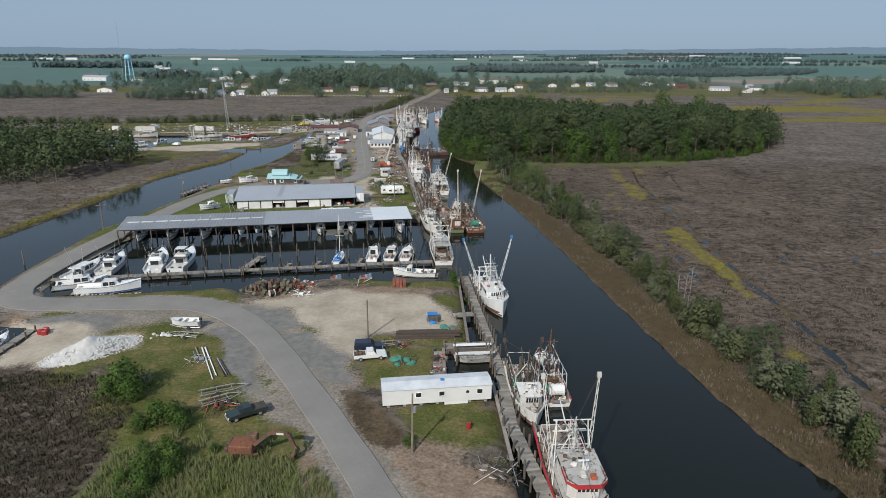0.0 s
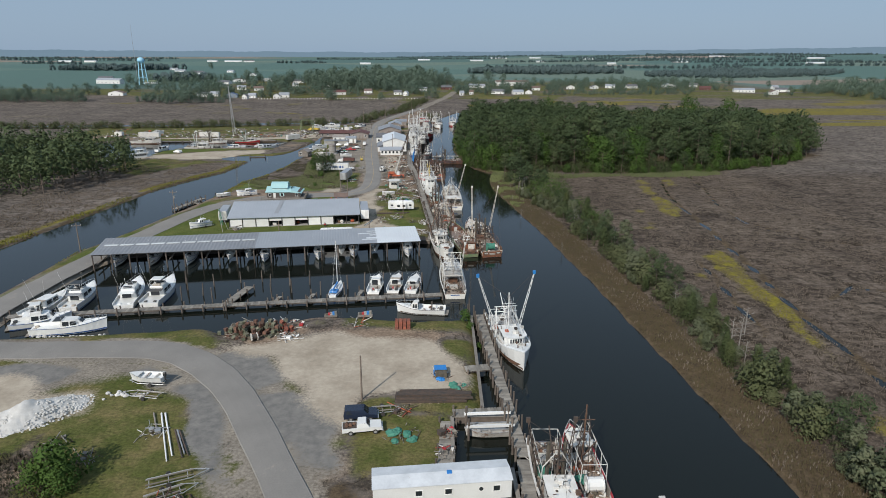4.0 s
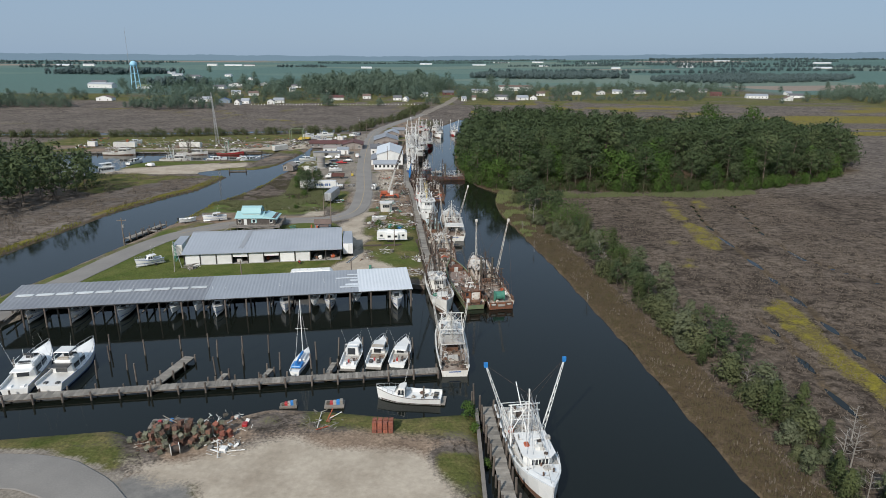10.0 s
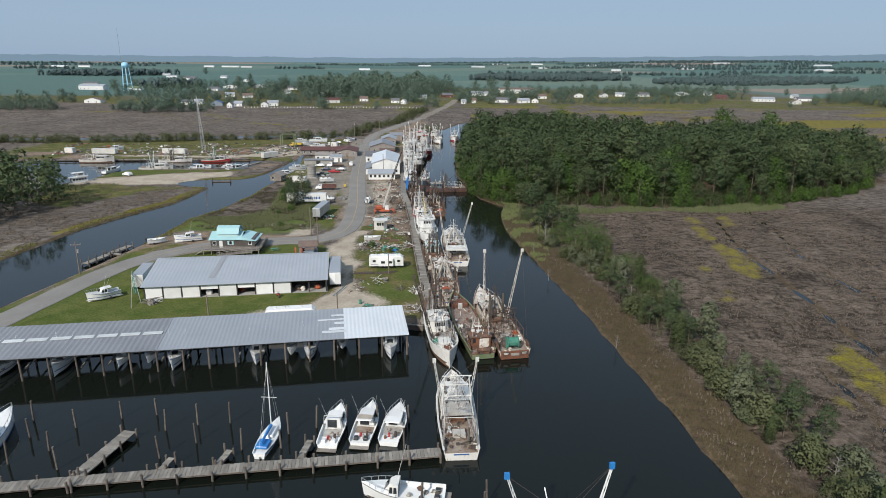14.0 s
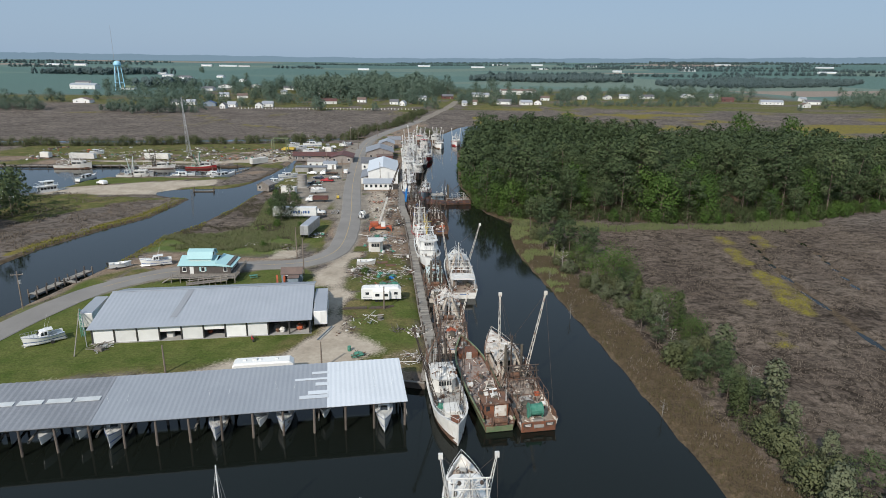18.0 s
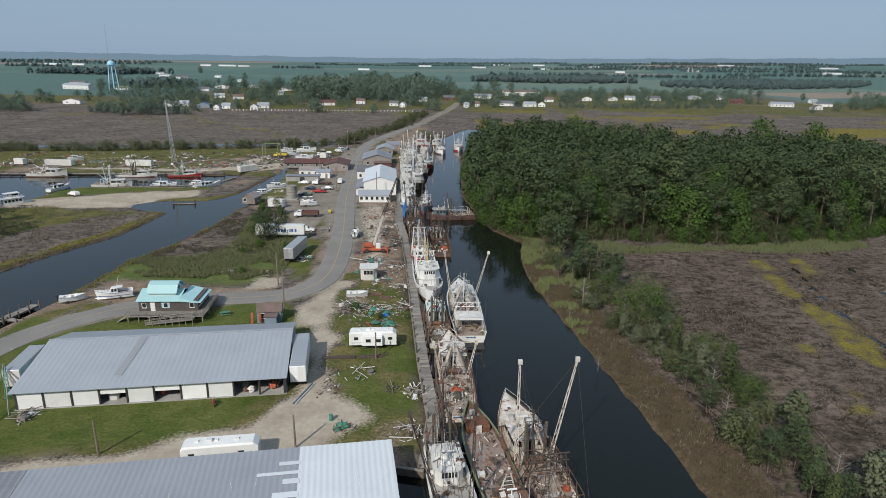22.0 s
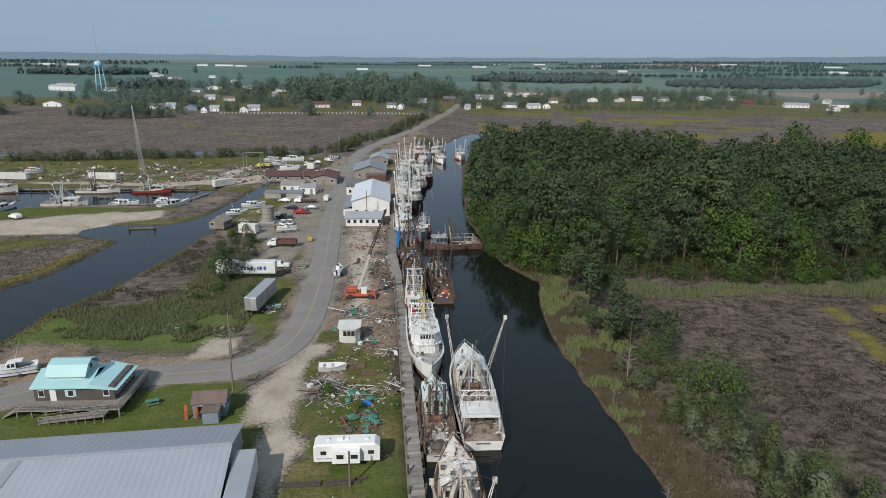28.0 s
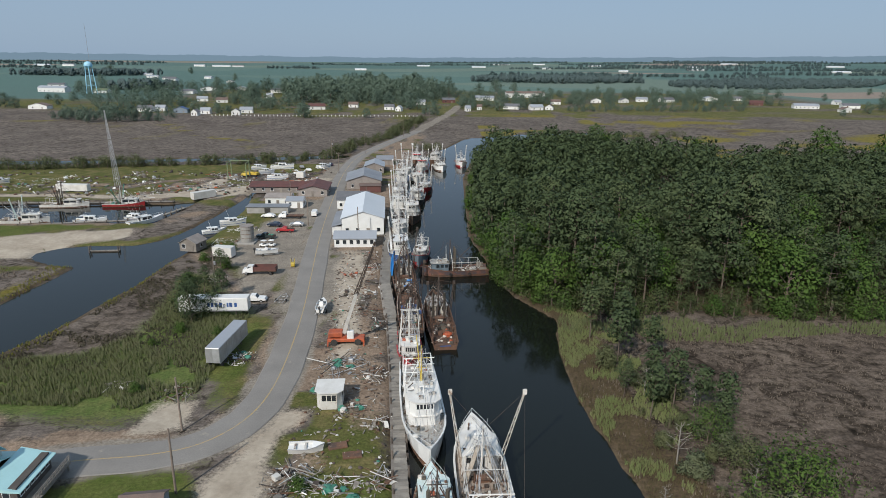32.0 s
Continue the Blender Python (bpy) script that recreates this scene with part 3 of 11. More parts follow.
def ribbon(line, w, z0, narrow=1.0):
    """A strip of ground cover along a line, w wide."""
    pts = [Vector((*p, 0)) for p in line]
    fine = []
    for i in range(len(pts) - 1):
        p0, p1, p2, p3 = pts[max(i - 1, 0)], pts[i], pts[i + 1], pts[min(i + 2, len(pts) - 1)]
        for j in range(4):
            t = j / 4
            fine.append(0.5 * ((2 * p1) + (p2 - p0) * t + (2 * p0 - 5 * p1 + 4 * p2 - p3) * t * t + (3 * p1 - p0 - 3 * p2 + p3) * t ** 3))
    fine.append(pts[-1])
    rings = []
    for i, p in enumerate(fine):
        d = (fine[min(i + 1, len(fine) - 1)] - fine[max(i - 1, 0)]).normalized()
        s = Vector((d.y, -d.x, 0))
        wid = w * (1 + 0.022 * math.sin(i * 1.7) + 0.018 * math.sin(i * 0.63)) * (narrow + (1 - narrow) * min(1, max(0, (-p.x - 22) / 26)) if p.y < 140 else 1)
        rings.append([(*(p + s * (u * wid / 2)).xy, z0 + c) for u, c in ((-1.05, -0.12), (-1, -0.02), (-0.5, 0.05), (0, 0.07), (0.5, 0.05), (1, -0.02), (1.05, -0.12))])
    return rings, fine


ROAD_LINE = ribbon(ROAD_A, 6.4, 1.12)[1]


def build_ground():
    xs = spread(-4850, -132, 104, 4850, 1.5, 1.16)
    ys = spread(-700, 44, 470, 4850, 1.5, 1.05)
    gx, gy = np.meshgrid(xs, ys)
    px, py = gx.ravel(), gy.ravel()
    z, d, yard = land_height(px, py)
    rd = near_line(px, py, [tuple(p.xy) for p in ROAD_LINE])
    z = np.where(rd < 9, z * np.clip(rd / 9, 0, 1) + 0.95 * (1 - np.clip(rd / 9, 0, 1)), z)
    z = np.where(rd < 3.6, np.minimum(z, 1.0), z)
    z = far_rise(px, py, z)
    nx, ny = len(xs), len(ys)
    i = np.arange(nx * ny).reshape(ny, nx)
    faces = np.stack([i[:-1, :-1].ravel(), i[:-1, 1:].ravel(), i[1:, 1:].ravel(), i[1:, :-1].ravel()], 1)
    me = bpy.data.meshes.new("ground")
    me.from_pydata(np.stack([px, py, z], 1).tolist(), [], faces.tolist())
    me.polygons.foreach_set("use_smooth", [True] * len(me.polygons))
    n1, n2, n3 = smooth_noise(px, py, 14, 3), smooth_noise(px, py, 5, 4), smooth_noise(px, py, 40, 5)

    def zone(polys, w=2.5, wob=3.0):
        return np.maximum.reduce([soft(near_poly(px, py, p) + (n2 - 0.5) * wob, w) for p in polys])

    sand = zone([SAND_LOT, [(-32, 235), (-33, 246), (-30, 253), (-27, 262), (-24.5, 262), (-25.5, 247), (-24.5, 235)], [(-28, 262), (-23, 262), (-22, 280), (-26, 300), (-31, 345), (-24, 345), (-20, 300), (-19, 285), (-22, 272), (-23.5, 262)], [(-64, 184.5), (-40, 189), (-22, 192), (-19, 196.5), (-13, 203), (-16.5, 207), (-20.5, 212), (-22.5, 220), (-23, 232), (-24.5, 240), (-27, 247), (-31, 245), (-28.6, 236), (-25.6, 218), (-26, 208), (-31, 201), (-45, 194), (-66, 189)],
                 [(-47, 256), (-39, 257), (-40.5, 266), (-47, 266)],
                 [(-155, 343), (-135, 352.5), (-122, 360), (-112, 363), (-100, 366.5), (-97, 359), (-103, 353.6), (-109, 350.6), (-111, 339.5), (-113.5, 336), (-124, 335), (-155, 331)],
                 [(-176, 410.5), (-150, 411.5), (-121, 408), (-104, 414), (-92, 411), (-84, 417), (-66, 440), (-52, 447), (-53, 456), (-70, 452), (-88, 436), (-96, 430), (-97, 462), (-102, 462), (-105, 426), (-122, 414), (-150, 417), (-176, 415)],
                 [(-86, 96), (-70, 96), (-60, 104), (-66, 112), (-80, 113)], [(-66, 96.5), (-59, 97), (-53, 102.5), (-55, 107.5), (-64, 108), (-72, 101)]])
    gravel = zone([[(-38, 121.5), (-29.5, 120.5), (-24, 109.4), (-15, 100), (-13.4, 88.4), (-6, 74), (-9, 70), (-20, 88), (-31, 105), (-40, 115)], [(-78, 116), (-65, 118.5), (-56, 119), (-44.5, 115.5), (-35, 103.5), (-26, 88), (-21, 80), (-24.5, 81), (-30, 87), (-35, 99), (-40.7, 108), (-51, 114), (-59.6, 110), (-64, 105), (-72, 104)],
                   [(-40, 300), (-36, 300), (-34, 320), (-38, 345), (-44, 345)], [(-29, 296), (-24, 296), (-27, 345), (-33, 345)],
                   [(-64, 345), (-44, 306), (-40, 330), (-50, 410), (-56, 412), (-60, 380)], [(-58, 420), (-48, 420), (-50, 500), (-60, 500)]])
    grass = zone([[(-59, 107), (-55, 113.5), (-41.5, 107), (-32.5, 95), (-29, 86), (-24, 78), (-19, 76), (-30, 72), (-36.6, 82), (-44, 84), (-53.5, 95)],
                  [(-88, 176), (-85, 200), (-82, 218), (-74, 232), (-60, 242), (-36, 248), (-28, 236), (-26, 212), (-30, 200), (-45, 194.5), (-66, 190)],
                  [(-96.5, 125), (-95, 180), (-91.5, 200), (-84, 240), (-76, 250), (-80, 236), (-89, 200), (-94.5, 165)],
                  [(-24, 195), (-5, 195), (-8, 225), (-12, 262), (-22, 262), (-20, 240), (-13, 220)],
                  [(-12, 104), (5, 103), (5, 128), (3.6, 118), (3.6, 107), (-6, 104)], [(-20, 133), (6, 131), (6, 138), (-20, 138)], [(-14, 100), (0, 102), (0, 90), (-12, 88)],
                  [(-90, 129), (-46, 131), (-44, 128), (-88, 126)], [(-8, 82.5), (8, 82.5), (8, 73.5), (3, 71.5), (-4, 75.5)],
                  [(-160, 366), (-144, 367.5), (-114, 369), (-98, 373), (-96, 370.5), (-113, 365), (-124, 361.5), (-137, 353), (-160, 350)], [(-109, 350), (-92, 350), (-86, 357), (-83, 367), (-86, 363), (-95, 355.5), (-103, 354)], [(-150, 330), (-122, 332), (-104, 330), (-112, 324), (-126, 318), (-150, 312)], [(-152, 300), (-134, 292), (-127, 306), (-117, 327), (-132, 332), (-139, 342), (-147, 362), (-152, 362), (-159, 332)],
                  [(-240, 424), (-180, 428), (-140, 440), (-112, 452), (-104, 470), (-62, 474), (-62, 500), (-240, 480)], [(-37, 262), (-34, 262), (-38, 300), (-46, 300), (-44, 280)],
                  [(-78, 345), (-62, 345), (-52, 400), (-76, 402)]])
    meadow = grass * 1.0
    reed = zone([[(-84, 262), (-50, 258), (-42, 266), (-41, 300), (-50, 306), (-60, 324), (-67, 327), (-63, 300), (-61, 290), (-67, 281), (-82, 277)],
                 [(-43, 58), (-42, 80), (-36, 82), (-28, 69), (-20, 75), (-16, 73), (-11, 62), (-12, 48), (-30, 46)]], 5)
    bank = np.clip(1 - np.abs(-d - 3.0) / 3.0, 0, 1) * (n1 > 0.35) * (1 - yard)
    gold = zone([[(67.6, 180), (74.8, 186.5), (75.7, 178), (73.5, 166), (72.9, 158), (71.9, 142), (70, 134), (69.4, 122.6), (67.8, 114.6), (65.4, 112.4), (63.8, 119), (65, 132), (66.9, 140.5), (66.2, 150), (66.4, 161), (65.7, 171)],
                 [(79.7, 290), (84.6, 284.6), (80.6, 261.5), (81.5, 246), (81.4, 235), (79.4, 225), (75.5, 219.8), (73, 225), (73.3, 232.4), (74.4, 242), (76, 256), (78, 272)], [(65.3, 233), (68.7, 232.2), (67.7, 224.7), (64.5, 224)], [(59, 208), (66, 214), (65.5, 207), (59.7, 204.8)], [(92, 288), (97, 288), (94.5, 273), (89, 272)],
                 [(60.5, 166), (62.5, 166), (62, 158), (60.5, 159)], [(61.5, 104), (64.5, 108), (64, 98), (61, 94)]], 1.6, 4)
    gold *= np.clip(0.25 + 0.95 * smooth_noise(px, py, 3.2, 6), 0, 0.95)
    vein = near_line(px, py, [(-360, 690), (-306, 700), (-263, 706), (-228, 684), (-193, 650), (-165, 612), (-128, 590)])
    gold = np.maximum(gold, np.clip(1.2 - vein / (2 + 9 * n1), 0, 1) * (n2 > 0.3) * 0.75)
    gold = np.maximum(gold, np.clip((smooth_noise(px, py * 2.5, 60, 8) * 0.6 + n1 * 0.5 - 0.56) * 6, 0, 0.72) * ((px > 25) & (py > 530) | (px > 40) & (py > 500)) * (py < 830))
    west_gold = np.clip(1 - np.abs(-d - 4) / 4.0, 0, 1) * (px < -97) * (py < 330) * (n1 > 0.3)
    gold = np.maximum(gold, west_gold * 0.75)
    gold = np.maximum(gold, soft(px * 0 + (n3 + 0.35 * n2 - 1.02) * 30, 3) * (py > 480) * (py < 760) * 0.45)
    dirt = np.clip((n2 * 0.6 + n1 * 0.5 - 0.47 - 0.12 * (py < 268)) * 5, 0, 1) * zone([[(-27, 193), (-4, 193), (-8, 240), (-16, 318), (-20, 345), (-32, 345), (-27, 290), (-22, 262), (-20, 240)],
                                                                  [(-30, 84), (-34, 76), (-26, 68), (-20, 72)], [(0, 52), (8, 52), (8, 72), (2, 76), (-5, 68)], [(-70, 340), (-46, 310), (-46, 400), (-72, 400)]], 4)
    base = n1 * 0.5 + n2 * 0.6 - 0.16 * ((py < 120) & (px < -18)) - 0.14 * ((py > 400) & (px < -60)) - 0.1 * ((px > -30) & (py > 195) & (py < 268))
    dirt = np.maximum(dirt, yard * np.clip((base - 0.42) * 5, 0, 1) * 0.95) * (1 - np.clip(near_poly(px, py, [(-88, 176), (-85, 200), (-82, 218), (-74, 232), (-60, 242), (-36, 248), (-28, 236), (-26, 212), (-30, 200), (-45, 194.5), (-66, 190)]) / 2 + 0.5, 0, 1) * 0.9)
    dirt *= 1 - meadow * np.where((px > -28) & (py > 190), 0.45, 0.85)
    grass = np.maximum(grass, yard * np.clip((0.5 - base) * 5, 0, 1) * (1 - sand))
    shoulder = np.clip((4.1 + n2 * 1.6 - rd) / 1.0, 0, 1) * (py < 900)
    gravel = np.maximum(gravel, shoulder * 0.9)
    creek_mud = np.maximum(np.clip(1 - np.abs(-d - 1.0) / 1.6, 0, 1), 0.8 * np.clip((8 + n2 * 3 + d) / 1.5, 0, 1) * (px > 12) * (py < 312))
    wetland = zone([[(-16.2, 88.5), (-12.1, 87), (-9, 83), (-5.8, 78), (-5.2, 75), (-7.5, 72.4), (-10.4, 74.4), (-14, 81)]], 1.5, 1.5)
    ditch = np.maximum.reduce([np.clip(1.25 - near_line(px, py, line) / (2.2 * w), 0, 1) for line, w in DITCHES])
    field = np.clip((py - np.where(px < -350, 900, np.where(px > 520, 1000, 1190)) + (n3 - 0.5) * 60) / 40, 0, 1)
    # near marsh to colour darker for shaded gaps between rushes, and brown western marsh
    wet = np.clip((px - 22) / 4, 0, 1) * np.clip((312 - py) / 20, 0, 1)
    wet = np.maximum(wet, np.clip((-30 - px) / 6, 0, 1) * np.clip((100 - py) / 6, 0, 1))
    wet = np.maximum(wet, 0.7 * zone([[(-82, 278), (-76, 294), (-75, 330), (-66, 330), (-62, 300), (-61, 288), (-67, 280)]], 4))
    lawn = np.clip((py - 775 + (n3 - 0.5) * 90 + (n1 - 0.5) * 40) / 20, 0, 1) * (1 - field) * np.clip(n1 * 1.6, 0.3, 1)
    # wood floor in mud colour: leaf litter, with shade under the trees painted in
    litter = zone([[(9, 345), (12, 317), (22, 305), (65, 303), (93, 304), (122, 310), (155, 325), (197, 355), (222, 415), (208, 445), (170, 466), (118, 466), (60, 520), (20, 502), (10, 420)]], 4)
    creek_mud = np.maximum(creek_mud, litter)
    gravel, dirt, grass = gravel * (1 - wetland * 0.9), dirt * (1 - wetland * 0.9), grass * (1 - wetland * 0.8)
    a = np.stack([np.maximum(grass, lawn * 0.9), sand, gravel, dirt], 1)
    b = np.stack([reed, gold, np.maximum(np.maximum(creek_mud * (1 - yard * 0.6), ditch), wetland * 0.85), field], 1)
    tar = zone([[(-41, 109), (-36, 100), (-31, 88), (-26.5, 87), (-32, 99), (-38, 110)], [(-31, 106), (-24, 109.5), (-15.5, 100.5), (-14, 90), (-21, 93)], [(-38, 121), (-30, 121), (-25.5, 111.5), (-32, 107)], [(-78, 113), (-62, 110.5), (-57, 116.5), (-76, 117)], [(-50, 116), (-44, 114), (-46, 111), (-52, 114)]], 1.5, 4)
    mown = zone([[(-88, 176), (-85, 200), (-82, 218), (-74, 232), (-60, 242), (-36, 248), (-29, 236), (-28, 212), (-31, 200.5), (-45, 195.5), (-66, 191)], [(-160, 366), (-144, 367.5), (-114, 369), (-113, 365), (-124, 361.5), (-137, 353), (-160, 350)], [(-95, 130), (-95, 180), (-91, 200), (-84, 238), (-80, 236), (-89, 200), (-93.5, 165)], [(-20, 205), (-7, 205), (-9, 246), (-20, 246)], [(-40, 262), (-36, 262), (-40, 296), (-46, 296)]], 2.5, 4)
    mown *= np.where(px > -22, np.clip((n1 * 0.5 + n2 * 0.6 - 0.38) * 5, 0, 1), 1)
    c = np.stack([wet, tar, mown, wet * 0 + 1], 1)
    for name, cols in (("zones_a", a), ("zones_b", b), ("zones_c", c)):
        at = me.color_attributes.new(name, "FLOAT_COLOR", "POINT")
        at.data.foreach_set("color", cols.astype(np.float32).ravel())
    me.update()
    return me


def ground_material():
    ma = bpy.data.materials.new("ground")
    ma.use_nodes = True
    nt = ma.node_tree
    p = nt.nodes["Principled BSDF"]
    p.inputs["Roughness"].default_value = 0.95
    p.inputs["Specular IOR Level"].default_value = 0.1
    pos = nt.nodes.new("ShaderNodeNewGeometry").outputs["Position"]

    def noise_ramp(scale, a, b, lo=0.35, hi=0.65, detail=6.0, sq=(1, 1, 1)):
        mp = nt.nodes.new("ShaderNodeMapping")
        mp.inputs["Scale"].default_value = sq
        nt.links.new(pos, mp.inputs["Vector"])
        n = node(nt, "ShaderNodeTexNoise", Scale=scale, Detail=detail, Roughness=0.65)
        nt.links.new(mp.outputs[0], n.inputs["Vector"])
        r = nt.nodes.new("ShaderNodeValToRGB")
        r.color_ramp.elements[0].position, r.color_ramp.elements[1].position = lo, hi
        r.color_ramp.elements[0].color, r.color_ramp.elements[1].color = (*a, 1), (*b, 1)
        nt.links.new(n.outputs["Fac"], r.inputs["Fac"])
        return r.outputs["Color"], n.outputs["Fac"]

    def mix(fac, c1, c2, kind="MIX"):
        m = nt.nodes.new("ShaderNodeMixRGB")
        m.blend_type = kind
        for k, v in ((0, fac), (1, c1), (2, c2)):
            if isinstance(v, (float, int)):
                m.inputs[k].default_value = v
            else:
                nt.links.new(v, m.inputs[k])
        return m.outputs[0]

    grain, gf = noise_ramp(2.2, (0.6, 0.6, 0.6), (1.36, 1.36, 1.36), 0.3, 0.7, 9)
    marsh, _ = noise_ramp(0.035, (0.105, 0.088, 0.076), (0.165, 0.138, 0.118), 0.35, 0.7)
    clump, cf = noise_ramp(0.32, (0.45, 0.45, 0.42), (1.2, 1.2, 1.2), 0.34, 0.56, 9, (1, 1.6, 1))
    marsh = mix(1.0, marsh, clump, "MULTIPLY")
    rn = node(nt, "ShaderNodeTexNoise", Scale=0.085, Detail=4.0, Roughness=0.6, Distortion=0.8)  # winding rills and dark hollows
    nt.links.new(pos, rn.inputs["Vector"])
    rr = nt.nodes.new("ShaderNodeValToRGB")
    rr.color_ramp.elements[0].position, rr.color_ramp.elements[1].position = 0.478, 0.522
    rr.color_ramp.elements[0].color, rr.color_ramp.elements[1].color = (1.06, 1.06, 1.06, 1), (1.06, 1.06, 1.06, 1)
    mid = rr.color_ramp.elements.new(0.5)
    mid.color = (0.42, 0.41, 0.38, 1)
    nt.links.new(rn.outputs["Fac"], rr.inputs["Fac"])
    marsh = mix(1.0, marsh, rr.outputs["Color"], "MULTIPLY")
    zc = nt.nodes.new("ShaderNodeVertexColor")
    zc.layer_name = "zones_c"
    sc = nt.nodes.new("ShaderNodeSeparateColor")
    nt.links.new(zc.outputs["Color"], sc.inputs[0])
    # darker near marsh: brown ground with the shade between rushes in its colour
    dim_marsh, _ = noise_ramp(0.06, (0.074, 0.058, 0.047), (0.132, 0.106, 0.086), 0.38, 0.66)
    tuss, _ = noise_ramp(0.75, (0.55, 0.54, 0.52), (1.16, 1.15, 1.13), 0.36, 0.56, 8)
    dim_marsh = mix(1.0, dim_marsh, tuss, "MULTIPLY")
    dim_marsh = mix(1.0, mix(1.0, dim_marsh, clump, "MULTIPLY"), rr.outputs["Color"], "MULTIPLY")
    marsh = mix(sc.outputs[0], marsh, dim_marsh)
    green, _ = noise_ramp(0.14, (0.074, 0.084, 0.022), (0.15, 0.132, 0.052), 0.35, 0.68)
    dry, _ = noise_ramp(0.22, (0.066, 0.085, 0.022), (0.22, 0.165, 0.085), 0.44, 0.68)
    grass = mix(0.55, green, dry)
    sand, _ = noise_ramp(0.16, (0.425, 0.368, 0.295), (0.285, 0.238, 0.184), 0.4, 0.74)
    gravel, _ = noise_ramp(0.25, (0.26, 0.228, 0.188), (0.17, 0.15, 0.126), 0.4, 0.7)
    dirt, _ = noise_ramp(0.4, (0.285, 0.215, 0.158), (0.16, 0.116, 0.085), 0.35, 0.7)
    reed, _ = noise_ramp(0.3, (0.075, 0.115, 0.03), (0.14, 0.15, 0.055), 0.35, 0.7)
    gold, _ = noise_ramp(0.42, (0.20, 0.172, 0.026), (0.115, 0.09, 0.045), 0.38, 0.66, 8)
    mud, _ = noise_ramp(0.5, (0.062, 0.046, 0.03), (0.13, 0.096, 0.06), 0.35, 0.7)
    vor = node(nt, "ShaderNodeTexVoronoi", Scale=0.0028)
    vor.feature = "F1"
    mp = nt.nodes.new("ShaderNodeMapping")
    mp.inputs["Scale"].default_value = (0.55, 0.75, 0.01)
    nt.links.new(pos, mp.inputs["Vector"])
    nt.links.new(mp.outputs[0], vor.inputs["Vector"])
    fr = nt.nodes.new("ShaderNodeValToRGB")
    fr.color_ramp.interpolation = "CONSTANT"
    # crop colours pushed towards blue, with distance haze put into the base colour
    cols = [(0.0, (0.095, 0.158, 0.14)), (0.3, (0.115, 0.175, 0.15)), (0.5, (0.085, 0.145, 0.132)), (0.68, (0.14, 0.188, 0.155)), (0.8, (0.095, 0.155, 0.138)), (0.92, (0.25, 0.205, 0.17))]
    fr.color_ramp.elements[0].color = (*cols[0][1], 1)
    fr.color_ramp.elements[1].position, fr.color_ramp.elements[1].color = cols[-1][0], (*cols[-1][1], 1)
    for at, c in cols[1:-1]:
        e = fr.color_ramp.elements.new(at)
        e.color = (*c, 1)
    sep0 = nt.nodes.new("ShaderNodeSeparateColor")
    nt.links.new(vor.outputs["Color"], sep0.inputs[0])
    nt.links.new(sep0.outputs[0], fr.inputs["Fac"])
    col = marsh
    za = nt.nodes.new("ShaderNodeVertexColor")
    za.layer_name = "zones_a"
    zb = nt.nodes.new("ShaderNodeVertexColor")
    zb.layer_name = "zones_b"
    sa, sb = nt.nodes.new("ShaderNodeSeparateColor"), nt.nodes.new("ShaderNodeSeparateColor")
    nt.links.new(za.outputs["Color"], sa.inputs[0])
    nt.links.new(zb.outputs["Color"], sb.inputs[0])

    def edge(fac):
        """Ragged border: the zone's weight against fine noise."""
        m = nt.nodes.new("ShaderNodeMath")
        m.operation = "MULTIPLY_ADD"
        m.inputs[1].default_value = 0.9
        nt.links.new(gf, m.inputs[0])
        m.inputs[2].default_value = -0.45
        a = nt.nodes.new("ShaderNodeMath")
        a.operation = "ADD"
        nt.links.new(m.outputs[0], a.inputs[0])
        nt.links.new(fac, a.inputs[1])
        r = nt.nodes.new("ShaderNodeMapRange")
        r.inputs["From Min"].default_value, r.inputs["From Max"].default_value = 0.32, 0.68
        nt.links.new(a.outputs[0], r.inputs["Value"])
        return r.outputs[0]

    col = mix(edge(sb.outputs[0]), col, reed)
    col = mix(edge(sb.outputs[1]), col, gold)
    col = mix(edge(sb.outputs[2]), col, mud)
    col = mix(edge(sa.outputs[0]), col, grass)
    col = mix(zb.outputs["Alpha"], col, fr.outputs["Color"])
    col = mix(edge(za.outputs["Alpha"]), col, dirt)
    col = mix(edge(sa.outputs[2]), col, gravel)
    col = mix(1.0, col, grain, "MULTIPLY")
    lush, _ = noise_ramp(0.2, (0.066, 0.092, 0.02), (0.125, 0.132, 0.042), 0.35, 0.7)
    col = mix(edge(sc.outputs[2]), col, mix(0.8, lush, mix(1.0, lush, grain, "MULTIPLY")))
    tarred, _ = noise_ramp(0.7, (0.15, 0.145, 0.138), (0.23, 0.218, 0.2), 0.35, 0.7)
    col = mix(edge(sc.outputs[1]), col, tarred)
    fine_sand, _ = noise_ramp(1.1, (0.86, 0.86, 0.86), (1.12, 1.12, 1.12), 0.3, 0.7, 7)
    col = mix(edge(sa.outputs[1]), col, mix(1.0, sand, fine_sand, "MULTIPLY"))
    nt.links.new(col, p.inputs["Base Color"])
    bp = node(nt, "ShaderNodeBump", Strength=0.8, Distance=0.45)
    firm = nt.nodes.new("ShaderNodeMath")
    firm.operation = "MAXIMUM"
    nt.links.new(sa.outputs[1], firm.inputs[0])
    nt.links.new(sa.outputs[2], firm.inputs[1])
    loose = nt.nodes.new("ShaderNodeMapRange")
    loose.inputs["To Min"].default_value, loose.inputs["To Max"].default_value = 0.8, 0.06
    nt.links.new(firm.outputs[0], loose.inputs["Value"])
    nt.links.new(loose.outputs[0], bp.inputs["Strength"])
    nt.links.new(cf, bp.inputs["Height"])
    nt.links.new(bp.outputs["Normal"], p.inputs["Normal"])
    return ma


gm = build_ground()
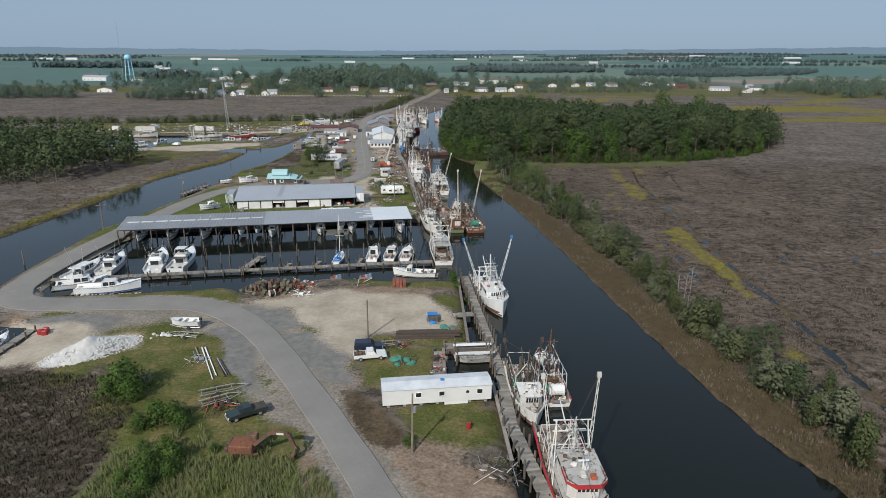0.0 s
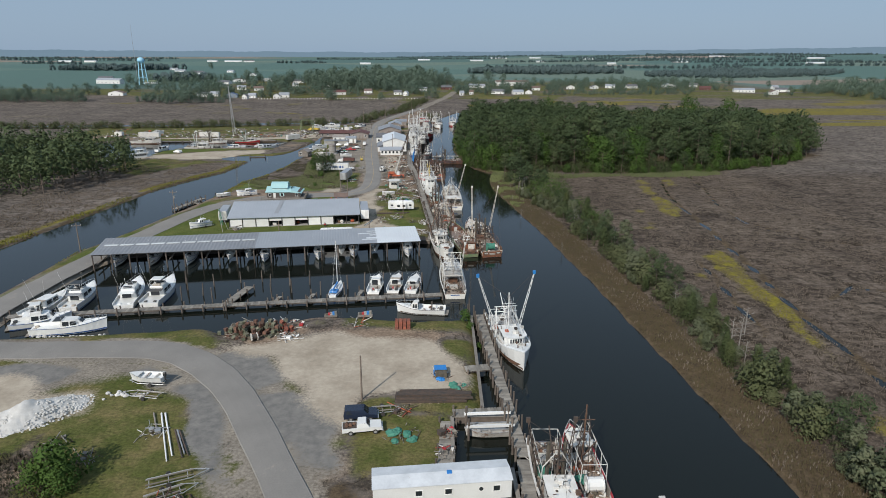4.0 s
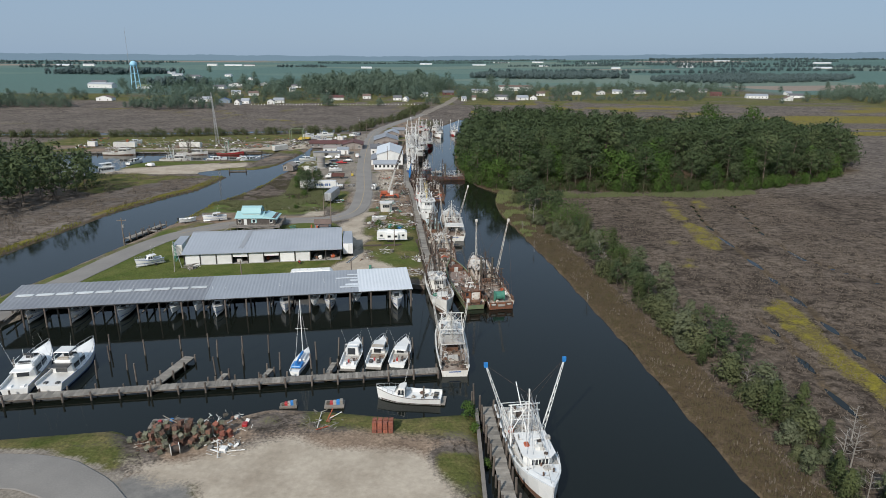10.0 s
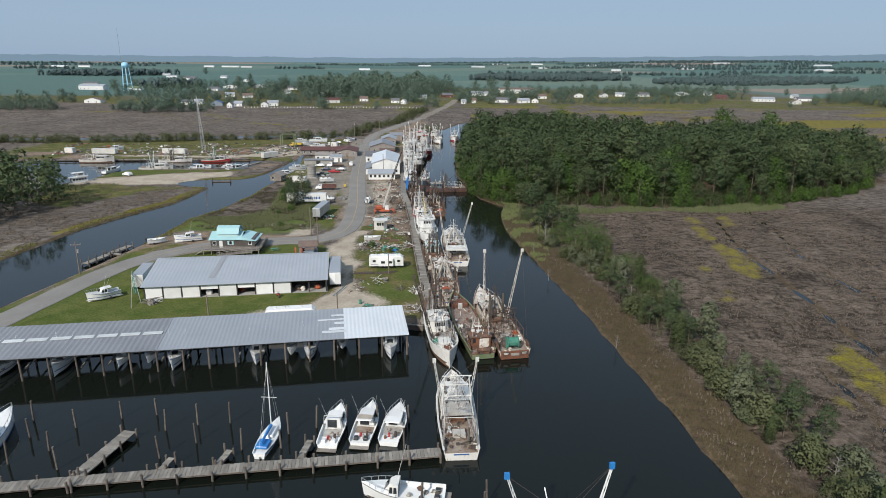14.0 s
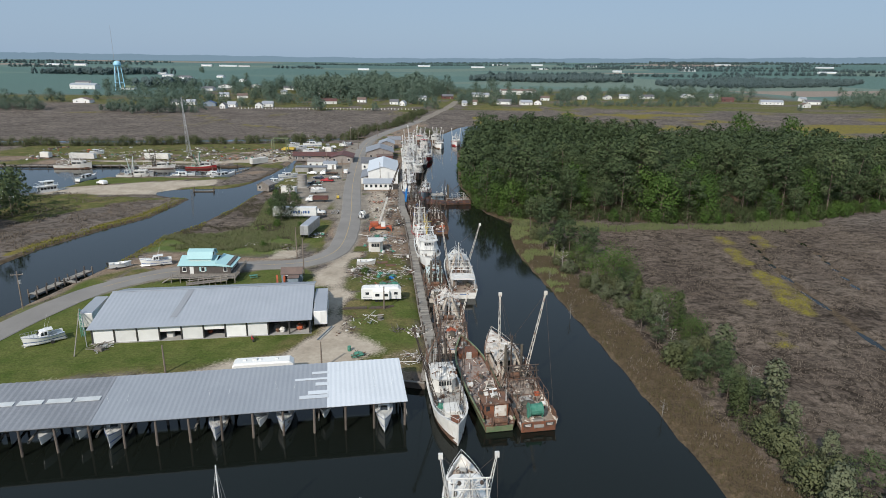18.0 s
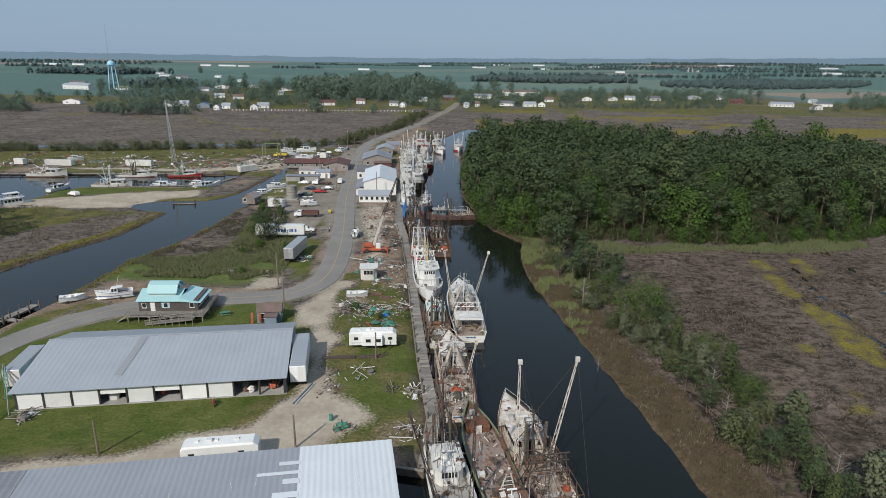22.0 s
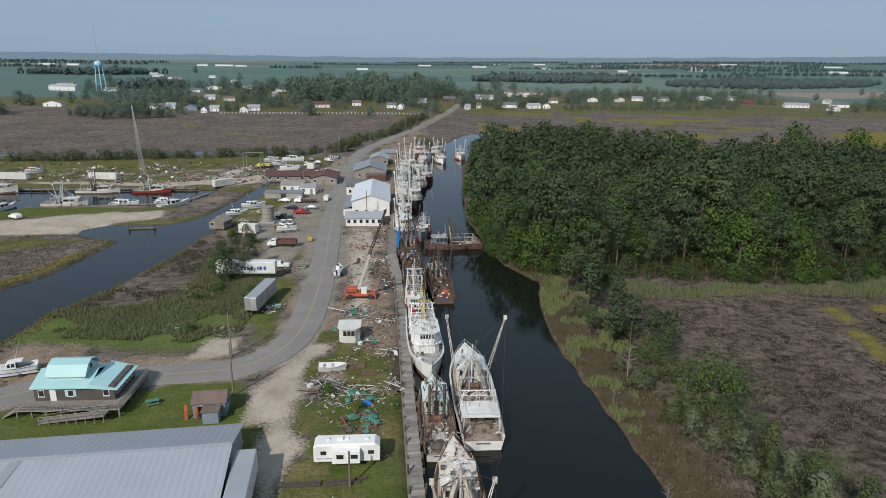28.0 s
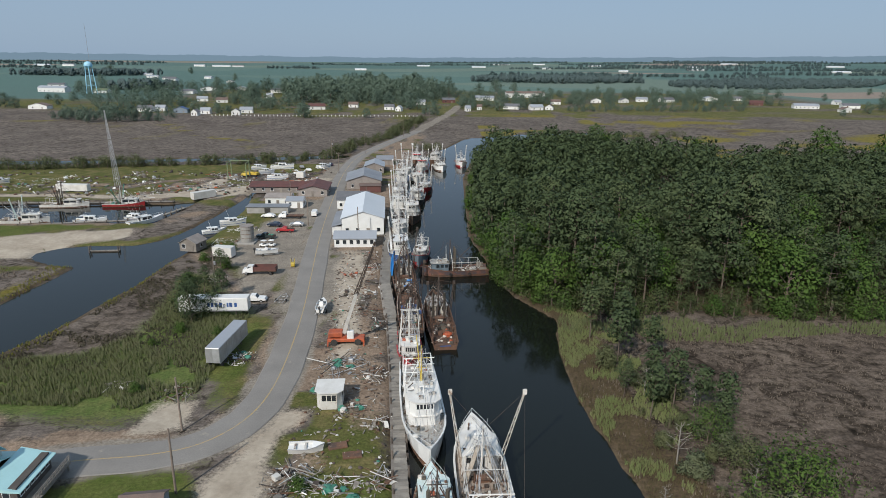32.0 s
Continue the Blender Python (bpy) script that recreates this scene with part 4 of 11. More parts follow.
gm.materials.append(ground_material())
tagged(new("ground", gm), "low marsh and yard ground with grass, sand and gravel", "ground", kind="structure")

wm = bpy.data.materials.new("creek water")
wm.use_nodes = True
wt = wm.node_tree
wb = wt.nodes["Principled BSDF"]
wb.inputs["Base Color"].default_value = (0.007, 0.009, 0.007, 1)
wb.inputs["Roughness"].default_value = 0.07
wb.inputs["IOR"].default_value = 1.33
wv = node(wt, "ShaderNodeTexNoise", Scale=0.9, Detail=4.0)
wl = node(wt, "ShaderNodeTexNoise", Scale=0.05, Detail=2.0)
wc = wt.nodes.new("ShaderNodeNewGeometry").outputs["Position"]
wt.links.new(wc, wv.inputs["Vector"])
wt.links.new(wc, wl.inputs["Vector"])
wx = wt.nodes.new("ShaderNodeMath")
wx.operation = "MULTIPLY"
wt.links.new(wv.outputs["Fac"], wx.inputs[0])
wt.links.new(wl.outputs["Fac"], wx.inputs[1])
wp = node(wt, "ShaderNodeBump", Strength=0.10, Distance=0.12)
wt.links.new(wx.outputs[0], wp.inputs["Height"])
wt.links.new(wp.outputs["Normal"], wb.inputs["Normal"])
solid("water", Geo().add([(-335, -262, 0), (265, -262, 0), (265, 705, 0), (-335, 705, 0)], [(0, 1, 2, 3)]), wm, "dark still creek and marina water", "water", kind="structure")

asphalt = surface("worn asphalt", (0.262, 0.246, 0.226), (0.218, 0.204, 0.188), 0.5, 0.16, 5, 0.9, bump=0.1, stain=(0.33, 0.298, 0.255), stain_at=0.62)
rings, fine = ribbon(ROAD_A, 6.4, 1.12, 0.74)
solid("road", Geo().loft(rings, caps=False), asphalt, "worn grey two-lane asphalt road", "road", kind="structure")
strip = Geo()
for i in range(len(fine) - 1):
    if fine[i].y > 232:
        a, b = fine[i], fine[i + 1]
        d = (b - a).normalized()
        s = Vector((d.y, -d.x, 0)) * 0.11
        strip.add([(*(a - s).xy, 1.196), (*(a + s).xy, 1.196), (*(b + s).xy, 1.196), (*(b - s).xy, 1.196)], [(0, 1, 2, 3)])
solid("road_marking", strip, M["roadline"], "faded yellow centre line on the road", "road marking", kind="structure")

# ---- covered boat dock: long sloping roof on piles ----
def planks(parent, mesh, a, b, count_step, z, name="plank"):
    """Loose boards side by side from a to b, each an object of its own."""
    a, b = Vector((*a, z)), Vector((*b, z))
    d = b - a
    n = int(d.length / count_step)
    ang = math.degrees(math.atan2(d.y, d.x))
    for i in range(n):
        p = a + d * ((i + 0.5) / n)
        shared(name, mesh, parent, pose(p.x, p.y, p.z + rnd.uniform(-0.012, 0.012), 0, 0, ang + rnd.uniform(-1.0, 1.0)))


ROOF_ANGLE = math.degrees(math.atan2(13.6, 79.4))
roofed = thing("covered_dock", "long open boat shed with grey and white metal roof", "boat shed", pose(-86.2, 166.4, 0, 0, 0, ROOF_ANGLE))
RL, RD = 80.6, 11.8


def corrugated(x0, x1, y0, y1, z0, z1, step, thick=0.05, rib=0.035):
    """A ribbed metal sheet that falls from y1 to y0."""
    g = Geo()
    n = max(2, int((x1 - x0) / step))
    rings = []
    for i in range(n + 1):
        x = x0 + (x1 - x0) * i / n
        h = rib if i % 2 else 0.0
        rings.append([(x, y0, z0 + h), (x, y1, z1 + h), (x, y1, z1 - thick), (x, y0, z0 - thick)])
    return g.loft(rings, closed=True)


part("roof_sheet", corrugated(0, 38.5, 0, RD, 4.15, 5.0, 0.45, rib=0.07), M["roofold"], roofed, "old dark ribbed roof sheets")
part("roof_sheet", corrugated(38.5, 69.3, -0.1, RD, 4.17, 5.02, 0.35), M["roofgrey"], roofed, "grey metal roof sheets")
part("roof_sheet", corrugated(69.3, RL, -0.15, RD, 4.2, 5.06, 0.35), M["roofwhite"], roofed, "new white metal roof sheets")
for x0, x1, y0, y1 in ((66.6, 69.5, 3.2, 4.1), (65.4, 69.5, 2.2, 3.0), (67.6, 69.5, 5.4, 6.2), (64.6, 69.5, 7.0, 7.5), (67.0, 69.5, 8.6, 9.2)):
    part("new_sheet", Geo().add([(x0, y0, 4.245 + y0 * 0.0725), (x1, y0, 4.245 + y0 * 0.0725), (x1, y1, 4.245 + y1 * 0.0725), (x0, y1, 4.245 + y1 * 0.0725), (x0, y0, 4.27 + y0 * 0.0725), (x1, y0, 4.27 + y0 * 0.0725), (x1, y1, 4.27 + y1 * 0.0725), (x0, y1, 4.27 + y1 * 0.0725)],
                                [(3, 2, 1, 0), (4, 5, 6, 7), (0, 1, 5, 4), (1, 2, 6, 5), (2, 3, 7, 6), (3, 0, 4, 7)]), M["roofwhite"], roofed, "new white sheet laid over grey roofing")
for i in range(10):
    x = 1.5 + i * 3.7
    part("skylight", Geo().box(x, x + 3.2, 5.6, 6.7, 4.56 + 0.08, 4.72), M["skylight"], roofed)
part("beam", Geo().box(0.2, RL - 0.2, 0.35, 0.6, 3.78, 4.08), M["greywood"], roofed)
part("beam", Geo().box(0.2, RL - 0.2, 10.9, 11.15, 4.55, 4.8), M["greywood"], roofed)
rafter = Geo().add([(-0.07, 0.1, 3.98), (0.07, 0.1, 3.98), (0.07, 11.7, 4.8), (-0.07, 11.7, 4.8), (-0.07, 0.1, 4.1), (0.07, 0.1, 4.1), (0.07, 11.7, 4.92), (-0.07, 11.7, 4.92)],
                   [(3, 2, 1, 0), (4, 5, 6, 7), (0, 1, 5, 4), (1, 2, 6, 5), (2, 3, 7, 6), (3, 0, 4, 7)]).mesh("rafter", M["greywood"])
post = Geo().tube((0, 0, -1.4), (0, 0, 4.0), 0.2, 0.16, 8).mesh("post", M["pile"])
for i in range(20):
    x = 0.5 + i * (RL - 1.0) / 19
    shared("rafter", rafter, roofed, pose(x, 0, 0))
    for y in (0.45, 5.6, 11.0):
        shared("post", post, roofed, pose(x + rnd.uniform(-0.15, 0.15), y + rnd.uniform(-0.2, 0.2), 0 if y < 8 else 0.6, rnd.uniform(-1, 1), rnd.uniform(-1, 1)))
part("catwalk", Geo().box(0, RL, 10.6, 12.0, 0.95, 1.08), M["greywood"], roofed)
liftbeam = Geo().box(-0.12, 0.12, 1.0, 10.5, 1.35, 1.6).mesh("lift_beam", M["greywood"])
for i in range(0, 20, 1):
    if i % 3 != 2:
        shared("lift_beam", liftbeam, roofed, pose(0.5 + i * (RL - 1.0) / 19 + 0.5, 0, rnd.uniform(-0.3, 0.5)))


def wall_pane(g, x0, x1, z0, z1, y, t=0.06):
    return g.box(x0, x1, y - t, y, z0, z1)


# ---- warehouse with a row of white doors ----
WH_ANGLE = 8.9
WL, WD = 38.6, 21.6
wh = thing("warehouse", "long storage shed with grey metal roof and white roll-up doors", "warehouse", pose(-65.0, 203.9, 0.95, 0, 0, WH_ANGLE))
part("floor_slab", Geo().box(-0.2, WL + 0.2, -0.4, WD, -0.2, 0.05), M["concrete"], wh)
part("back_wall", Geo().box(0, WL, WD - 0.2, WD, 0.05, 2.55), M["siding"], wh)
for x in (0, WL - 0.2):
    part("end_wall", Geo().add([(x, 0.2, 0.05), (x + 0.2, 0.2, 0.05), (x + 0.2, WD - 0.2, 0.05), (x, WD - 0.2, 0.05), (x, 0.2, 3.0), (x + 0.2, 0.2, 3.0), (x + 0.2, 13.75, 4.75), (x, 13.75, 4.75), (x + 0.2, WD - 0.2, 2.6), (x, WD - 0.2, 2.6)],
                                [(0, 3, 2, 1), (0, 1, 5, 4), (1, 2, 8, 6, 5), (3, 0, 4, 7, 9), (2, 3, 9, 8), (4, 5, 6, 7), (6, 8, 9, 7)]), M["roofgrey"], wh)
part("roof", corrugated(-0.5, WL + 0.4, -0.7, 13.75, 2.95, 4.85, 0.4, rib=0.03), M["roofgrey"], wh, "grey ribbed metal roof slope")
part("roof", Geo().merge(corrugated(-0.5, WL + 0.4, -WD - 0.4, -13.78, 2.55, 4.85, 0.4, rib=0.03), Matrix.Diagonal((1, -1, 1, 1))), M["roofgrey"], wh)
part("ridge_cap", Geo().box(-0.5, WL + 0.4, 13.55, 13.98, 4.88, 4.96), M["roofgrey"], wh)
part("roof_patch", Geo().add([(13.0, 2.5, 3.45), (14.2, 2.5, 3.45), (15.2, 13.4, 4.88), (14.0, 13.4, 4.88)], [(0, 1, 2, 3)]), M["roofmid"], wh, "darker replaced roof sheet")
part("blue_panel", Geo().box(-0.07, -0.004, 6.0, 9.5, 1.2, 3.4), M["skyblue"], wh, "pale blue panel on the end wall")
part("header", Geo().box(0, WL, -0.1, 0.2, 2.62, 2.95), M["siding"], wh)
NB = 10
bay = WL / NB
for i in range(NB + 1):
    x = min(max(i * bay, 0.12), WL - 0.12)
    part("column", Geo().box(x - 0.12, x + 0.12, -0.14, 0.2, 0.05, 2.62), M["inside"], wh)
for i in range(NB):
    x0, x1 = i * bay + 0.14, (i + 1) * bay - 0.14
    if i in (0, 1, 2, 4, 6, 7):
        d = part("roll_up_door", Geo().box(x0, x1, -0.02, 0.06, 0.08, 2.6), M["clean"], wh)
    elif i in (3, 5):
        d = part("roll_up_door", Geo().box(x0, x1, -0.02, 0.06, 1.7, 2.6), M["clean"], wh, "half-raised white door")
# partition coloured near black, which paints the shade inside the open bays
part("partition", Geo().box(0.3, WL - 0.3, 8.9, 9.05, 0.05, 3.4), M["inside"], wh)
part("covered_machine", Geo().cham(3 * bay + 0.8, 3 * bay + 2.2, 1.0, 2.0, 0.05, 1.1, 0.2), M["white"], wh, "pale covered machine inside the open bay")
for i, k in ((8, "rust"), (8, "white"), (9, "dark"), (9, "orange"), (5, "orange"), (8, "greywood"), (9, "net"), (9, "clean")):
    x = i * bay + rnd.uniform(0.5, 3.0)
    y = rnd.uniform(0.6, 3.0)
    part("stored_gear", Geo().blob((x, y, 0.5), rnd.uniform(0.4, 0.8), 0.9, 0.4, seed=i + int(x * 10)), M[k], wh)


def box_trailer(label, L=13.0, mat="clean", m=None, logo=False, tint=None, bed="clean"):
    """A semi-trailer body on its wheels and landing legs."""
    t = thing("box_trailer", label, "trailer", m)
    W, H, z = 2.5, 2.75, 1.0
    part("body", Geo().cham(-W / 2, W / 2, 0, L, z, z + H, 0.06), M[mat], t)
    part("roof_panel", Geo().box(-W / 2 + 0.05, W / 2 - 0.05, 0.05, L - 0.05, z + H - 0.01, z + H + 0.02), M[bed], t)
    for x in (-W / 2 - 0.03, W / 2 - 0.0):
        part("side_rail", Geo().box(x, x + 0.03, 0, L, z - 0.1, z + 0.12), M["steel"], t)
    for x in (-W / 2 + 0.03, 0.02):
        part("rear_door", Geo().box(x, x + W / 2 - 0.05, -0.035, 0.0, z + 0.1, z + H - 0.12), M[mat], t)
    rib = Geo().box(0, 0.02, -0.03, 0.03, z + 0.12, z + H - 0.1).mesh("rib", M[mat])
    for i in range(1, int(L), 2):
        for x in (-W / 2 - 0.02, W / 2):
            shared("rib", rib, t, pose(x, i, 0))
    part("chassis", Geo().box(-0.5, 0.5, 0.3, L - 1, z - 0.25, z), M["dark"], t)
    wheel = Geo().tube((-0.14, 0, 0), (0.14, 0, 0), 0.5, n=14).mesh("wheel", M["tyre"])
    for y in (1.2, 2.4):
        for x in (-1.05, 1.05):
            shared("wheel", wheel, t, pose(x, y, 0.5))
    for x in (-0.9, 0.9):
        part("landing_leg", Geo().box(x - 0.08, x + 0.08, L - 2.7, L - 2.5, 0, z), M["dark"], t)
    if logo:
        letters = ((2.2, 0.55), (3.15, 0.6), (3.9, 0.35), (4.75, 0.2), (5.2, 0.65), (6.1, 0.6), (6.95, 0.5), (7.7, 0.5))
        for y, w in letters:
            part("lettering_bar", Geo().box(W / 2 + 0.02, W / 2 + 0.035, L - y - w, L - y, z + 0.85, z + (1.75 if w > 0.3 else 1.4)), M["blue"], t, "blue brand lettering shown as bars")
    return t


whm = pose(-65.0, 203.9, 0.95, 0, 0, WH_ANGLE)
box_trailer("white box trailer parked along the shed end", 12.5, "clean", whm @ pose(WL + 1.9, 1.5, 0), bed="roofgrey")
box_trailer("weathered grey-white box trailer beside the shed", 9.0, "white", whm @ pose(-2.8, 5.5, 0), bed="roofgrey")
box_trailer("white box trailer with blue lettering in the lot", 14.0, "clean", pose(-57.2, 299.4, 0.95, 0, 0, -87), logo=True)
box_trailer("grey aluminium box trailer beside the road bend", 12.2, "steel", pose(-42.1, 275.5, 0.95, 0, 0, -5), bed="roofgrey")

# ---- piers and docks ----
pileg = Geo().tube((0, 0, -1.6), (0, 0, 2.2), 0.17, 0.15, 8)
pilem = pileg.mesh("timber_post", M["pile"])


def wooden_dock(label, a, b, w, z=0.9, step=0.46, piles=4.0, tall=0.0, kerb=False, board=None, name="dock", piles_side=(-1, 1)):
    """A plank walkway on piles from a to b."""
    d = Vector((b[0] - a[0], b[1] - a[1], 0))
    L = d.length
    t = thing(name, label, "dock", pose(a[0], a[1], 0, 0, 0, math.degrees(math.atan2(d.y, d.x))))
    for y in (-w * 0.38, w * 0.38):
        part("stringer", Geo().box(0, L, y - 0.09, y + 0.09, z - 0.33, z - 0.06), M["pile"], t)
    n = min(int(L / step), 280)
    if step >= 0.5:  # far docks: boards joined
        g = Geo()
        for i in range(n):
            g.box(L * i / n + 0.02, L * (i + 1) / n - 0.02, -w / 2, w / 2, z - 0.055, z + rnd.uniform(-0.01, 0.01))
        tagged(part("planking", g, M[board or "plank"], t), kind="stuff")
        n = 0
    pl = n and Geo().cham(-L / n / 2 + 0.012, L / n / 2 - 0.012, -w / 2, w / 2, -0.055, 0, 0.012).mesh("plank", M[board or "plank"])
    for i in range(n):
        shared("plank", pl, t, pose(L * (i + 0.5) / n, rnd.uniform(-0.05, 0.05), z + rnd.uniform(-0.012, 0.012), 0, 0, rnd.uniform(-0.8, 0.8)))
    k = max(2, int(L / piles) + 1)
    for i in range(k):
        for s in piles_side:
            shared("timber_post", pilem, t, pose(0.2 + (L - 0.4) * i / (k - 1), s * (w / 2 + 0.17), rnd.uniform(-0.9, -0.3) + tall * rnd.random(), rnd.uniform(-2, 2), rnd.uniform(-2, 2)))
    if kerb:
        for s in (-1, 1):
            part("kerb_rail", Geo().box(0, L, s * w / 2 - 0.12, s * w / 2 + 0.12, z + 0.01, z + 0.2), M["pile"], t)
    return t


wooden_dock("long weathered plank dock across the marina", (-87, 136.8), (-46, 143.6), 1.9, kerb=False)
wooden_dock("long weathered plank dock across the marina", (-46, 143.6), (-0.9, 150.2), 1.9)
wooden_dock("short finger pier off the marina dock", (-46.0, 144.6), (-44.2, 154.4), 1.9, piles=2.6)
wooden_dock("small plank finger pier in the marina", (-29.5, 147.0), (-28.9, 150.2), 0.9, piles=3)
wooden_dock("small plank finger pier in the marina", (-19.2, 148.6), (-18.8, 152.6), 0.9, piles=3)
wooden_dock("small plank finger pier in the marina", (-36.2, 146.0), (-35.9, 148.4), 0.9, piles=3)
wooden_dock("grey plank pier beside the channel", (6.3, 138.2), (8.2, 112), 1.7, 1.25, piles=2.2, tall=1.6)
wooden_dock("grey plank pier beside the channel", (8.2, 112), (9.6, 92), 1.7, 1.25, piles=2.2, tall=1.6)
wooden_dock("grey plank pier with tan boards", (9.5, 91.5), (9.3, 78), 1.8, 1.25, piles=2.4, tall=1.2)
wooden_dock("grey plank pier with tan boards", (9.3, 78), (12.2, 58), 1.8, 1.25, piles=2.4, tall=1.2)
wooden_dock("short plank gangway to the pier", (2.8, 115.6), (6.9, 116.4), 2.0, 1.25, piles=3)
QUAY = [(-4.2, 191), (-3.4, 203), (-5.6, 221), (-8.2, 247), (-10.9, 275), (-13.5, 298)]
for a, b in zip(QUAY, QUAY[1:]):
    wooden_dock("narrow timber quay walk between yard and trawlers", a, b, 1.7, 1.35, step=0.48, piles=3.2, tall=0.9, name="quay_walk")
QUAY2 = [(-13.5, 298), (-16.5, 318), (-18.7, 350), (-20.8, 400), (-22.8, 440), (-19, 505)]
for a, b in zip(QUAY2, QUAY2[1:]):
    wooden_dock("far timber quay along the packing houses", a, b, 2.2, 1.3, step=0.6, piles=5, name="quay_walk")
wooden_dock("low dock at the creek bank", (-91.6, 228.6), (-90.0, 236.6), 1.9, 0.75, piles=2.5)
wooden_dock("low dock at the creek bank", (-89.9, 237.2), (-88.2, 245.2), 1.9, 0.75, piles=2.5)
wooden_dock("short gangway to the creek dock", (-89.2, 237.4), (-85.4, 236.2), 1.1, 0.85, piles=3)
wooden_dock("thin float in the creek mouth", (-101, 344.5), (-93, 345.5), 0.9, 0.35, piles=6)
wooden_dock("timber quay along the far basin", (-137, 369.5), (-99.5, 378.5), 1.6, 0.9, step=0.5, piles=3)
wooden_dock("timber quay along the far basin", (-99.5, 378.5), (-95, 396), 1.6, 0.9, step=0.5, piles=3)
wooden_dock("timber quay along the far basin", (-215, 394.5), (-133, 402.5), 1.6, 0.9, step=0.6, piles=4)
wooden_dock("timber quay along the far basin", (-133, 402.5), (-103, 406.3), 1.6, 0.9, step=0.6, piles=4)
wooden_dock("short plank dock at the creek slip", (-75.6, 98.0), (-75.2, 110.0), 1.6, 0.95, piles=2.5)
for x, y in ((-63, 152), (-58, 154), (-53, 156.5), (-53.5, 151), (-50, 147), (-47.7, 159), (-40, 156), (-38, 149.5), (-36, 157.5), (-34.5, 153), (-31.5, 158),
             (-67, 150), (-71, 149), (-75, 148), (-27.8, 151.5), (-22.6, 152), (-22.4, 155.4), (-18.8, 157), (-14.6, 157.6), (-10.2, 158), (-5.6, 158.4), (-5.9, 151.8),
             (-43, 160), (-60, 158), (-79, 146), (-57, 148), (-3.2, 141.2), (2.8, 152), (2.9, 160), (4.2, 139.6), (4.6, 141)):
    q = 1 + rnd.random() * 0.35
    solid("mooring_post", Geo().tube((0, 0, -1.6), (0, 0, 2.6 * q), 0.16, 0.13, 8), M["pile"], "round timber mooring pile standing in the water", "pile", pose(x, y, 0, rnd.uniform(-3, 3), rnd.uniform(-3, 3)), "mooring piles")

# bulkheads: timber sheet walls along the yards
def bulkhead(a, b, label="timber bulkhead along the yard edge"):
    d = Vector((b[0] - a[0], b[1] - a[1], 0))
    t = thing("bulkhead", label, "bulkhead", pose(a[0], a[1], 0, 0, 0, math.degrees(math.atan2(d.y, d.x))), kind="structure")
    g = Geo().box(0, d.length, -0.14, 0.14, -1.5, 1.05)
    part("sheet_wall", g, M["pile"], t)
    part("cap", Geo().box(0, d.length, -0.25, 0.25, 1.05, 1.15), M["greywood"], t)


for a, b in (((5.0, 104), (4.8, 138)), ((0.5, 89.5), (0.5, 101.6)), ((0.5, 101.6), (8.6, 101.9)), ((-8.6, 191.6), (-84, 176.8)), ((-4.6, 190.8), (-8.6, 191.6)), ((7.9, 90), (8.4, 70))):
    bulkhead(a, b)
for a, b in zip(QUAY, QUAY[1:]):
    bulkhead((a[0] - 1.0, a[1]), (b[0] - 1.0, b[1]), "timber quay wall behind the trawlers")
for a, b in zip(QUAY2, QUAY2[1:]):
    bulkhead((a[0] - 1.3, a[1]), (b[0] - 1.3, b[1]), "timber quay wall behind the trawlers")

# ---- fishing boats ----
def hull_rings(L, B, free, rise, stern_w=0.86, full=0.62, bul=0.55, n=13, flare=0.14):
    """Cross-sections of a hull from stern (y=-L/2) to bow, with bulwark and deck inside."""
    rings = []
    for i in range(n):
        t = i / (n - 1)
        y = -L / 2 + L * t
        w = B / 2 * (stern_w + (1 - stern_w) * min(1, t / 0.35)) if t < full else B / 2 * max(0.02, (1 - ((t - full) / (1 - full)) ** 2.0)) ** 0.85
        top = free + rise * max(0, (t - 0.35) / 0.65) ** 1.8 + 0.12 * (1 - min(1, t / 0.35))
        low = w * (1 - flare - 0.5 * max(0, t - 0.7))
        yo = y + (0.0 if t < 0.99 else 0.25)
        dk = top - bul
        wi = max(w - 0.13, 0.01)
        rings.append([(-w, yo, top), (-low, y, 0.05), (-low * 0.82, y, -0.5), (0, y, -0.8), (low * 0.82, y, -0.5), (low, y, 0.05), (w, yo, top),
                      (wi, yo, top), (wi * 0.97, y, dk), (-wi * 0.97, y, dk), (-wi, yo, top)])
    return rings


def half_beam(rings, y):
    """Half width and rail height at a station."""
    for a, b in zip(rings, rings[1:]):
        if a[0][1] <= y <= b[0][1]:
            f = (y - a[0][1]) / (b[0][1] - a[0][1] + 1e-9)
            return -(a[0][0] * (1 - f) + b[0][0] * f), a[0][2] * (1 - f) + b[0][2] * f
    return -rings[-1][0][0], rings[-1][0][2]


def truss(g, a, b, w, r=0.05, n=9):
    """A lattice boom of three chords and zigzag lacing."""
    a, b = Vector(a), Vector(b)
    d = (b - a).normalized()
    u = d.orthogonal().normalized()
    v = d.cross(u)
    offs = [u * w, (u * -0.5 + v * 0.87) * w, (u * -0.5 - v * 0.87) * w]
    for o in offs:
        g.tube(a + o, b + o * 0.35, r, r * 0.8, 5)
    for i in range(n):
        p, q = a + (b - a) * (i / n), a + (b - a) * ((i + 1) / n)
        k0, k1 = 1 - 0.65 * i / n, 1 - 0.65 * (i + 1) / n
        for j in range(3):
            g.tube(p + offs[j] * k0, q + offs[(j + 1) % 3] * k1, r * 0.55, None, 4, False)
    return g


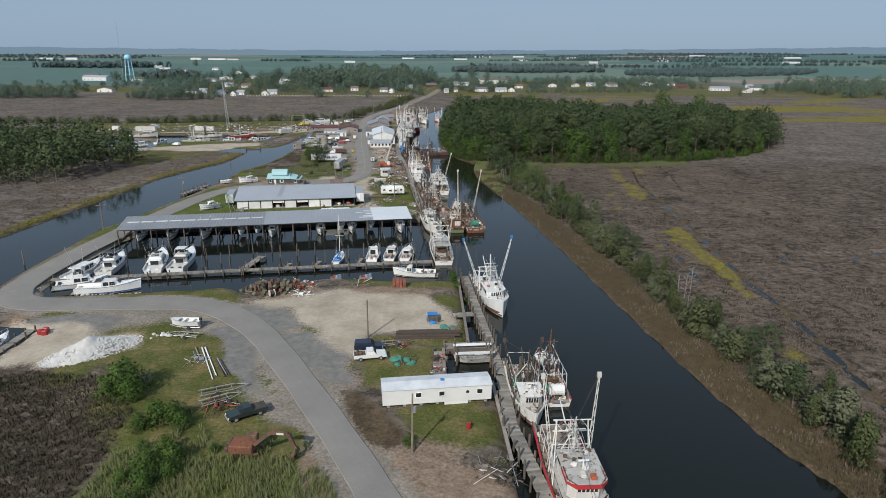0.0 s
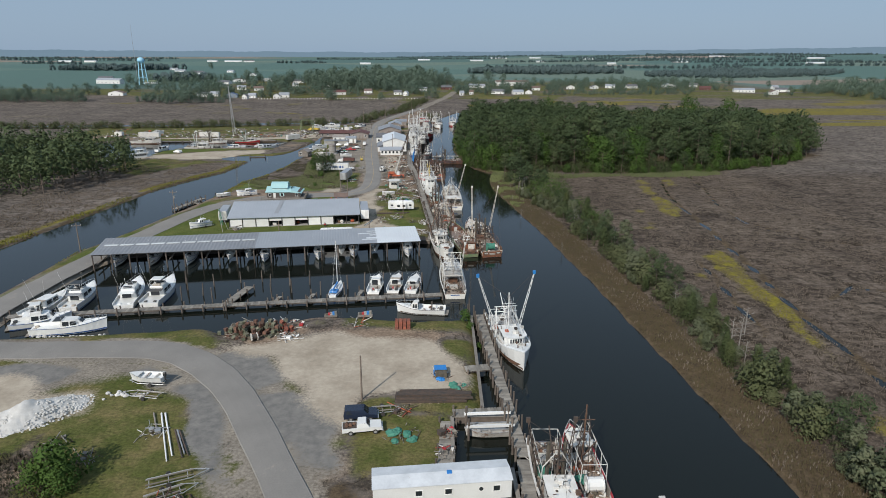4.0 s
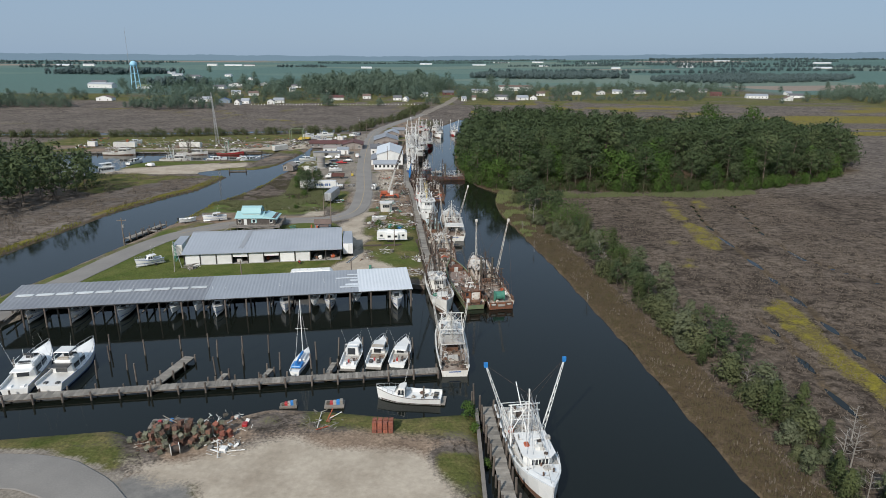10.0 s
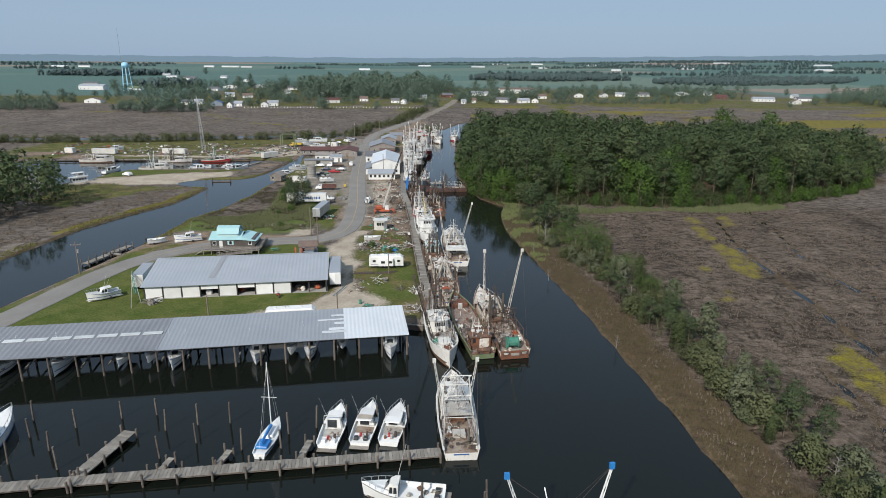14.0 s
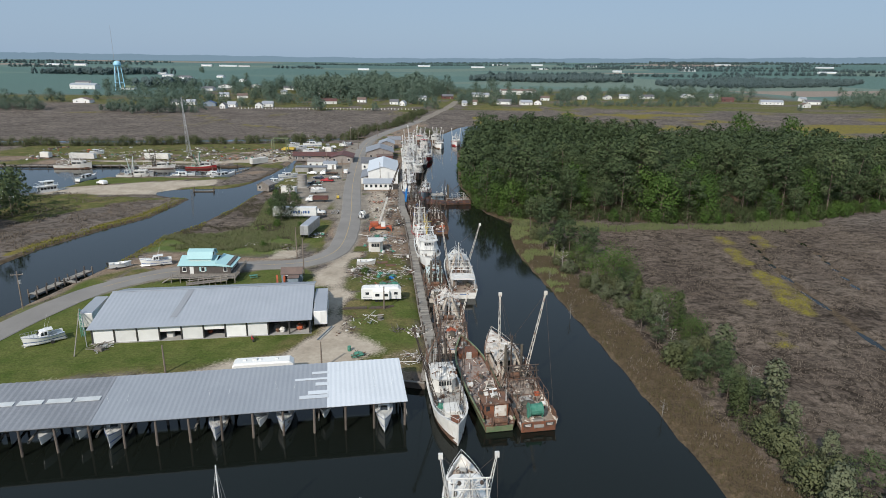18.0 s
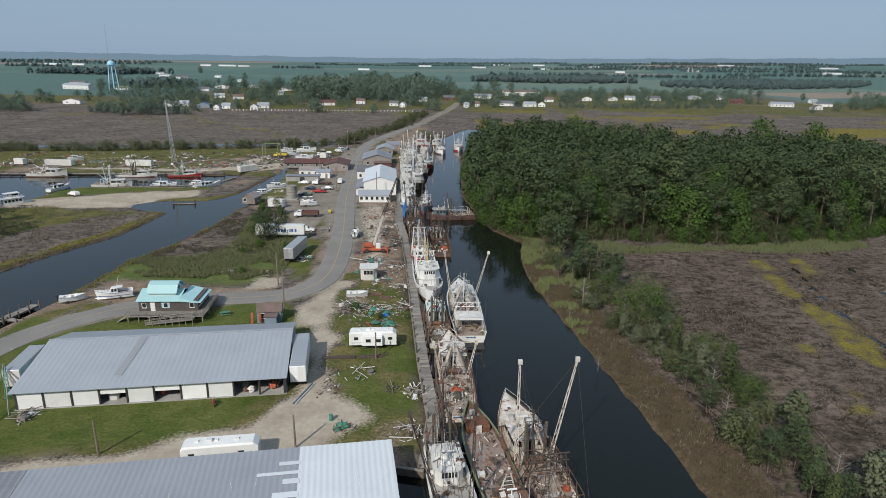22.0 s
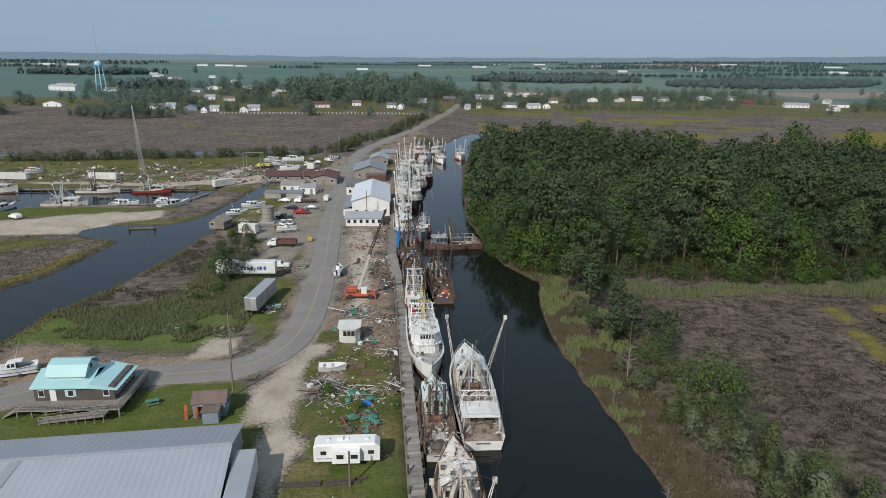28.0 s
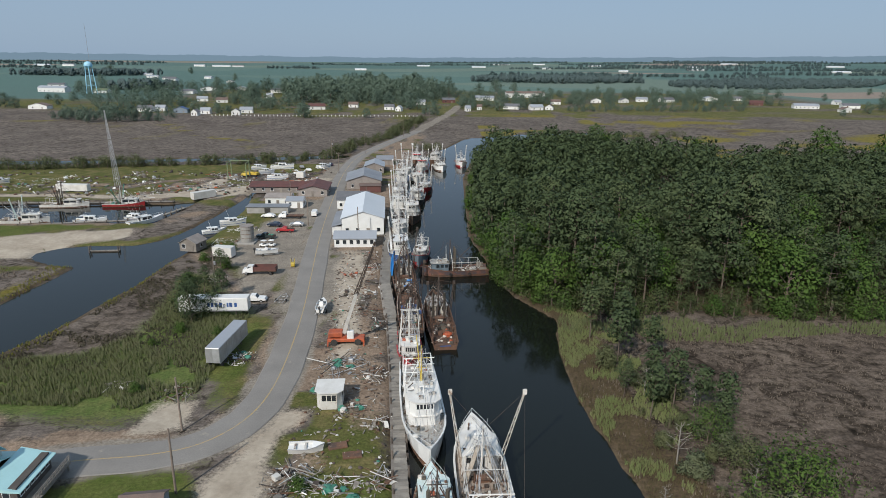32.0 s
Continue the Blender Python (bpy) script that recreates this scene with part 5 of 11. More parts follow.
def pilothouse(t, y0, y1, w, z0, h, wall="white", roofm="white", name="wheelhouse", front=5, side=3, over=0.25, rake=0.25, round_front=True):
    """Deckhouse with a faceted front, panes all round and an overhanging roof."""
    wh2 = w / 2
    base = [(-wh2, y0), (wh2, y0), (wh2, y1 - w * 0.22), (wh2 * 0.62, y1), (-wh2 * 0.62, y1), (-wh2, y1 - w * 0.22)]
    g = Geo().add([(x, y, z0) for x, y in base] + [(x, y + (rake if i in (3, 4) else rake * 0.4 if i in (2, 5) else 0), z0 + h) for i, (x, y) in enumerate(base)],
                  [(5, 4, 3, 2, 1, 0), (6, 7, 8, 9, 10, 11)] + [(i, (i + 1) % 6, 6 + (i + 1) % 6, 6 + i) for i in range(6)])
    body = part(name, g, M[wall], t)
    rf = Geo().prism([(x * (1 + over / wh2), y + (over if y > (y0 + y1) / 2 else -over) + (rake if y > (y0 + y1) / 2 else 0)) for x, y in base], z0 + h + 0.002, z0 + h + 0.12)
    part("roof", rf, M[roofm], body)
    zl, zh = z0 + h * 0.52, z0 + h * 0.86
    for i in range(front):
        f0, f1 = -0.58 + 1.16 * i / front + 0.03, -0.58 + 1.16 * (i + 1) / front - 0.03
        yy = y1 + rake * 0.52
        part("window", Geo().add([(f0 * wh2, yy + 0.015, zl), (f1 * wh2, yy + 0.015, zl), (f1 * wh2, y1 + rake * 0.86 + 0.015, zh), (f0 * wh2, y1 + rake * 0.86 + 0.015, zh),
                                  (f0 * wh2, yy - 0.06, zl), (f1 * wh2, yy - 0.06, zl), (f1 * wh2, y1 + rake * 0.86 - 0.06, zh), (f0 * wh2, y1 + rake * 0.86 - 0.06, zh)],
                                 [(0, 1, 2, 3), (7, 6, 5, 4), (0, 4, 5, 1), (1, 5, 6, 2), (2, 6, 7, 3), (3, 7, 4, 0)]), M["glass"], body)
    ln = y1 - w * 0.22 - y0
    for s in (-1, 1):
        for i in range(side):
            a, b = y0 + ln * i / side + 0.14, y0 + ln * (i + 1) / side - 0.14
            part("window", Geo().box(min(s * wh2 - 0.03, s * wh2 + 0.015), max(s * wh2 - 0.03, s * wh2 + 0.015), a, b, zl, zh), M["glass"], body)
    part("door", Geo().box(-0.35, 0.35, y0 - 0.02, y0 + 0.03, z0 + 0.1, z0 + h * 0.9), M["inside"], body)
    for x in (-wh2 * 0.7, wh2 * 0.6):
        part("window", Geo().box(x - 0.28, x + 0.28, y0 - 0.015, y0 + 0.03, zl, zh), M["glass"], body)
    return body


def trawler(label, stern, bow, B=6.0, hull="white", stripe=None, house="white", housetop="white", at=0.66, hl=5.0, hh=2.3, storeys=1, deckm="deck", booms=None, boomm="white",
            boom_len=11.0, boom_at=0.42, mast=9.0, mastm="white", gantry=None, gantrym="white", nets=(), free=1.5, rise=1.6, whale=False, seed=1, fender=True, canopy=None, reel=None, clutter=8, rails=True, ladder=True, tarp=None, name="trawler"):
    """A moored trawler; stern and bow are its waterline ends in plan."""
    q = random.Random(seed)
    sx, sy = stern
    d = Vector((bow[0] - sx, bow[1] - sy, 0))
    L = d.length
    t = thing(name, label, "fishing boat", pose((sx + bow[0]) / 2, (sy + bow[1]) / 2, 0, q.uniform(-0.6, 0.6), q.uniform(-1.2, 1.2), math.degrees(math.atan2(d.y, d.x)) - 90), "moored trawlers")
    R = hull_rings(L, B, free, rise)
    hb = part("hull", Geo().loft(R, closed=True), M["streaked" if hull == "white" else hull], t)
    for lo, hi, mm in (((0.06, 0.62 if stripe == "green" or "upright booms" in label else 0.34, stripe),) if stripe else ((0.06, 0.26, "rust" if hull != "black" else "dark"),)):
        for s in (-1, 1):
            part("boot_stripe", Geo().loft([[(s * (abs(r[1][0]) + (abs(r[0][0]) - abs(r[1][0])) * k + 0.012), r[1][1], r[1][2] + (r[0][2] - r[1][2]) * k) for k in (lo - 0.06, hi)] for r in R], caps=False), M[mm], hb)
    for s in (-1, 1):
        part("rail_cap", Geo().loft([[(s * (abs(r[0][0]) + 0.06), r[0][1], r[0][2] + z) for z in (0.0, 0.09)] + [(s * max(abs(r[0][0]) - 0.2, 0), r[0][1], r[0][2] + z) for z in (0.09, 0.0)] for r in R], closed=True), M[stripe or house], hb)
    dz = free - 0.5
    part("deck_planking", Geo().loft([[(-abs(r[8][0]) * 0.98, r[8][1], r[8][2] + 0.02), (abs(r[8][0]) * 0.98, r[8][1], r[8][2] + 0.02)] for r in R[:-1]], caps=False), M[deckm], hb)
    y0 = -L / 2 + L * at - hl / 2
    hz = half_beam(R, y0)[1] - 0.5
    hw = min(B * 0.66, B - 1.6)
    if storeys == 2:
        low = pilothouse(t, y0 - hl * 0.5, y0 + hl * 0.95, hw + 0.4, hz, 2.1, house, housetop, "deckhouse", 0, 3, 0.3, 0.1)
        hz += 2.2
    ph = pilothouse(t, y0, y0 + hl, hw, hz, hh, house, housetop, side=3 if sy < 350 else 2)
    top = hz + hh + 0.12
    if stripe == "red" and storeys == 2:
        part("roof_brow", Geo().loft([[(x * k, y + dy, top - 0.5 + zz) for k, dy, zz in ((1.0, 0.0, 0.5), (1.1, 0.12, 0.5), (1.16, 0.2, 0.08), (1.05, 0.06, 0.08))] for x, y in ((-hw / 2, y0 + hl * 0.5), (-hw / 2, y0 + hl - hw * 0.2 + 0.2), (-hw * 0.3, y0 + hl + 0.5), (hw * 0.3, y0 + hl + 0.5), (hw / 2, y0 + hl - hw * 0.2 + 0.2), (hw / 2, y0 + hl * 0.5))], closed=True), M["red"], ph, "red brow above the windows")
    if whale:
        pts = [r for r in R if r[0][1] > y0 + hl * 0.9]
        part("foredeck_cover", Geo().loft([[(-abs(r[0][0]) * 0.99, r[0][1], r[0][2] + 0.05), (-abs(r[0][0]) * 0.6, r[0][1], r[0][2] + 0.13), (0, r[0][1], r[0][2] + 0.16), (abs(r[0][0]) * 0.6, r[0][1], r[0][2] + 0.13), (abs(r[0][0]) * 0.99, r[0][1], r[0][2] + 0.05)] for r in pts], caps=False), M["streaked" if house == "white" else house], t, "rounded foredeck cover", True)
        for k in range(4):
            px, py = q.uniform(-B * 0.2, B * 0.2), y0 + hl + 0.6 + k * (L / 2 - y0 - hl - 2.4) / 4
            part("deck_hatch" if k == 1 else "bollard", Geo().cham(px - 0.4, px + 0.4, py - 0.4, py + 0.4, half_beam(R, py)[1] + 0.05, half_beam(R, py)[1] + 0.42, 0.05) if k == 1 else Geo().tube((px, py, half_beam(R, py)[1]), (px, py, half_beam(R, py)[1] + 0.6), 0.12), M[("rust", "greydeck", "dark", "rust")[k]], t)
    # roof fittings
    for i in range(3 if sy < 350 else 1):
        x, y = q.uniform(-hw * 0.35, hw * 0.35), q.uniform(y0 + 0.5, y0 + hl - 0.6)
        part("roof_box", Geo().cham(x - 0.3, x + 0.3, y - 0.4, y + 0.4, top, top + q.uniform(0.2, 0.5), 0.05), M[q.choice(["white", "greydeck", "orange" if i == 2 else "white"])], ph)
    part("radar", Geo().tube((0, y0 + hl * 0.6, top), (0, y0 + hl * 0.6, top + 1.0), 0.07).box(-0.6, 0.6, y0 + hl * 0.6 - 0.08, y0 + hl * 0.6 + 0.08, top + 1.0, top + 1.15), M["clean"], ph)
    for i in range(3 if sy < 350 else 1):
        x = q.uniform(-hw * 0.45, hw * 0.45)
        part("antenna", Geo().tube((x, y0 + 0.4, top), (x + q.uniform(-0.2, 0.2), y0 + 0.4, top + q.uniform(2, 4.5)), 0.025, 0.012, 4), M["clean"], ph)
    ym = y0 - 0.6
    if mast:
        # welded pipe frame over the work deck
        fr = Geo()
        fw, fh = B * 0.38, 2.6 + (seed % 3) * 0.5
        ya, yb2 = -L / 2 + 1.6 + (seed % 4) * 0.7, ym - 0.4
        if yb2 - ya < 2.5:
            ya, yb2 = ym - 3.0, ym - 0.4
        ny = max(2, int((yb2 - ya) / 2.2))
        for k in range(ny + 1):
            yy = ya + (yb2 - ya) * k / ny
            for sgn in (-1, 1):
                fr.tube((sgn * fw, yy, dz), (sgn * fw * 0.94, yy, dz + fh), 0.055, None, 5, False)
            if k % 2 == 0:
                fr.tube((-fw * 0.94, yy, dz + fh), (fw * 0.94, yy, dz + fh), 0.05, None, 5, False)
        for sgn in (-1, 1):
            for zz in (dz + fh, dz + fh * 0.5):
                fr.tube((sgn * fw * 0.95, ya, zz), (sgn * fw * 0.95, yb2, zz), 0.045, None, 5, False)
            fr.tube((sgn * fw * 0.94, yb2, dz + fh), (sgn * 0.3, ym, hz + mast * 0.7), 0.07, None, 5, False)
        part("pipe_frame", fr, M["rust" if hull in ("rust", "rustwhite", "dark") else ("white", "streaked", "rust")[seed % 3] if mastm == "dark" else gantrym], t)
        mt = part("mast", Geo().tube((0, ym, hz - 0.4), (0, ym, hz + mast), 0.16, 0.09, 8), M[mastm], t)
        for k, wd in ((0.75, 1.2), (0.55, 0.8))[:2 if sy < 350 else 1]:
            part("crosstree", Geo().tube((-wd, ym, hz + mast * k), (wd, ym, hz + mast * k), 0.06), M[mastm], mt)
        part("cargo_boom", Geo().tube((0, ym - 0.2, hz + 1.2), (0.2, ym - L * 0.3, hz + mast * 0.72), 0.1, 0.07, 6), M[mastm], mt)
        for k, (ex, ey) in enumerate(((0, L / 2 - 0.4), (0, -L / 2 + 0.5), (-B * 0.42, ym - 1.5), (B * 0.42, ym - 1.5))[:4 if sy < 350 else 2]):
            part("stay", Geo().tube((0, ym, hz + mast * 0.95), (ex, ey, half_beam(R, ey)[1]), 0.022, None, 4, False), M["dark"], mt)
    if booms:
        yb = -L / 2 + L * boom_at
        for s in (-1, 1):
            a = (s * B * 0.34, yb, dz + 0.4)
            lean = booms if not isinstance(booms, tuple) else booms[0 if s < 0 else 1]
            b = (s * (B * 0.34 + boom_len * math.sin(radians(lean))), yb - boom_len * 0.06, dz + boom_len * math.cos(radians(lean)))
            ob = part("outrigger", truss(Geo(), a, b, 0.3, 0.055), M[boomm], t)
            part("boom_head", Geo().box(b[0] - 0.25, b[0] + 0.25, b[1] - 0.15, b[1] + 0.15, b[2] - 0.3, b[2] + 0.35), M[tarp or boomm], ob)
            part("topping_stay", Geo().tube(b, (0, ym, hz + (mast or 6) * 0.9), 0.022, None, 4, False).tube(b, (s * B * 0.4, -L / 2 + 1.2, dz + 0.5), 0.018, None, 4, False), M["dark"], ob)
    if gantry:
        yg = -L / 2 + L * gantry[0]
        hg = gantry[1]
        w = B * 0.36
        gg = Geo()
        for s in (-1, 1):
            gg.tube((s * (w + 0.3), yg, dz), (s * w * 0.85, yg, dz + hg), 0.1, 0.09, 6)
            gg.tube((s * (w + 0.3), yg + 2.4, dz), (s * w * 0.85, yg + 0.1, dz + hg * 0.9), 0.08, 0.07, 6)
        for k in (0.55, 0.8, 1.0):
            gg.tube((-w * 1.05, yg, dz + hg * k), (w * 1.05, yg, dz + hg * k), 0.08)
        for i in range(4):
            x0 = -w + 2 * w * i / 4
            gg.tube((x0, yg, dz + hg * 0.8), (x0 + w / 2, yg, dz + hg), 0.045, None, 4)
        gn = part("gantry", gg, M[gantrym], t)
        if ladder:
            lg = Geo()
            for s in (-0.25, 0.25):
                lg.tube((s, yg + 0.2, dz), (s, yg + 0.1, dz + hg), 0.04)
            for k in range(int(hg / 0.4)):
                lg.tube((-0.25, yg + 0.18, dz + 0.3 + k * 0.4), (0.25, yg + 0.18, dz + 0.3 + k * 0.4), 0.025, None, 4)
            part("ladder", lg, M[gantrym], gn)
        for s in (-0.6, 0.6):
            part("block", Geo().blob((s * w, yg - 0.1, dz + hg - 0.5), 0.22, 1.2), M["dark"], gn)
    if boomm == "rustwhite" and booms:
        for s in (-1, 1):
            part("draped_net", Geo().loft([[(s * B * 0.3 * (1 - 0.25 * k) + 0.35 * math.cos(a), ym - 1.6 + 0.5 * k + 0.35 * math.sin(a), dz + 0.5 + k * 1.3) for a in (0, 1.26, 2.51, 3.77, 5.03)] for k in range(4)], closed=True), M["rope"], t, "pale net bundle hung between the booms")
    # winch and deck gear
    yw = y0 - 1.8
    part("winch", Geo().tube((-1.0, yw, dz + 0.65), (1.0, yw, dz + 0.65), 0.42, n=10).tube((-1.05, yw, dz + 0.65), (-0.95, yw, dz + 0.65), 0.62, n=12).tube((0.95, yw, dz + 0.65), (1.05, yw, dz + 0.65), 0.62, n=12).box(-1.2, 1.2, yw - 0.3, yw + 0.3, dz, dz + 0.3), M["rust"], t)
    hy = -L / 2 + L * 0.22
    part("fish_hatch", Geo().cham(-0.9, 0.9, hy - 0.8, hy + 0.8, dz + 0.02, dz + 0.5, 0.05), M["greydeck" if hull != "rust" else "rust"], t)
    for k in nets:
        x, y = q.uniform(-B * 0.25, B * 0.25), -L / 2 + q.uniform(1.0, L * 0.4)
        part("folded_net", Geo().blob((x, y, dz + 0.35), q.uniform(0.7, 1.2), 0.6, 0.35, seed=seed + len(k)), M[k], t)
    if reel:
        yr = -L / 2 + 1.8
        part("net_reel", Geo().tube((-0.9, yr, dz + 1.3), (0.9, yr, dz + 1.3), 0.85, n=12).tube((-1.0, yr, dz + 1.3), (-0.9, yr, dz + 1.3), 1.05, n=14).tube((0.9, yr, dz + 1.3), (1.0, yr, dz + 1.3), 1.05, n=14)
             .box(-1.15, -1.0, yr - 0.3, yr + 0.3, dz, dz + 1.4).box(1.0, 1.15, yr - 0.3, yr + 0.3, dz, dz + 1.4), M[reel], t, "drum wound with green netting" if reel == "greennet" else "")
    kinds = ["rust", "greydeck", "white", "dark", "net", "orange", "greywood"]
    for km in ("dark", "rust" if hull != "clean" else "greydeck", "white", "net"):
        bits = Geo()
        for i in range(clutter + (16 if km == "white" else 8)):
            y = -L / 2 + q.uniform(0.6, L * (0.9 if q.random() < 0.4 else 0.55))
            w2 = max(0.3, half_beam(R, y)[0] - 0.35)
            x = q.uniform(-w2, w2)
            z = half_beam(R, y)[1] - 0.5 if y < y0 else half_beam(R, y)[1] - 0.1
            if y0 < y < y0 + hl and abs(x) < hw / 2 + 0.2:
                z = top
            a, b = q.uniform(0, 6.28), q.uniform(0.3, 1.3)
            u = q.random()
            if u < 0.45:
                bits.tube((x, y, z + 0.1), (x + math.cos(a) * b, y + math.sin(a) * b, z + q.uniform(0.05, 0.7)), q.uniform(0.03, 0.08), None, 5)
            elif u < 0.75:
                s = q.uniform(0.12, 0.3)
                bits.cham(x - s, x + s, y - s, y + s, z, z + q.uniform(0.15, 0.5), 0.03)
            else:
                bits.blob((x, y, z + 0.12), q.uniform(0.15, 0.4), 0.6, 0.4, 6, 4, seed=seed * 31 + i)
        tagged(part("loose_gear", bits, M["rustwhite" if km == "white" and hull in ("rust", "dark", "rustwhite") else km], t), kind="stuff")
    lines = Geo()
    for i in range((34 if hull in ("dark", "rust") else 16) if mast else 3):
        hgt = hz + (mast or 3) * q.uniform(0.5, 1.0)
        y2 = q.uniform(-L / 2 + 0.5, L / 2 - 1.0)
        lines.tube((q.uniform(-0.9, 0.9), ym + q.uniform(-1.8, 1.8), hgt), (q.choice((-1, 1)) * half_beam(R, y2)[0] * q.uniform(0.3, 0.95), y2, half_beam(R, y2)[1]), 0.03, None, 4, False)
    if mast:
        tagged(part("rigging", lines, M["dark" if mastm in ("dark", "rust") else "steel"], t), kind="stuff")
    if "blue tarpaulin" in label:
        part("tarpaulin", Geo().loft([[(-B * 0.42 + 0.2 * math.sin(k * 2.1), -1.4 + k * 0.9, dz + 7.2 - 0.25 * k), (-B * 0.5 - 0.35 * math.cos(k * 1.7), -1.5 + k * 0.9, dz + 4.2), (-B * 0.56 + 0.2 * math.sin(k), -1.3 + k * 0.85, dz + 1.0), (-B * 0.5 + 0.2 * math.sin(k), -1.3 + k * 0.85, dz + 1.0), (-B * 0.44, -1.5 + k * 0.9, dz + 4.2), (-B * 0.38, -1.4 + k * 0.9, dz + 7.1 - 0.25 * k)] for k in range(5)], closed=True), M["bluetarp"], t, "torn blue tarpaulin hung from the rigging")
    if mastm == "dark":
        for s in (-1, 1):
            part("hung_net", Geo().loft([[(s * (B * 0.2 + 0.25 * math.cos(a)), ym - 1.2 + 0.25 * math.sin(a), z) for a in (0, 1.26, 2.51, 3.77, 5.03)] for z in (dz + 0.6, dz + 2.5, dz + 4.6, dz + 6.0)], closed=True), M["net"], t, "dark net bundle hung to dry")
    for i in range(max(3, clutter // 3) if sy < 350 else 1):
        y = -L / 2 + q.uniform(0.8, L * 0.5)
        w2 = half_beam(R, y)[0] - 0.5
        x = q.choice([-1, 1]) * q.uniform(0.3, max(0.4, w2))
        s = q.uniform(0.2, 0.5)
        if q.random() < 0.5:
            g = Geo().cham(x - s, x + s, y - s * 0.8, y + s * 0.8, dz + 0.02, dz + 0.02 + q.uniform(0.3, 0.8), 0.05)
        else:
            g = Geo().blob((x, y, dz + 0.25), s, 0.8, 0.35, seed=seed * 7 + i)
        part("deck_gear", g, M[q.choice(kinds)], t)
    for s in (-1, 1):
        x = s * (B / 2 - 0.5)
        part("trawl_door", Geo().box(x - 0.08, x + 0.08, -L / 2 + 0.8, -L / 2 + 2.6, dz + 0.1, dz + 1.2), M["rust" if hull in ("rust", "rustwhite") else "greywood"], t)
    if rails:
        g = Geo()
        pr = [r for r in R if r[0][1] > y0 + hl * 0.5]
        for s in (-1, 1):
            prev = None
            for r in pr:
                p0 = (s * max(abs(r[0][0]) - 0.1, 0), r[0][1], r[0][2] + 0.05)
                p1 = (p0[0], p0[1], p0[2] + 0.75)
                g.tube(p0, p1, 0.025, None, 4, False)
                if prev:
                    g.tube(prev, p1, 0.025, None, 4, False)
                prev = p1
        part("bow_rail", g, M["clean" if house == "white" else house], t)
    part("anchor_winch", Geo().cham(-0.4, 0.4, L / 2 - 2.6, L / 2 - 1.9, half_beam(R, L / 2 - 2.2)[1] - 0.5, half_beam(R, L / 2 - 2.2)[1] + 0.1, 0.06), M["greydeck"], t)
    if canopy:
        yc0, yc1 = -L / 2 + L * canopy[0], -L / 2 + L * canopy[1]
        part("canopy", Geo().loft([[(-B * 0.4, y, dz + 2.2), (-B * 0.2, y, dz + 2.5), (B * 0.2, y, dz + 2.5), (B * 0.4, y, dz + 2.2), (B * 0.4, y, dz + 2.1), (-B * 0.4, y, dz + 2.1)] for y in (yc0, (yc0 + yc1) / 2, yc1)], closed=True), M[canopy[2]], t, "work-deck shade roof")
        for s in (-1, 1):
            for y in (yc0 + 0.2, yc1 - 0.2):
                part("canopy_post", Geo().tube((s * B * 0.37, y, dz), (s * B * 0.37, y, dz + 2.15), 0.05), M["steel"], t)
    if fender:
        ty = Geo().add([(0.11 * math.sin(k * math.pi / 3), (0.3 + 0.11 * math.cos(k * math.pi / 3)) * math.cos(i * math.pi / 6), (0.3 + 0.11 * math.cos(k * math.pi / 3)) * math.sin(i * math.pi / 6)) for i in range(12) for k in range(6)],
                       [(i * 6 + k, i * 6 + (k + 1) % 6, (i + 1) % 12 * 6 + (k + 1) % 6, (i + 1) % 12 * 6 + k) for i in range(12) for k in range(6)])
        tm = ty.mesh("tyre_fender", M["tyre"])
        for s in (-1, 1):
            for k in (0.3, 0.58):
                yy = -L / 2 + L * k
                shared("tyre_fender", tm, t, pose(s * (half_beam(R, yy)[0] + 0.1), yy, free * 0.55))
    # name board left as plain bars
    part("name_bar", Geo().box(-1.0, 1.0, -L / 2 - 0.03, -L / 2 + 0.01, free * 0.5, free * 0.5 + 0.18), M["blue" if hull != "black" else "white"], hb)
    return t


trawler("white trawler with red stripe and red wheelhouse brow at the pier", (14.7, 77.4), (15.3, 53.2), 6.1, "white", "red", at=0.62, hl=5.6, storeys=2, deckm="deck", booms=(4, 7), boom_len=13.0, boom_at=0.42,
        mast=6.5, gantry=(0.42, 7.5), seed=3, nets=("net",), free=1.7, housetop="greydeck")
trawler("small white trawler with green deck gear at the pier", (12.4, 96.0), (12.9, 78.6), 4.8, "white", None, at=0.70, hl=3.4, mast=7.5, mastm="dark", booms=(6, 12), boomm="dark", boom_len=8, nets=("greennet", "net"), seed=4, free=1.2, rise=1.2)
trawler("small white workboat with round tank and red mast", (17.3, 84.2), (16.6, 98.0), 4.2, "white", "red", at=0.68, hl=3.0, mast=8.5, mastm="rust", nets=("greennet",), seed=5, free=1.1, rise=1.0, reel="clean")
trawler("freshly painted white trawler with tall lattice outriggers and blue tips", (9.9, 138.4), (12.7, 117.4), 5.7, "clean", None, house="clean", housetop="clean", at=0.62, hl=5.0, deckm="greydeck", booms=(15, 17), boom_len=12.0, boom_at=0.42,
        boomm="clean", mast=8.5, mastm="clean", gantry=(0.36, 5.0), gantrym="clean", whale=True, seed=6, tarp="bluetarp", free=1.6, rise=1.7, clutter=4)
trawler("white trawler with pipe gantry and ladder moored at the dock end", (1.8, 149.6), (0.7, 169.0), 5.6, "white", None, at=0.62, hl=5.0, booms=(8, 8), boom_len=8.5, boom_at=0.55, mast=7.0, gantry=(0.42, 7.0), deckm="deck", seed=7, free=1.5, rise=1.4, canopy=(0.3, 0.45, "greydeck"))
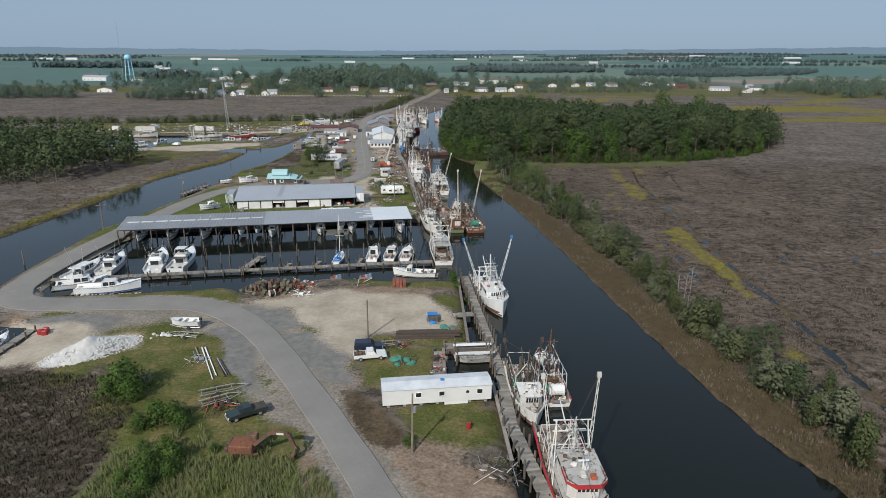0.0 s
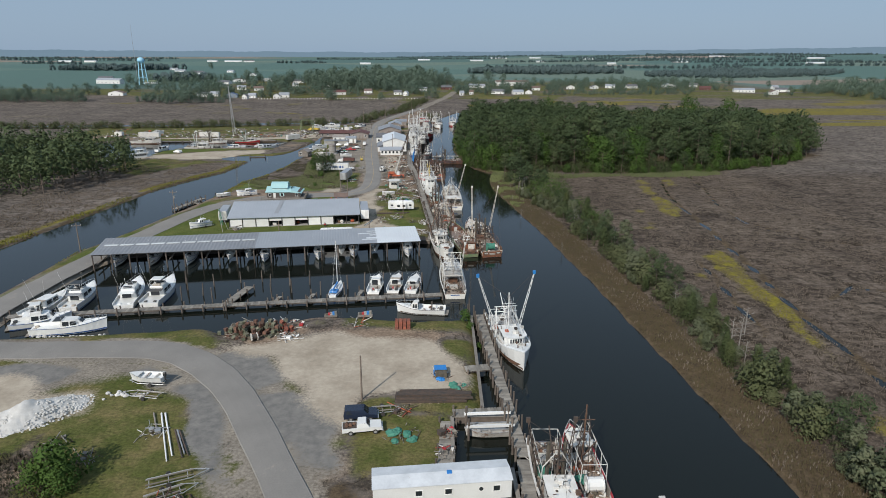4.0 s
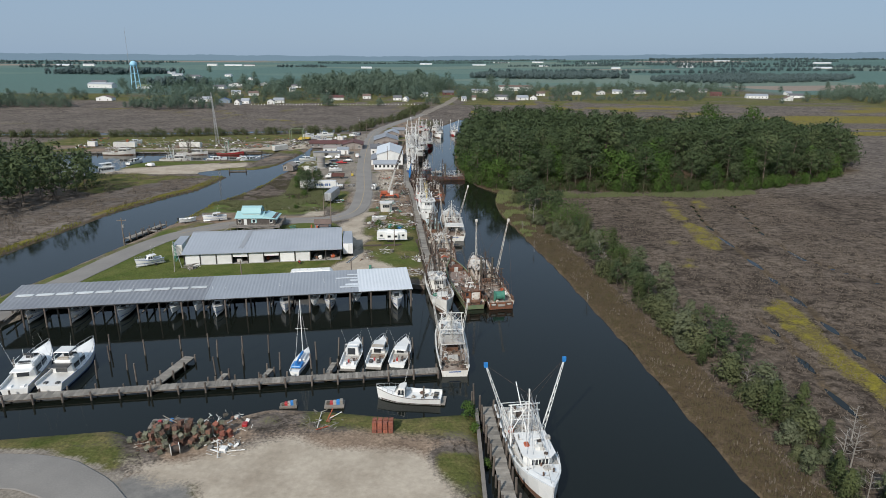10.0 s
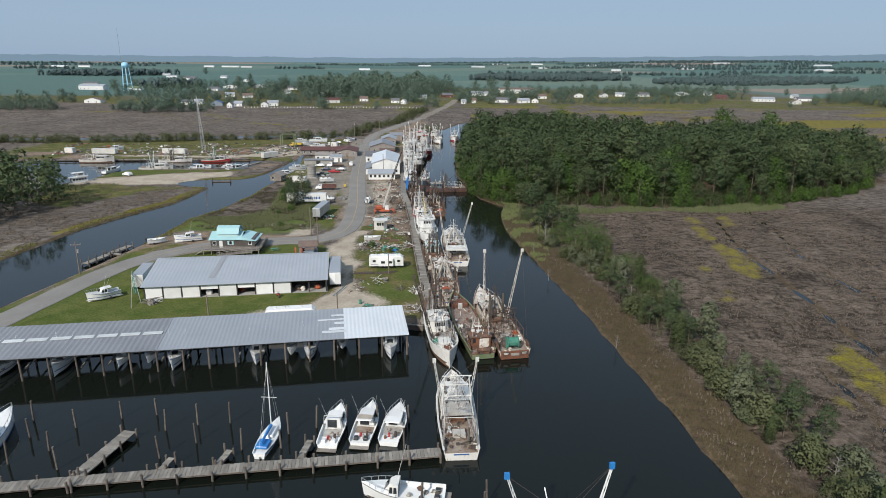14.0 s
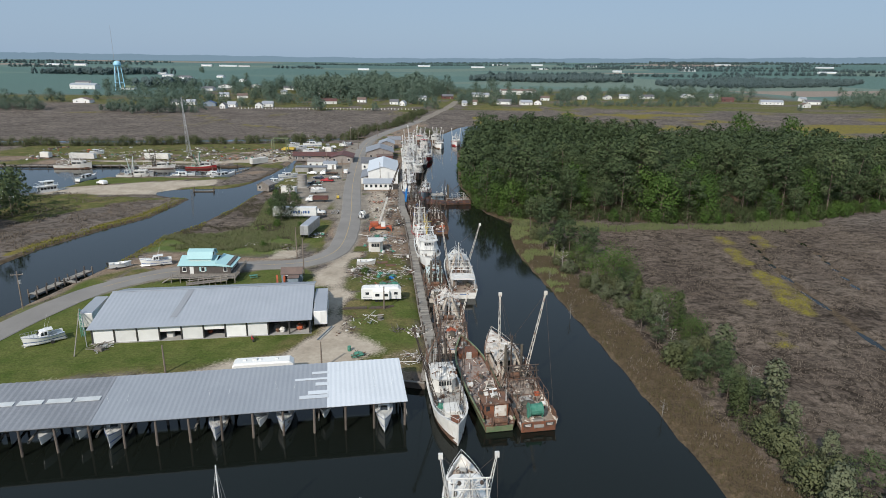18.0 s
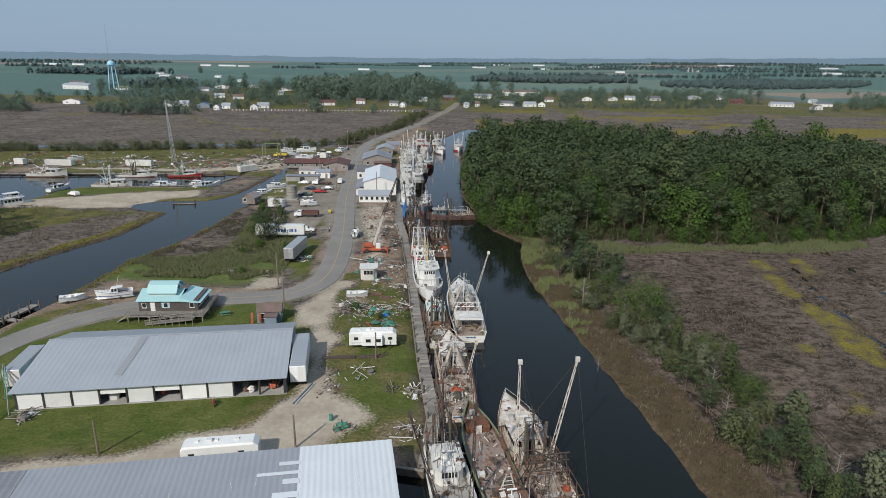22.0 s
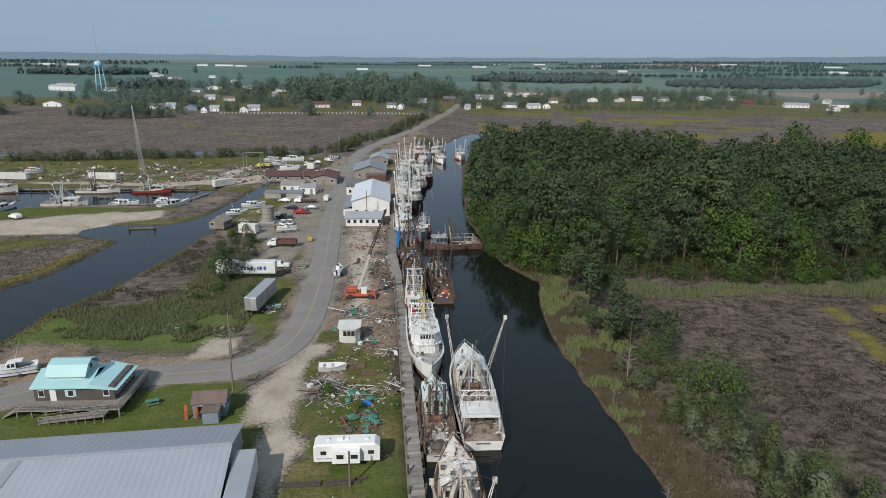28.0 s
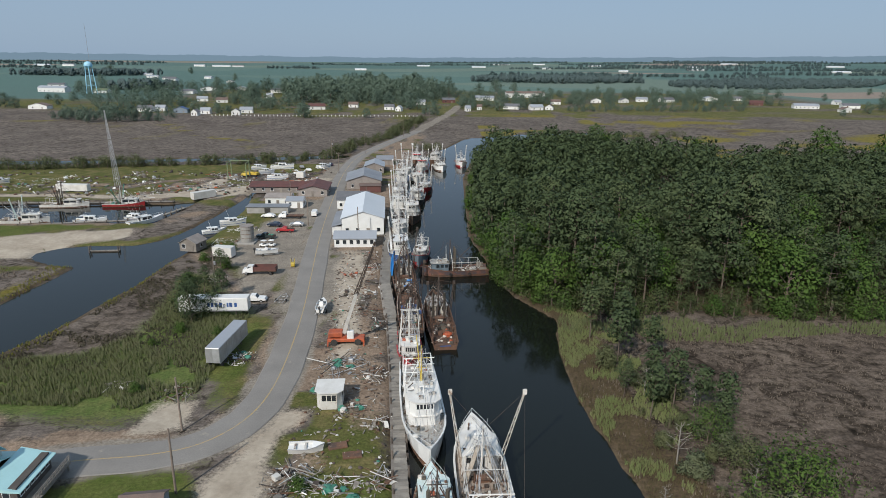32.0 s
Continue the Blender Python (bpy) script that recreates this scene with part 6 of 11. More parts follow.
dark_boomed = trawler("white trawler with dark booms at the boat shed end", (-2.6, 197.0), (0.4, 175.4), 5.3, "streaked", None, at=0.31, hl=5.0, hh=2.4, booms=(3, 14), boomm="dark", boom_len=13, boom_at=0.62, mast=11, mastm="dark", deckm="greydeck", nets=("dark", "net"), seed=8, free=1.6, rise=1.9)
derelict = trawler("rusted derelict trawler hull with green and orange stern", (6.4, 179.0), (1.6, 204.5), 5.4, "rust", "green", house="rustorange", housetop="rust", at=0.14, hl=3.6, hh=2.2, mast=0, deckm="wornsteel", nets=("net", "rust", "net"), seed=9, rails=False, clutter=10, free=1.6)
net_drummer = trawler("rust-streaked white trawler with green net drum and upright booms", (12.0, 179.2), (7.2, 206.5), 6.6, "rustwhite", "rust", house="rustwhite", housetop="rustwhite", at=0.66, hl=6.0, booms=(2, 9), boom_len=15, boom_at=0.5,
        boomm="rustwhite", mast=7, mastm="dark", gantry=(0.3, 5), gantrym="dark", deckm="deck", nets=("net", "dark"), reel="greennet", whale=True, seed=10, clutter=14, free=1.7)
part("fish_box", Geo().cham(-1.15, 1.15, 4.2, 6.8, 1.5, 2.9, 0.12), M["streaked"], dark_boomed, "white box with rust runs on the foredeck")
part("bow_plate", Geo().cham(-0.6, 0.6, 8.2, 9.8, 2.9, 3.25, 0.06), M["rustorange"], dark_boomed)
part("folded_net", Geo().blob((1.2, 3.2, 1.7), 0.7, 0.6, 0.35, seed=3), M["greennet"], dark_boomed)
# the derelict's stern plates, forecastle and ladder frame
part("transom_band", Geo().cham(-2.0, 2.0, -13.12, -12.9, 0.1, 0.95, 0.04), M["green"], derelict, "flaking green paint along the stern")
part("house_panel", Geo().box(-0.3, 1.5, -11.28, -11.1, 1.4, 3.1, 0.03), M["rustwhite"], derelict, "cream panel streaked with rust")
part("forecastle", Geo().cham(-1.7, 1.7, 6.8, 9.6, 1.6, 2.7, 0.1), M["rustorange"], derelict)
part("hatch_door", Geo().cham(-0.45, 0.45, 6.55, 6.85, 1.7, 2.9, 0.05), M["white"], derelict)
lf = Geo()
for s in (-1, 1):
    lf.tube((s * 1.5, -7.2, 1.1), (s * 0.25, -7.6, 5.6), 0.09, None, 6)
for k in range(7):
    w = 1.35 - 0.17 * k
    lf.tube((-w, -7.25 - 0.05 * k, 1.7 + 0.58 * k), (w, -7.25 - 0.05 * k, 1.7 + 0.58 * k), 0.05, None, 5)
part("ladder_frame", lf, M["rustwhite"], derelict, "tapering white ladder frame")
# rusty stern of the trawler with the net drum
part("transom_plate", Geo().cham(-2.55, 2.55, -14.02, -13.8, 0.12, 1.62, 0.05), M["rustorange"], net_drummer, "rust-red stern plating")
part("stern_ramp", Geo().loft([[(-0.75, y, z), (0.75, y, z), (0.75, y, z - 0.12), (-0.75, y, z - 0.12)] for y, z in ((-14.2, 0.9), (-13.7, 1.85), (-12.6, 1.5))], closed=True), M["greywood"], net_drummer)
for s in (-1, 1):
    nb = part("name_board", Geo().box(min(s * 1.0, s * 2.3), max(s * 1.0, s * 2.3), -14.07, -14.0, 0.95, 1.5), M["dark"], net_drummer)
    part("lettering_bar", Geo().box(min(s * 1.2, s * 2.1), max(s * 1.2, s * 2.1), -14.09, -14.06, 1.25, 1.37).box(min(s * 1.25, s * 2.0), max(s * 1.25, s * 2.0), -14.09, -14.06, 1.06, 1.15), M["white"], nb)
trawler("long white trawler weathered with rust along the quay", (0.3, 203.8), (-1.2, 229.5), 6.2, "rustwhite", "rust", house="rustwhite", housetop="rustwhite", at=0.68, hl=5.5, mast=6, mastm="rustwhite", booms=(12, 10), boomm="rustwhite", boom_len=7, deckm="litterdeck", gantrym="rust", nets=("net", "orange"), whale=True, seed=11, clutter=16, free=1.5)
trawler("old trawler with faded teal cabin roof and littered deck", (-2.8, 228.6), (-4.4, 247.0), 5.2, "rustwhite", "rust", house="tealpaint", housetop="tealpaint", at=0.68, hl=5.0, mast=7.5, mastm="dark", deckm="deck", nets=("net", "net"), seed=12, clutter=14, free=1.4, whale=True)
trawler("large white trawler with twin white outriggers raised", (3.0, 231.2), (1.2, 258.0), 6.8, "streaked", None, at=0.7, hl=5.0, booms=(9, 13), boom_len=12, boom_at=0.62, boomm="rustwhite", mast=7, gantry=(0.26, 4.0), deckm="deck", nets=("net", "rope", "rope"), seed=13, clutter=12, whale=True, free=1.8, rise=1.6, canopy=(0.1, 0.24, "white"))
trawler("white trawler with round wheelhouse and yellow A-mast", (-7.6, 277.0), (-4.6, 249.3), 6.4, "clean", None, house="clean", at=0.62, hl=5.5, storeys=2, mast=8, mastm="yellow", gantry=(0.3, 5.5), gantrym="clean", deckm="greydeck", nets=("net",), seed=14, free=1.7, rise=2.0)
trawler("small red and white trawler with ladder mast", (-9.8, 291.0), (-8.4, 276.5), 4.6, "red", "red", at=0.6, hl=3.2, mast=10, gantry=(0.5, 8), gantrym="white", seed=15, free=1.2, rise=1.1)
trawler("rust-brown trawler with dark rigging lying outside", (-2.4, 285.5), (-5.2, 309.5), 5.6, "rust", "rust", house="rustwhite", housetop="rustwhite", at=0.66, hl=4.5, mast=9, mastm="dark", booms=(4, 5), boomm="dark", boom_len=9, deckm="rust", nets=("net", "orange"), seed=16, clutter=18, free=1.4)
trawler("dark rusty trawler with tangled black rigging at the quay", (-8.8, 290.5), (-11.0, 312.0), 5.4, "dark", "rust", house="rustwhite", housetop="blue", at=0.3, hl=4.2, mast=10, mastm="dark", booms=(4, 4), boomm="dark", boom_len=12, deckm="rust", gantry=(0.55, 6.5), gantrym="dark", nets=("net", "greennet", "net"), seed=17, clutter=16)
trawler("dark trawler with a blue tarpaulin over its rail", (-11.4, 312.5), (-13.6, 334.0), 5.6, "dark", "rust", house="rustwhite", housetop="greydeck", at=0.64, hl=4.6, mast=11, mastm="dark", booms=(5, 5), boomm="dark", boom_len=13, deckm="rust", nets=("bluetarp", "bluetarp", "net"), seed=18, clutter=14)
trawler("blue and white trawler with broad white cabin roof", (-16.4, 356.0), (-13.8, 333.5), 6.2, "blue", None, at=0.66, hl=6.0, storeys=2, mast=7, deckm="greydeck", booms=(4, 4), boom_len=9, nets=("net",), seed=19, free=1.8, housetop="clean")
trawler("grey-white pilot boat with red lower hull", (-8.6, 349.0), (-9.4, 334.5), 4.6, "steelblue", "red", at=0.6, hl=4.2, mast=6, deckm="greydeck", nets=("greennet",), seed=20, house="white")
# blue-grey work barge lying across the channel
trawler("long blue-grey and rust workboat lying across the channel", (8.4, 330.4), (-8.5, 328.2), 5.4, "navysteel", "rust", house="steelblue", housetop="greydeck", at=0.72, hl=4.0, mast=8, mastm="dark", deckm="rust", nets=(), seed=21, free=1.5, rise=0.8, rails=False, clutter=6)
FAR = [((-18.0, 384.0), (-16.2, 361.5), "white", None, 20), ((-19.6, 410.0), (-18.0, 388.0), "white", None, 30), ((-21.0, 436.0), (-19.6, 414.0), "clean", None, 31), ((-21.6, 462.0), (-20.8, 440.0), "white", "blue", 32), ((-20.0, 486.0), (-20.6, 466.0), "white", None, 33),
       ((-12.6, 424.0), (-13.6, 402.5), "black", None, 34), ((-10.2, 448.0), (-11.0, 427.0), "red", "black", 35), ((-14.2, 400.0), (-13.0, 378.0), "dark", "rust", 36), ((-15.4, 470.0), (-14.6, 450.0), "white", None, 37),
       ((-13.0, 498.0), (-13.6, 478.0), "white", "red", 38), ((-6.0, 496.0), (-3.2, 482.0), "clean", None, 39), ((-4.0, 518.0), (-9.0, 502.0), "rust", "rust", 40), ((5.8, 512.0), (6.6, 496.0), "clean", "red", 41), ((-16.5, 518.0), (-17.5, 500.0), "rust", "red", 42)]
for i, (a, b, h, st, sd) in enumerate(FAR):
    along = i < 5
    trawler({"white": "white trawler with tall pipe rigging along the far quay", "clean": "bright white trawler moored along the far quay", "black": "black-hulled trawler with white wheelhouse", "red": "bright red-hulled trawler with white wheelhouse",
             "dark": "dark trawler hung with drying green nets", "rust": "rust-red trawler at the end of the quay"}[h], a, b, 6.0, h, st, at=0.66, hl=5.0, storeys=2 if i % 2 else 1, mast=9 if along else 7, booms=(3, 4) if along or h == "dark" else (5, 6), boom_len=13 if along else 9,
            boomm="clean" if along else ("dark" if h == "dark" else "white"), gantry=(0.34, 9.0) if along else ((0.34, 5.0) if i % 2 else None), gantrym=("clean", "steel", "white")[i % 3] if along else "white", deckm="greydeck", nets=("greennet", "greennet") if h == "dark" else ("net",), seed=sd, clutter=6, fender=False)


# ---- pleasure boats and skiffs ----
def cruiser(label, stern, bow, B=3.8, fly=True, seed=1, z=0.0, name="cabin_cruiser", trim="blue", cabin="clean", stripe_m=None, open_aft=True, house=(0.34, 0.68), tower=False):
    q = random.Random(seed)
    d = Vector((bow[0] - stern[0], bow[1] - stern[1], 0))
    L = d.length
    t = thing(name, label, "boat", pose((stern[0] + bow[0]) / 2, (stern[1] + bow[1]) / 2, z, q.uniform(-0.5, 0.5), q.uniform(-0.8, 0.8), math.degrees(math.atan2(d.y, d.x)) - 90), "marina boats")
    fr = 0.1 * L + 0.2
    R = hull_rings(L, B, fr, fr * 0.55, 0.9, 0.5, min(0.5, fr * 0.5), 13, 0.2)
    hb = part("hull", Geo().loft(R, closed=True), M["clean"], t)
    for s in (-1, 1):
        part("waterline_stripe", Geo().loft([[(s * (abs(r[1][0]) + (abs(r[0][0]) - abs(r[1][0])) * k + 0.01), r[1][1], r[1][2] + (r[0][2] - r[1][2]) * k) for k in (0.0, 0.14)] for r in R], caps=False), M[stripe_m or trim], hb)
    pf = [r for r in R if r[0][1] > -L / 2 + L * house[0]]
    part("foredeck", Geo().loft([[(-abs(r[0][0]) * 0.97, r[0][1], r[0][2] + 0.01), (0, r[0][1], r[0][2] + 0.16), (abs(r[0][0]) * 0.97, r[0][1], r[0][2] + 0.01)] for r in pf], caps=False), M["clean"], hb)
    y0, y1 = -L / 2 + L * house[0], -L / 2 + L * house[1]
    w = B * 0.72
    hh = 1.15 if L < 9 else 1.5
    cz = fr * 0.75
    g = Geo().add([(-w / 2, y0, cz), (w / 2, y0, cz), (w / 2, y1, cz), (w * 0.3, y1 + L * 0.1, cz), (-w * 0.3, y1 + L * 0.1, cz), (-w / 2, y1, cz),
                   (-w * 0.44, y0, cz + hh), (w * 0.44, y0, cz + hh), (w * 0.42, y1 - L * 0.06, cz + hh), (w * 0.26, y1 - L * 0.02, cz + hh), (-w * 0.26, y1 - L * 0.02, cz + hh), (-w * 0.42, y1 - L * 0.06, cz + hh)],
                  [(5, 4, 3, 2, 1, 0), (6, 7, 8, 9, 10, 11)] + [(i, (i + 1) % 6, 6 + (i + 1) % 6, 6 + i) for i in range(6)])
    cb = part("cabin", g, M[cabin], t)
    for s in (-1, 1):
        for k in range(2):
            a, b = y0 + (y1 - y0) * (0.1 + 0.42 * k), y0 + (y1 - y0) * (0.46 + 0.42 * k)
            x0, x1 = s * (w * 0.5 - 0.028 + 0.0), s * (w * 0.47)
            part("side_window", Geo().add([(x0 + s * 0.012, a, cz + hh * 0.32), (x0 + s * 0.012, b, cz + hh * 0.32), (x1 + s * 0.012, b - 0.06, cz + hh * 0.88), (x1 + s * 0.012, a + 0.06, cz + hh * 0.88)], [(0, 1, 2, 3)]), M["glass"], cb)
    part("windscreen", Geo().add([(-w * 0.27, y1 + L * 0.055 + 0.03, cz + hh * 0.42), (w * 0.27, y1 + L * 0.055 + 0.03, cz + hh * 0.42), (w * 0.25, y1 - 0.0 + 0.04, cz + hh * 0.9), (-w * 0.25, y1 + 0.04, cz + hh * 0.9)], [(0, 1, 2, 3)]), M["glass"], cb)
    part("cockpit_floor", Geo().box(-B * 0.38, B * 0.38, -L / 2 + 0.3, y0, fr * 0.52, fr * 0.58), M["deck" if seed % 2 else "greydeck"], hb)
    part("cabin_door", Geo().box(-w * 0.34, w * 0.2, y0 - 0.03, y0 + 0.02, cz + 0.08, cz + hh * 0.86), M["glass"], cb)
    if L > 9:
        part("swim_platform", Geo().box(-B * 0.4, B * 0.4, -L / 2 - 0.7, -L / 2 + 0.02, 0.18, 0.28), M["greywood"], hb)
        for s in (-1, 1):
            part("cockpit_seat", Geo().cham(s * B * 0.2 - 0.3, s * B * 0.2 + 0.3, -L / 2 + 0.5, -L / 2 + 1.2, fr * 0.57, fr * 0.57 + 0.5, 0.06), M[("black", "rope", "clean")[seed % 3]], hb)
        part("foredeck_hatch", Geo().cham(-0.35, 0.35, y1 + L * 0.13, y1 + L * 0.13 + 0.7, fr + 0.2, fr + 0.42, 0.04), M["glass"], hb)
        if not tower:
            part("aft_awning", Geo().cham(-w * 0.46, w * 0.46, y0 - L * 0.1, y0 + 0.3, cz + hh + 0.0, cz + hh + 0.09, 0.05), M[("roofold", "rope", "clean", "black")[seed % 4]], cb, "canvas awning over the cockpit")
    if fly:
        fz = cz + hh
        fb = part("flybridge", Geo().cham(-w * 0.4, w * 0.4, y0 + 0.2, y1 - L * 0.12, fz, fz + 0.6, 0.12), M["clean"], cb)
        part("bridge_screen", Geo().add([(-w * 0.38, y1 - L * 0.12 + 0.02, fz + 0.45), (w * 0.38, y1 - L * 0.12 + 0.02, fz + 0.45), (w * 0.34, y1 - L * 0.15, fz + 1.1), (-w * 0.34, y1 - L * 0.15, fz + 1.1)], [(0, 1, 2, 3)]), M["glass"], fb)
        part("bridge_rail", Geo().line([(-w * 0.42, y1 - L * 0.2, fz + 1.1), (-w * 0.42, y0 - 0.3, fz + 1.1), (w * 0.42, y0 - 0.3, fz + 1.1), (w * 0.42, y1 - L * 0.2, fz + 1.1)], 0.035, 4), M["clean"], fb)
        part("helm_console", Geo().cham(-0.5, 0.5, y1 - L * 0.2, y1 - L * 0.15, fz + 0.5, fz + 1.05, 0.05), M["black"], fb)
        part("bridge_seat", Geo().box(-w * 0.25, w * 0.25, y0 + 0.4, y0 + 0.9, fz + 0.6, fz + 0.95), M["rope" if seed % 2 else "black"], fb)
        if seed != 2:
            part("hardtop", Geo().cham(-w * 0.36, w * 0.36, y0 + 0.3, y1 - L * 0.13, fz + 1.9, fz + 2.0, 0.08), M["black" if seed == 4 else "clean"], fb)
        for sx2 in (-1, 1):
            for yy in (y0 + 0.3, y1 - L * 0.14):
                part("hardtop_post", Geo().tube((sx2 * w * 0.36, yy, fz + 0.5), (sx2 * w * 0.36, yy, fz + 1.92), 0.035), M["clean"], fb)
    elif not tower:
        part("canopy_top", Geo().cham(-w * 0.46, w * 0.46, y0 - L * 0.14, y0 + 0.4, cz + hh, cz + hh + 0.08, 0.05), M[cabin], cb)
    rg = Geo()
    prev = {}
    for r in pf[1:]:
        for s in (-1, 1):
            p0 = (s * abs(r[0][0]) * 0.94, r[0][1], r[0][2])
            p1 = (p0[0], p0[1], p0[2] + 0.6)
            rg.tube(p0, p1, 0.03, None, 4, False)
            if s in prev:
                rg.tube(prev[s], p1, 0.03, None, 4, False)
            prev[s] = p1
    part("bow_rail", rg, M["steel"], hb)
    for s in (-1, 1):
        part("rod_antenna", Geo().tube((s * w * 0.4, y0 + 0.3, cz + hh), (s * w * 0.75, y0 - 0.6, cz + hh + L * 0.4), 0.022, 0.01, 4), M["clean"], cb)
    part("rub_rail", Geo().line([(-abs(r[0][0]) - 0.02, r[0][1], r[0][2] - 0.05) for r in R], 0.035, 4).line([(abs(r[0][0]) + 0.02, r[0][1], r[0][2] - 0.05) for r in R], 0.035, 4), M[trim], hb)
    return t


def boat_trailer(m, L=6.5, label="galvanised boat trailer", name="boat_trailer"):
    t = thing(name, label, "trailer", m)
    for s in (-1, 1):
        part("frame_rail", Geo().line([(s * 0.9, -L / 2, 0.45), (s * 0.9, L * 0.2, 0.45), (0, L / 2, 0.45)], 0.06), M["steel"], t)
        part("wheel", Geo().tube((s * 1.05, -L * 0.15, 0.32), (s * 1.25, -L * 0.15, 0.32), 0.32, n=12), M["tyre"], t)
        part("bunk", Geo().box(s * 0.5 - 0.05, s * 0.5 + 0.05, -L / 2, L * 0.25, 0.52, 0.64), M["greywood"], t)
    for y in (-L * 0.45, -L * 0.15, L * 0.15):
        part("crossbar", Geo().tube((-0.9, y, 0.45), (0.9, y, 0.45), 0.05), M["steel"], t)
    part("jack", Geo().tube((0, L / 2 - 0.4, 0), (0, L / 2 - 0.4, 0.8), 0.04), M["steel"], t)
    return t


def skiff(label, m, L=6.0, B=2.2, console=True, motor=True, hull="clean", seed=0, cover=None, name="skiff"):
    """Small open boat lying on land, a trailer or the water."""
    t = thing(name, label, "boat", m, "small boats")
    R = hull_rings(L, B, 0.6, 0.28, 0.88, 0.5, 0.36, 11, 0.22)
    hb = part("hull", Geo().loft([[(x, y, max(z, -0.35)) for x, y, z in r] for r in R], closed=True), M[hull], t)
    part("rub_rail", Geo().line([(-abs(r[0][0]), r[0][1], r[0][2]) for r in R], 0.04, 4).line([(abs(r[0][0]), r[0][1], r[0][2]) for r in R], 0.04, 4), M["steel"], hb)
    part("bow_deck", Geo().loft([[(-abs(r[0][0]) * 0.95, r[0][1], r[0][2] + 0.01), (abs(r[0][0]) * 0.95, r[0][1], r[0][2] + 0.01)] for r in R[7:]], caps=False), M[hull], hb)
    for y in (-L * 0.3, 0.0):
        part("thwart", Geo().box(-B * 0.42, B * 0.42, y - 0.14, y + 0.14, 0.42, 0.5), M["greydeck"], hb)
    if console:
        c = part("console", Geo().cham(-0.4, 0.4, -0.5, 0.3, 0.33, 1.15, 0.06), M["clean"], t)
        part("windscreen", Geo().box(-0.36, 0.36, 0.2, 0.24, 1.15, 1.5), M["glass"], c)
    if motor:
        o = part("outboard_motor", Geo().cham(-0.2, 0.2, -L / 2 - 0.55, -L / 2 - 0.05, 0.6, 1.15, 0.08), M["black"], t)
        part("motor_leg", Geo().box(-0.07, 0.07, -L / 2 - 0.4, -L / 2 - 0.2, -0.2, 0.6), M["black"], o)
    if cover:
        part("cover", Geo().blob((0, -L * 0.1, 0.6), B * 0.42, 0.5, 0.2, seed=seed), M[cover], t)
    return t


cruiser("large white motor yacht with open flybridge at the marina dock", (-66.6, 142.2), (-69.6, 156.2), 4.6, True, 2, house=(0.28, 0.66))
cruiser("white sport cruiser with cream hardtop at the marina dock", (-61.8, 143.2), (-62.6, 157.6), 4.6, True, 3, house=(0.3, 0.62))
cruiser("white sport cruiser with dark windows at the marina", (-77.4, 141.0), (-78.6, 153.8), 4.4, True, 4, house=(0.3, 0.66))
cruiser("white cabin cruiser moored stern to the bank", (-83.6, 137.2), (-82.0, 149.0), 4.0, False, 5)
cruiser("white cabin cruiser beside the rocky bank", (-84.0, 133.2), (-74.6, 137.4), 3.8, True, 6)
cruiser("long low white boat with cabin along the south bank", (-78.2, 130.6), (-65.6, 133.6), 3.6, False, 7, cabin="clean", house=(0.42, 0.66))
for i, (x, y, L, lab) in enumerate(((-16.3, 151.6, 9.0, "white charter boat with fishing frame at the dock"), (-12.0, 152.2, 9.2, "white lobster-style workboat with small cabin at the dock"), (-8.1, 152.6, 8.6, "white open-back workboat with red gear at the dock"))):
    b = cruiser(lab, (x, y), (x + 0.5 + 0.3 * i, y + L), 3.3, False, 20 + i, name="work_boat", trim="dark", house=(0.45, 0.72), tower=(i == 0))
    for k in range(4):
        part("deck_gear", Geo().cham(-0.8 + k * 0.45, -0.5 + k * 0.45, -3.6 + 0.5 * (k % 2), -3.2 + 0.5 * (k % 2), 0.6, 1.0 + 0.15 * k, 0.04), M[("rust", "red", "greydeck", "dark")[k]], b)
    if i == 0:
        part("radar_arch", Geo().line([(-1.3, -1.2, 1.0), (-1.1, -1.2, 3.2), (1.1, -1.2, 3.2), (1.3, -1.2, 1.0)], 0.06), M["steel"], b)
wb = cruiser("weathered white work boat with small wheelhouse by the bank", (-0.4, 141.6), (-10.2, 142.6), 3.2, False, 30, name="work_boat", trim="dark", cabin="white", house=(0.56, 0.68), tower=True)
for k in range(7):
    part("deck_gear", Geo().blob((rnd.uniform(-0.9, 0.9), rnd.uniform(-4.2, 0.2), 0.85), 0.35, 0.7, 0.4, seed=k), M[("greywood", "net", "rust", "white", "greywood", "greydeck", "net")[k]], wb)
for i, (x, y, dy) in enumerate(((-82.0, 169.4, 1), (-73.8, 170.0, 1), (-64.8, 171.0, 1), (-55.3, 172.6, 1), (-51.0, 174, 1), (-46.4, 173.6, 1), (-32.9, 175.6, 1), (-27.7, 177.5, 1), (-24.0, 177.4, 1), (-19.1, 180.0, 1), (-9.9, 178.2, 1))):
    L = (6.5, 7.5, 7.6, 6.2, 6.0, 6.8, 6.6, 6.0, 7.2, 6.0, 8.0)[i]
    if i in (3, 4, 7, 9):
        skiff("small white centre-console boat hung on a lift under the roof", pose(x, y + L / 2, 1.55, 0, 0, 188), L, 2.3, seed=i)
    else:
        cruiser("white cabin boat on its lift under the shed roof", (x - 1.0, y + L), (x + 0.0, y), 2.7, False, 40 + i, z=0.85, house=(0.36, 0.62))

cruiser("white cabin boat beside the creek slip dock", (-78.2, 99.0), (-77.8, 107.5), 2.9, False, 70)
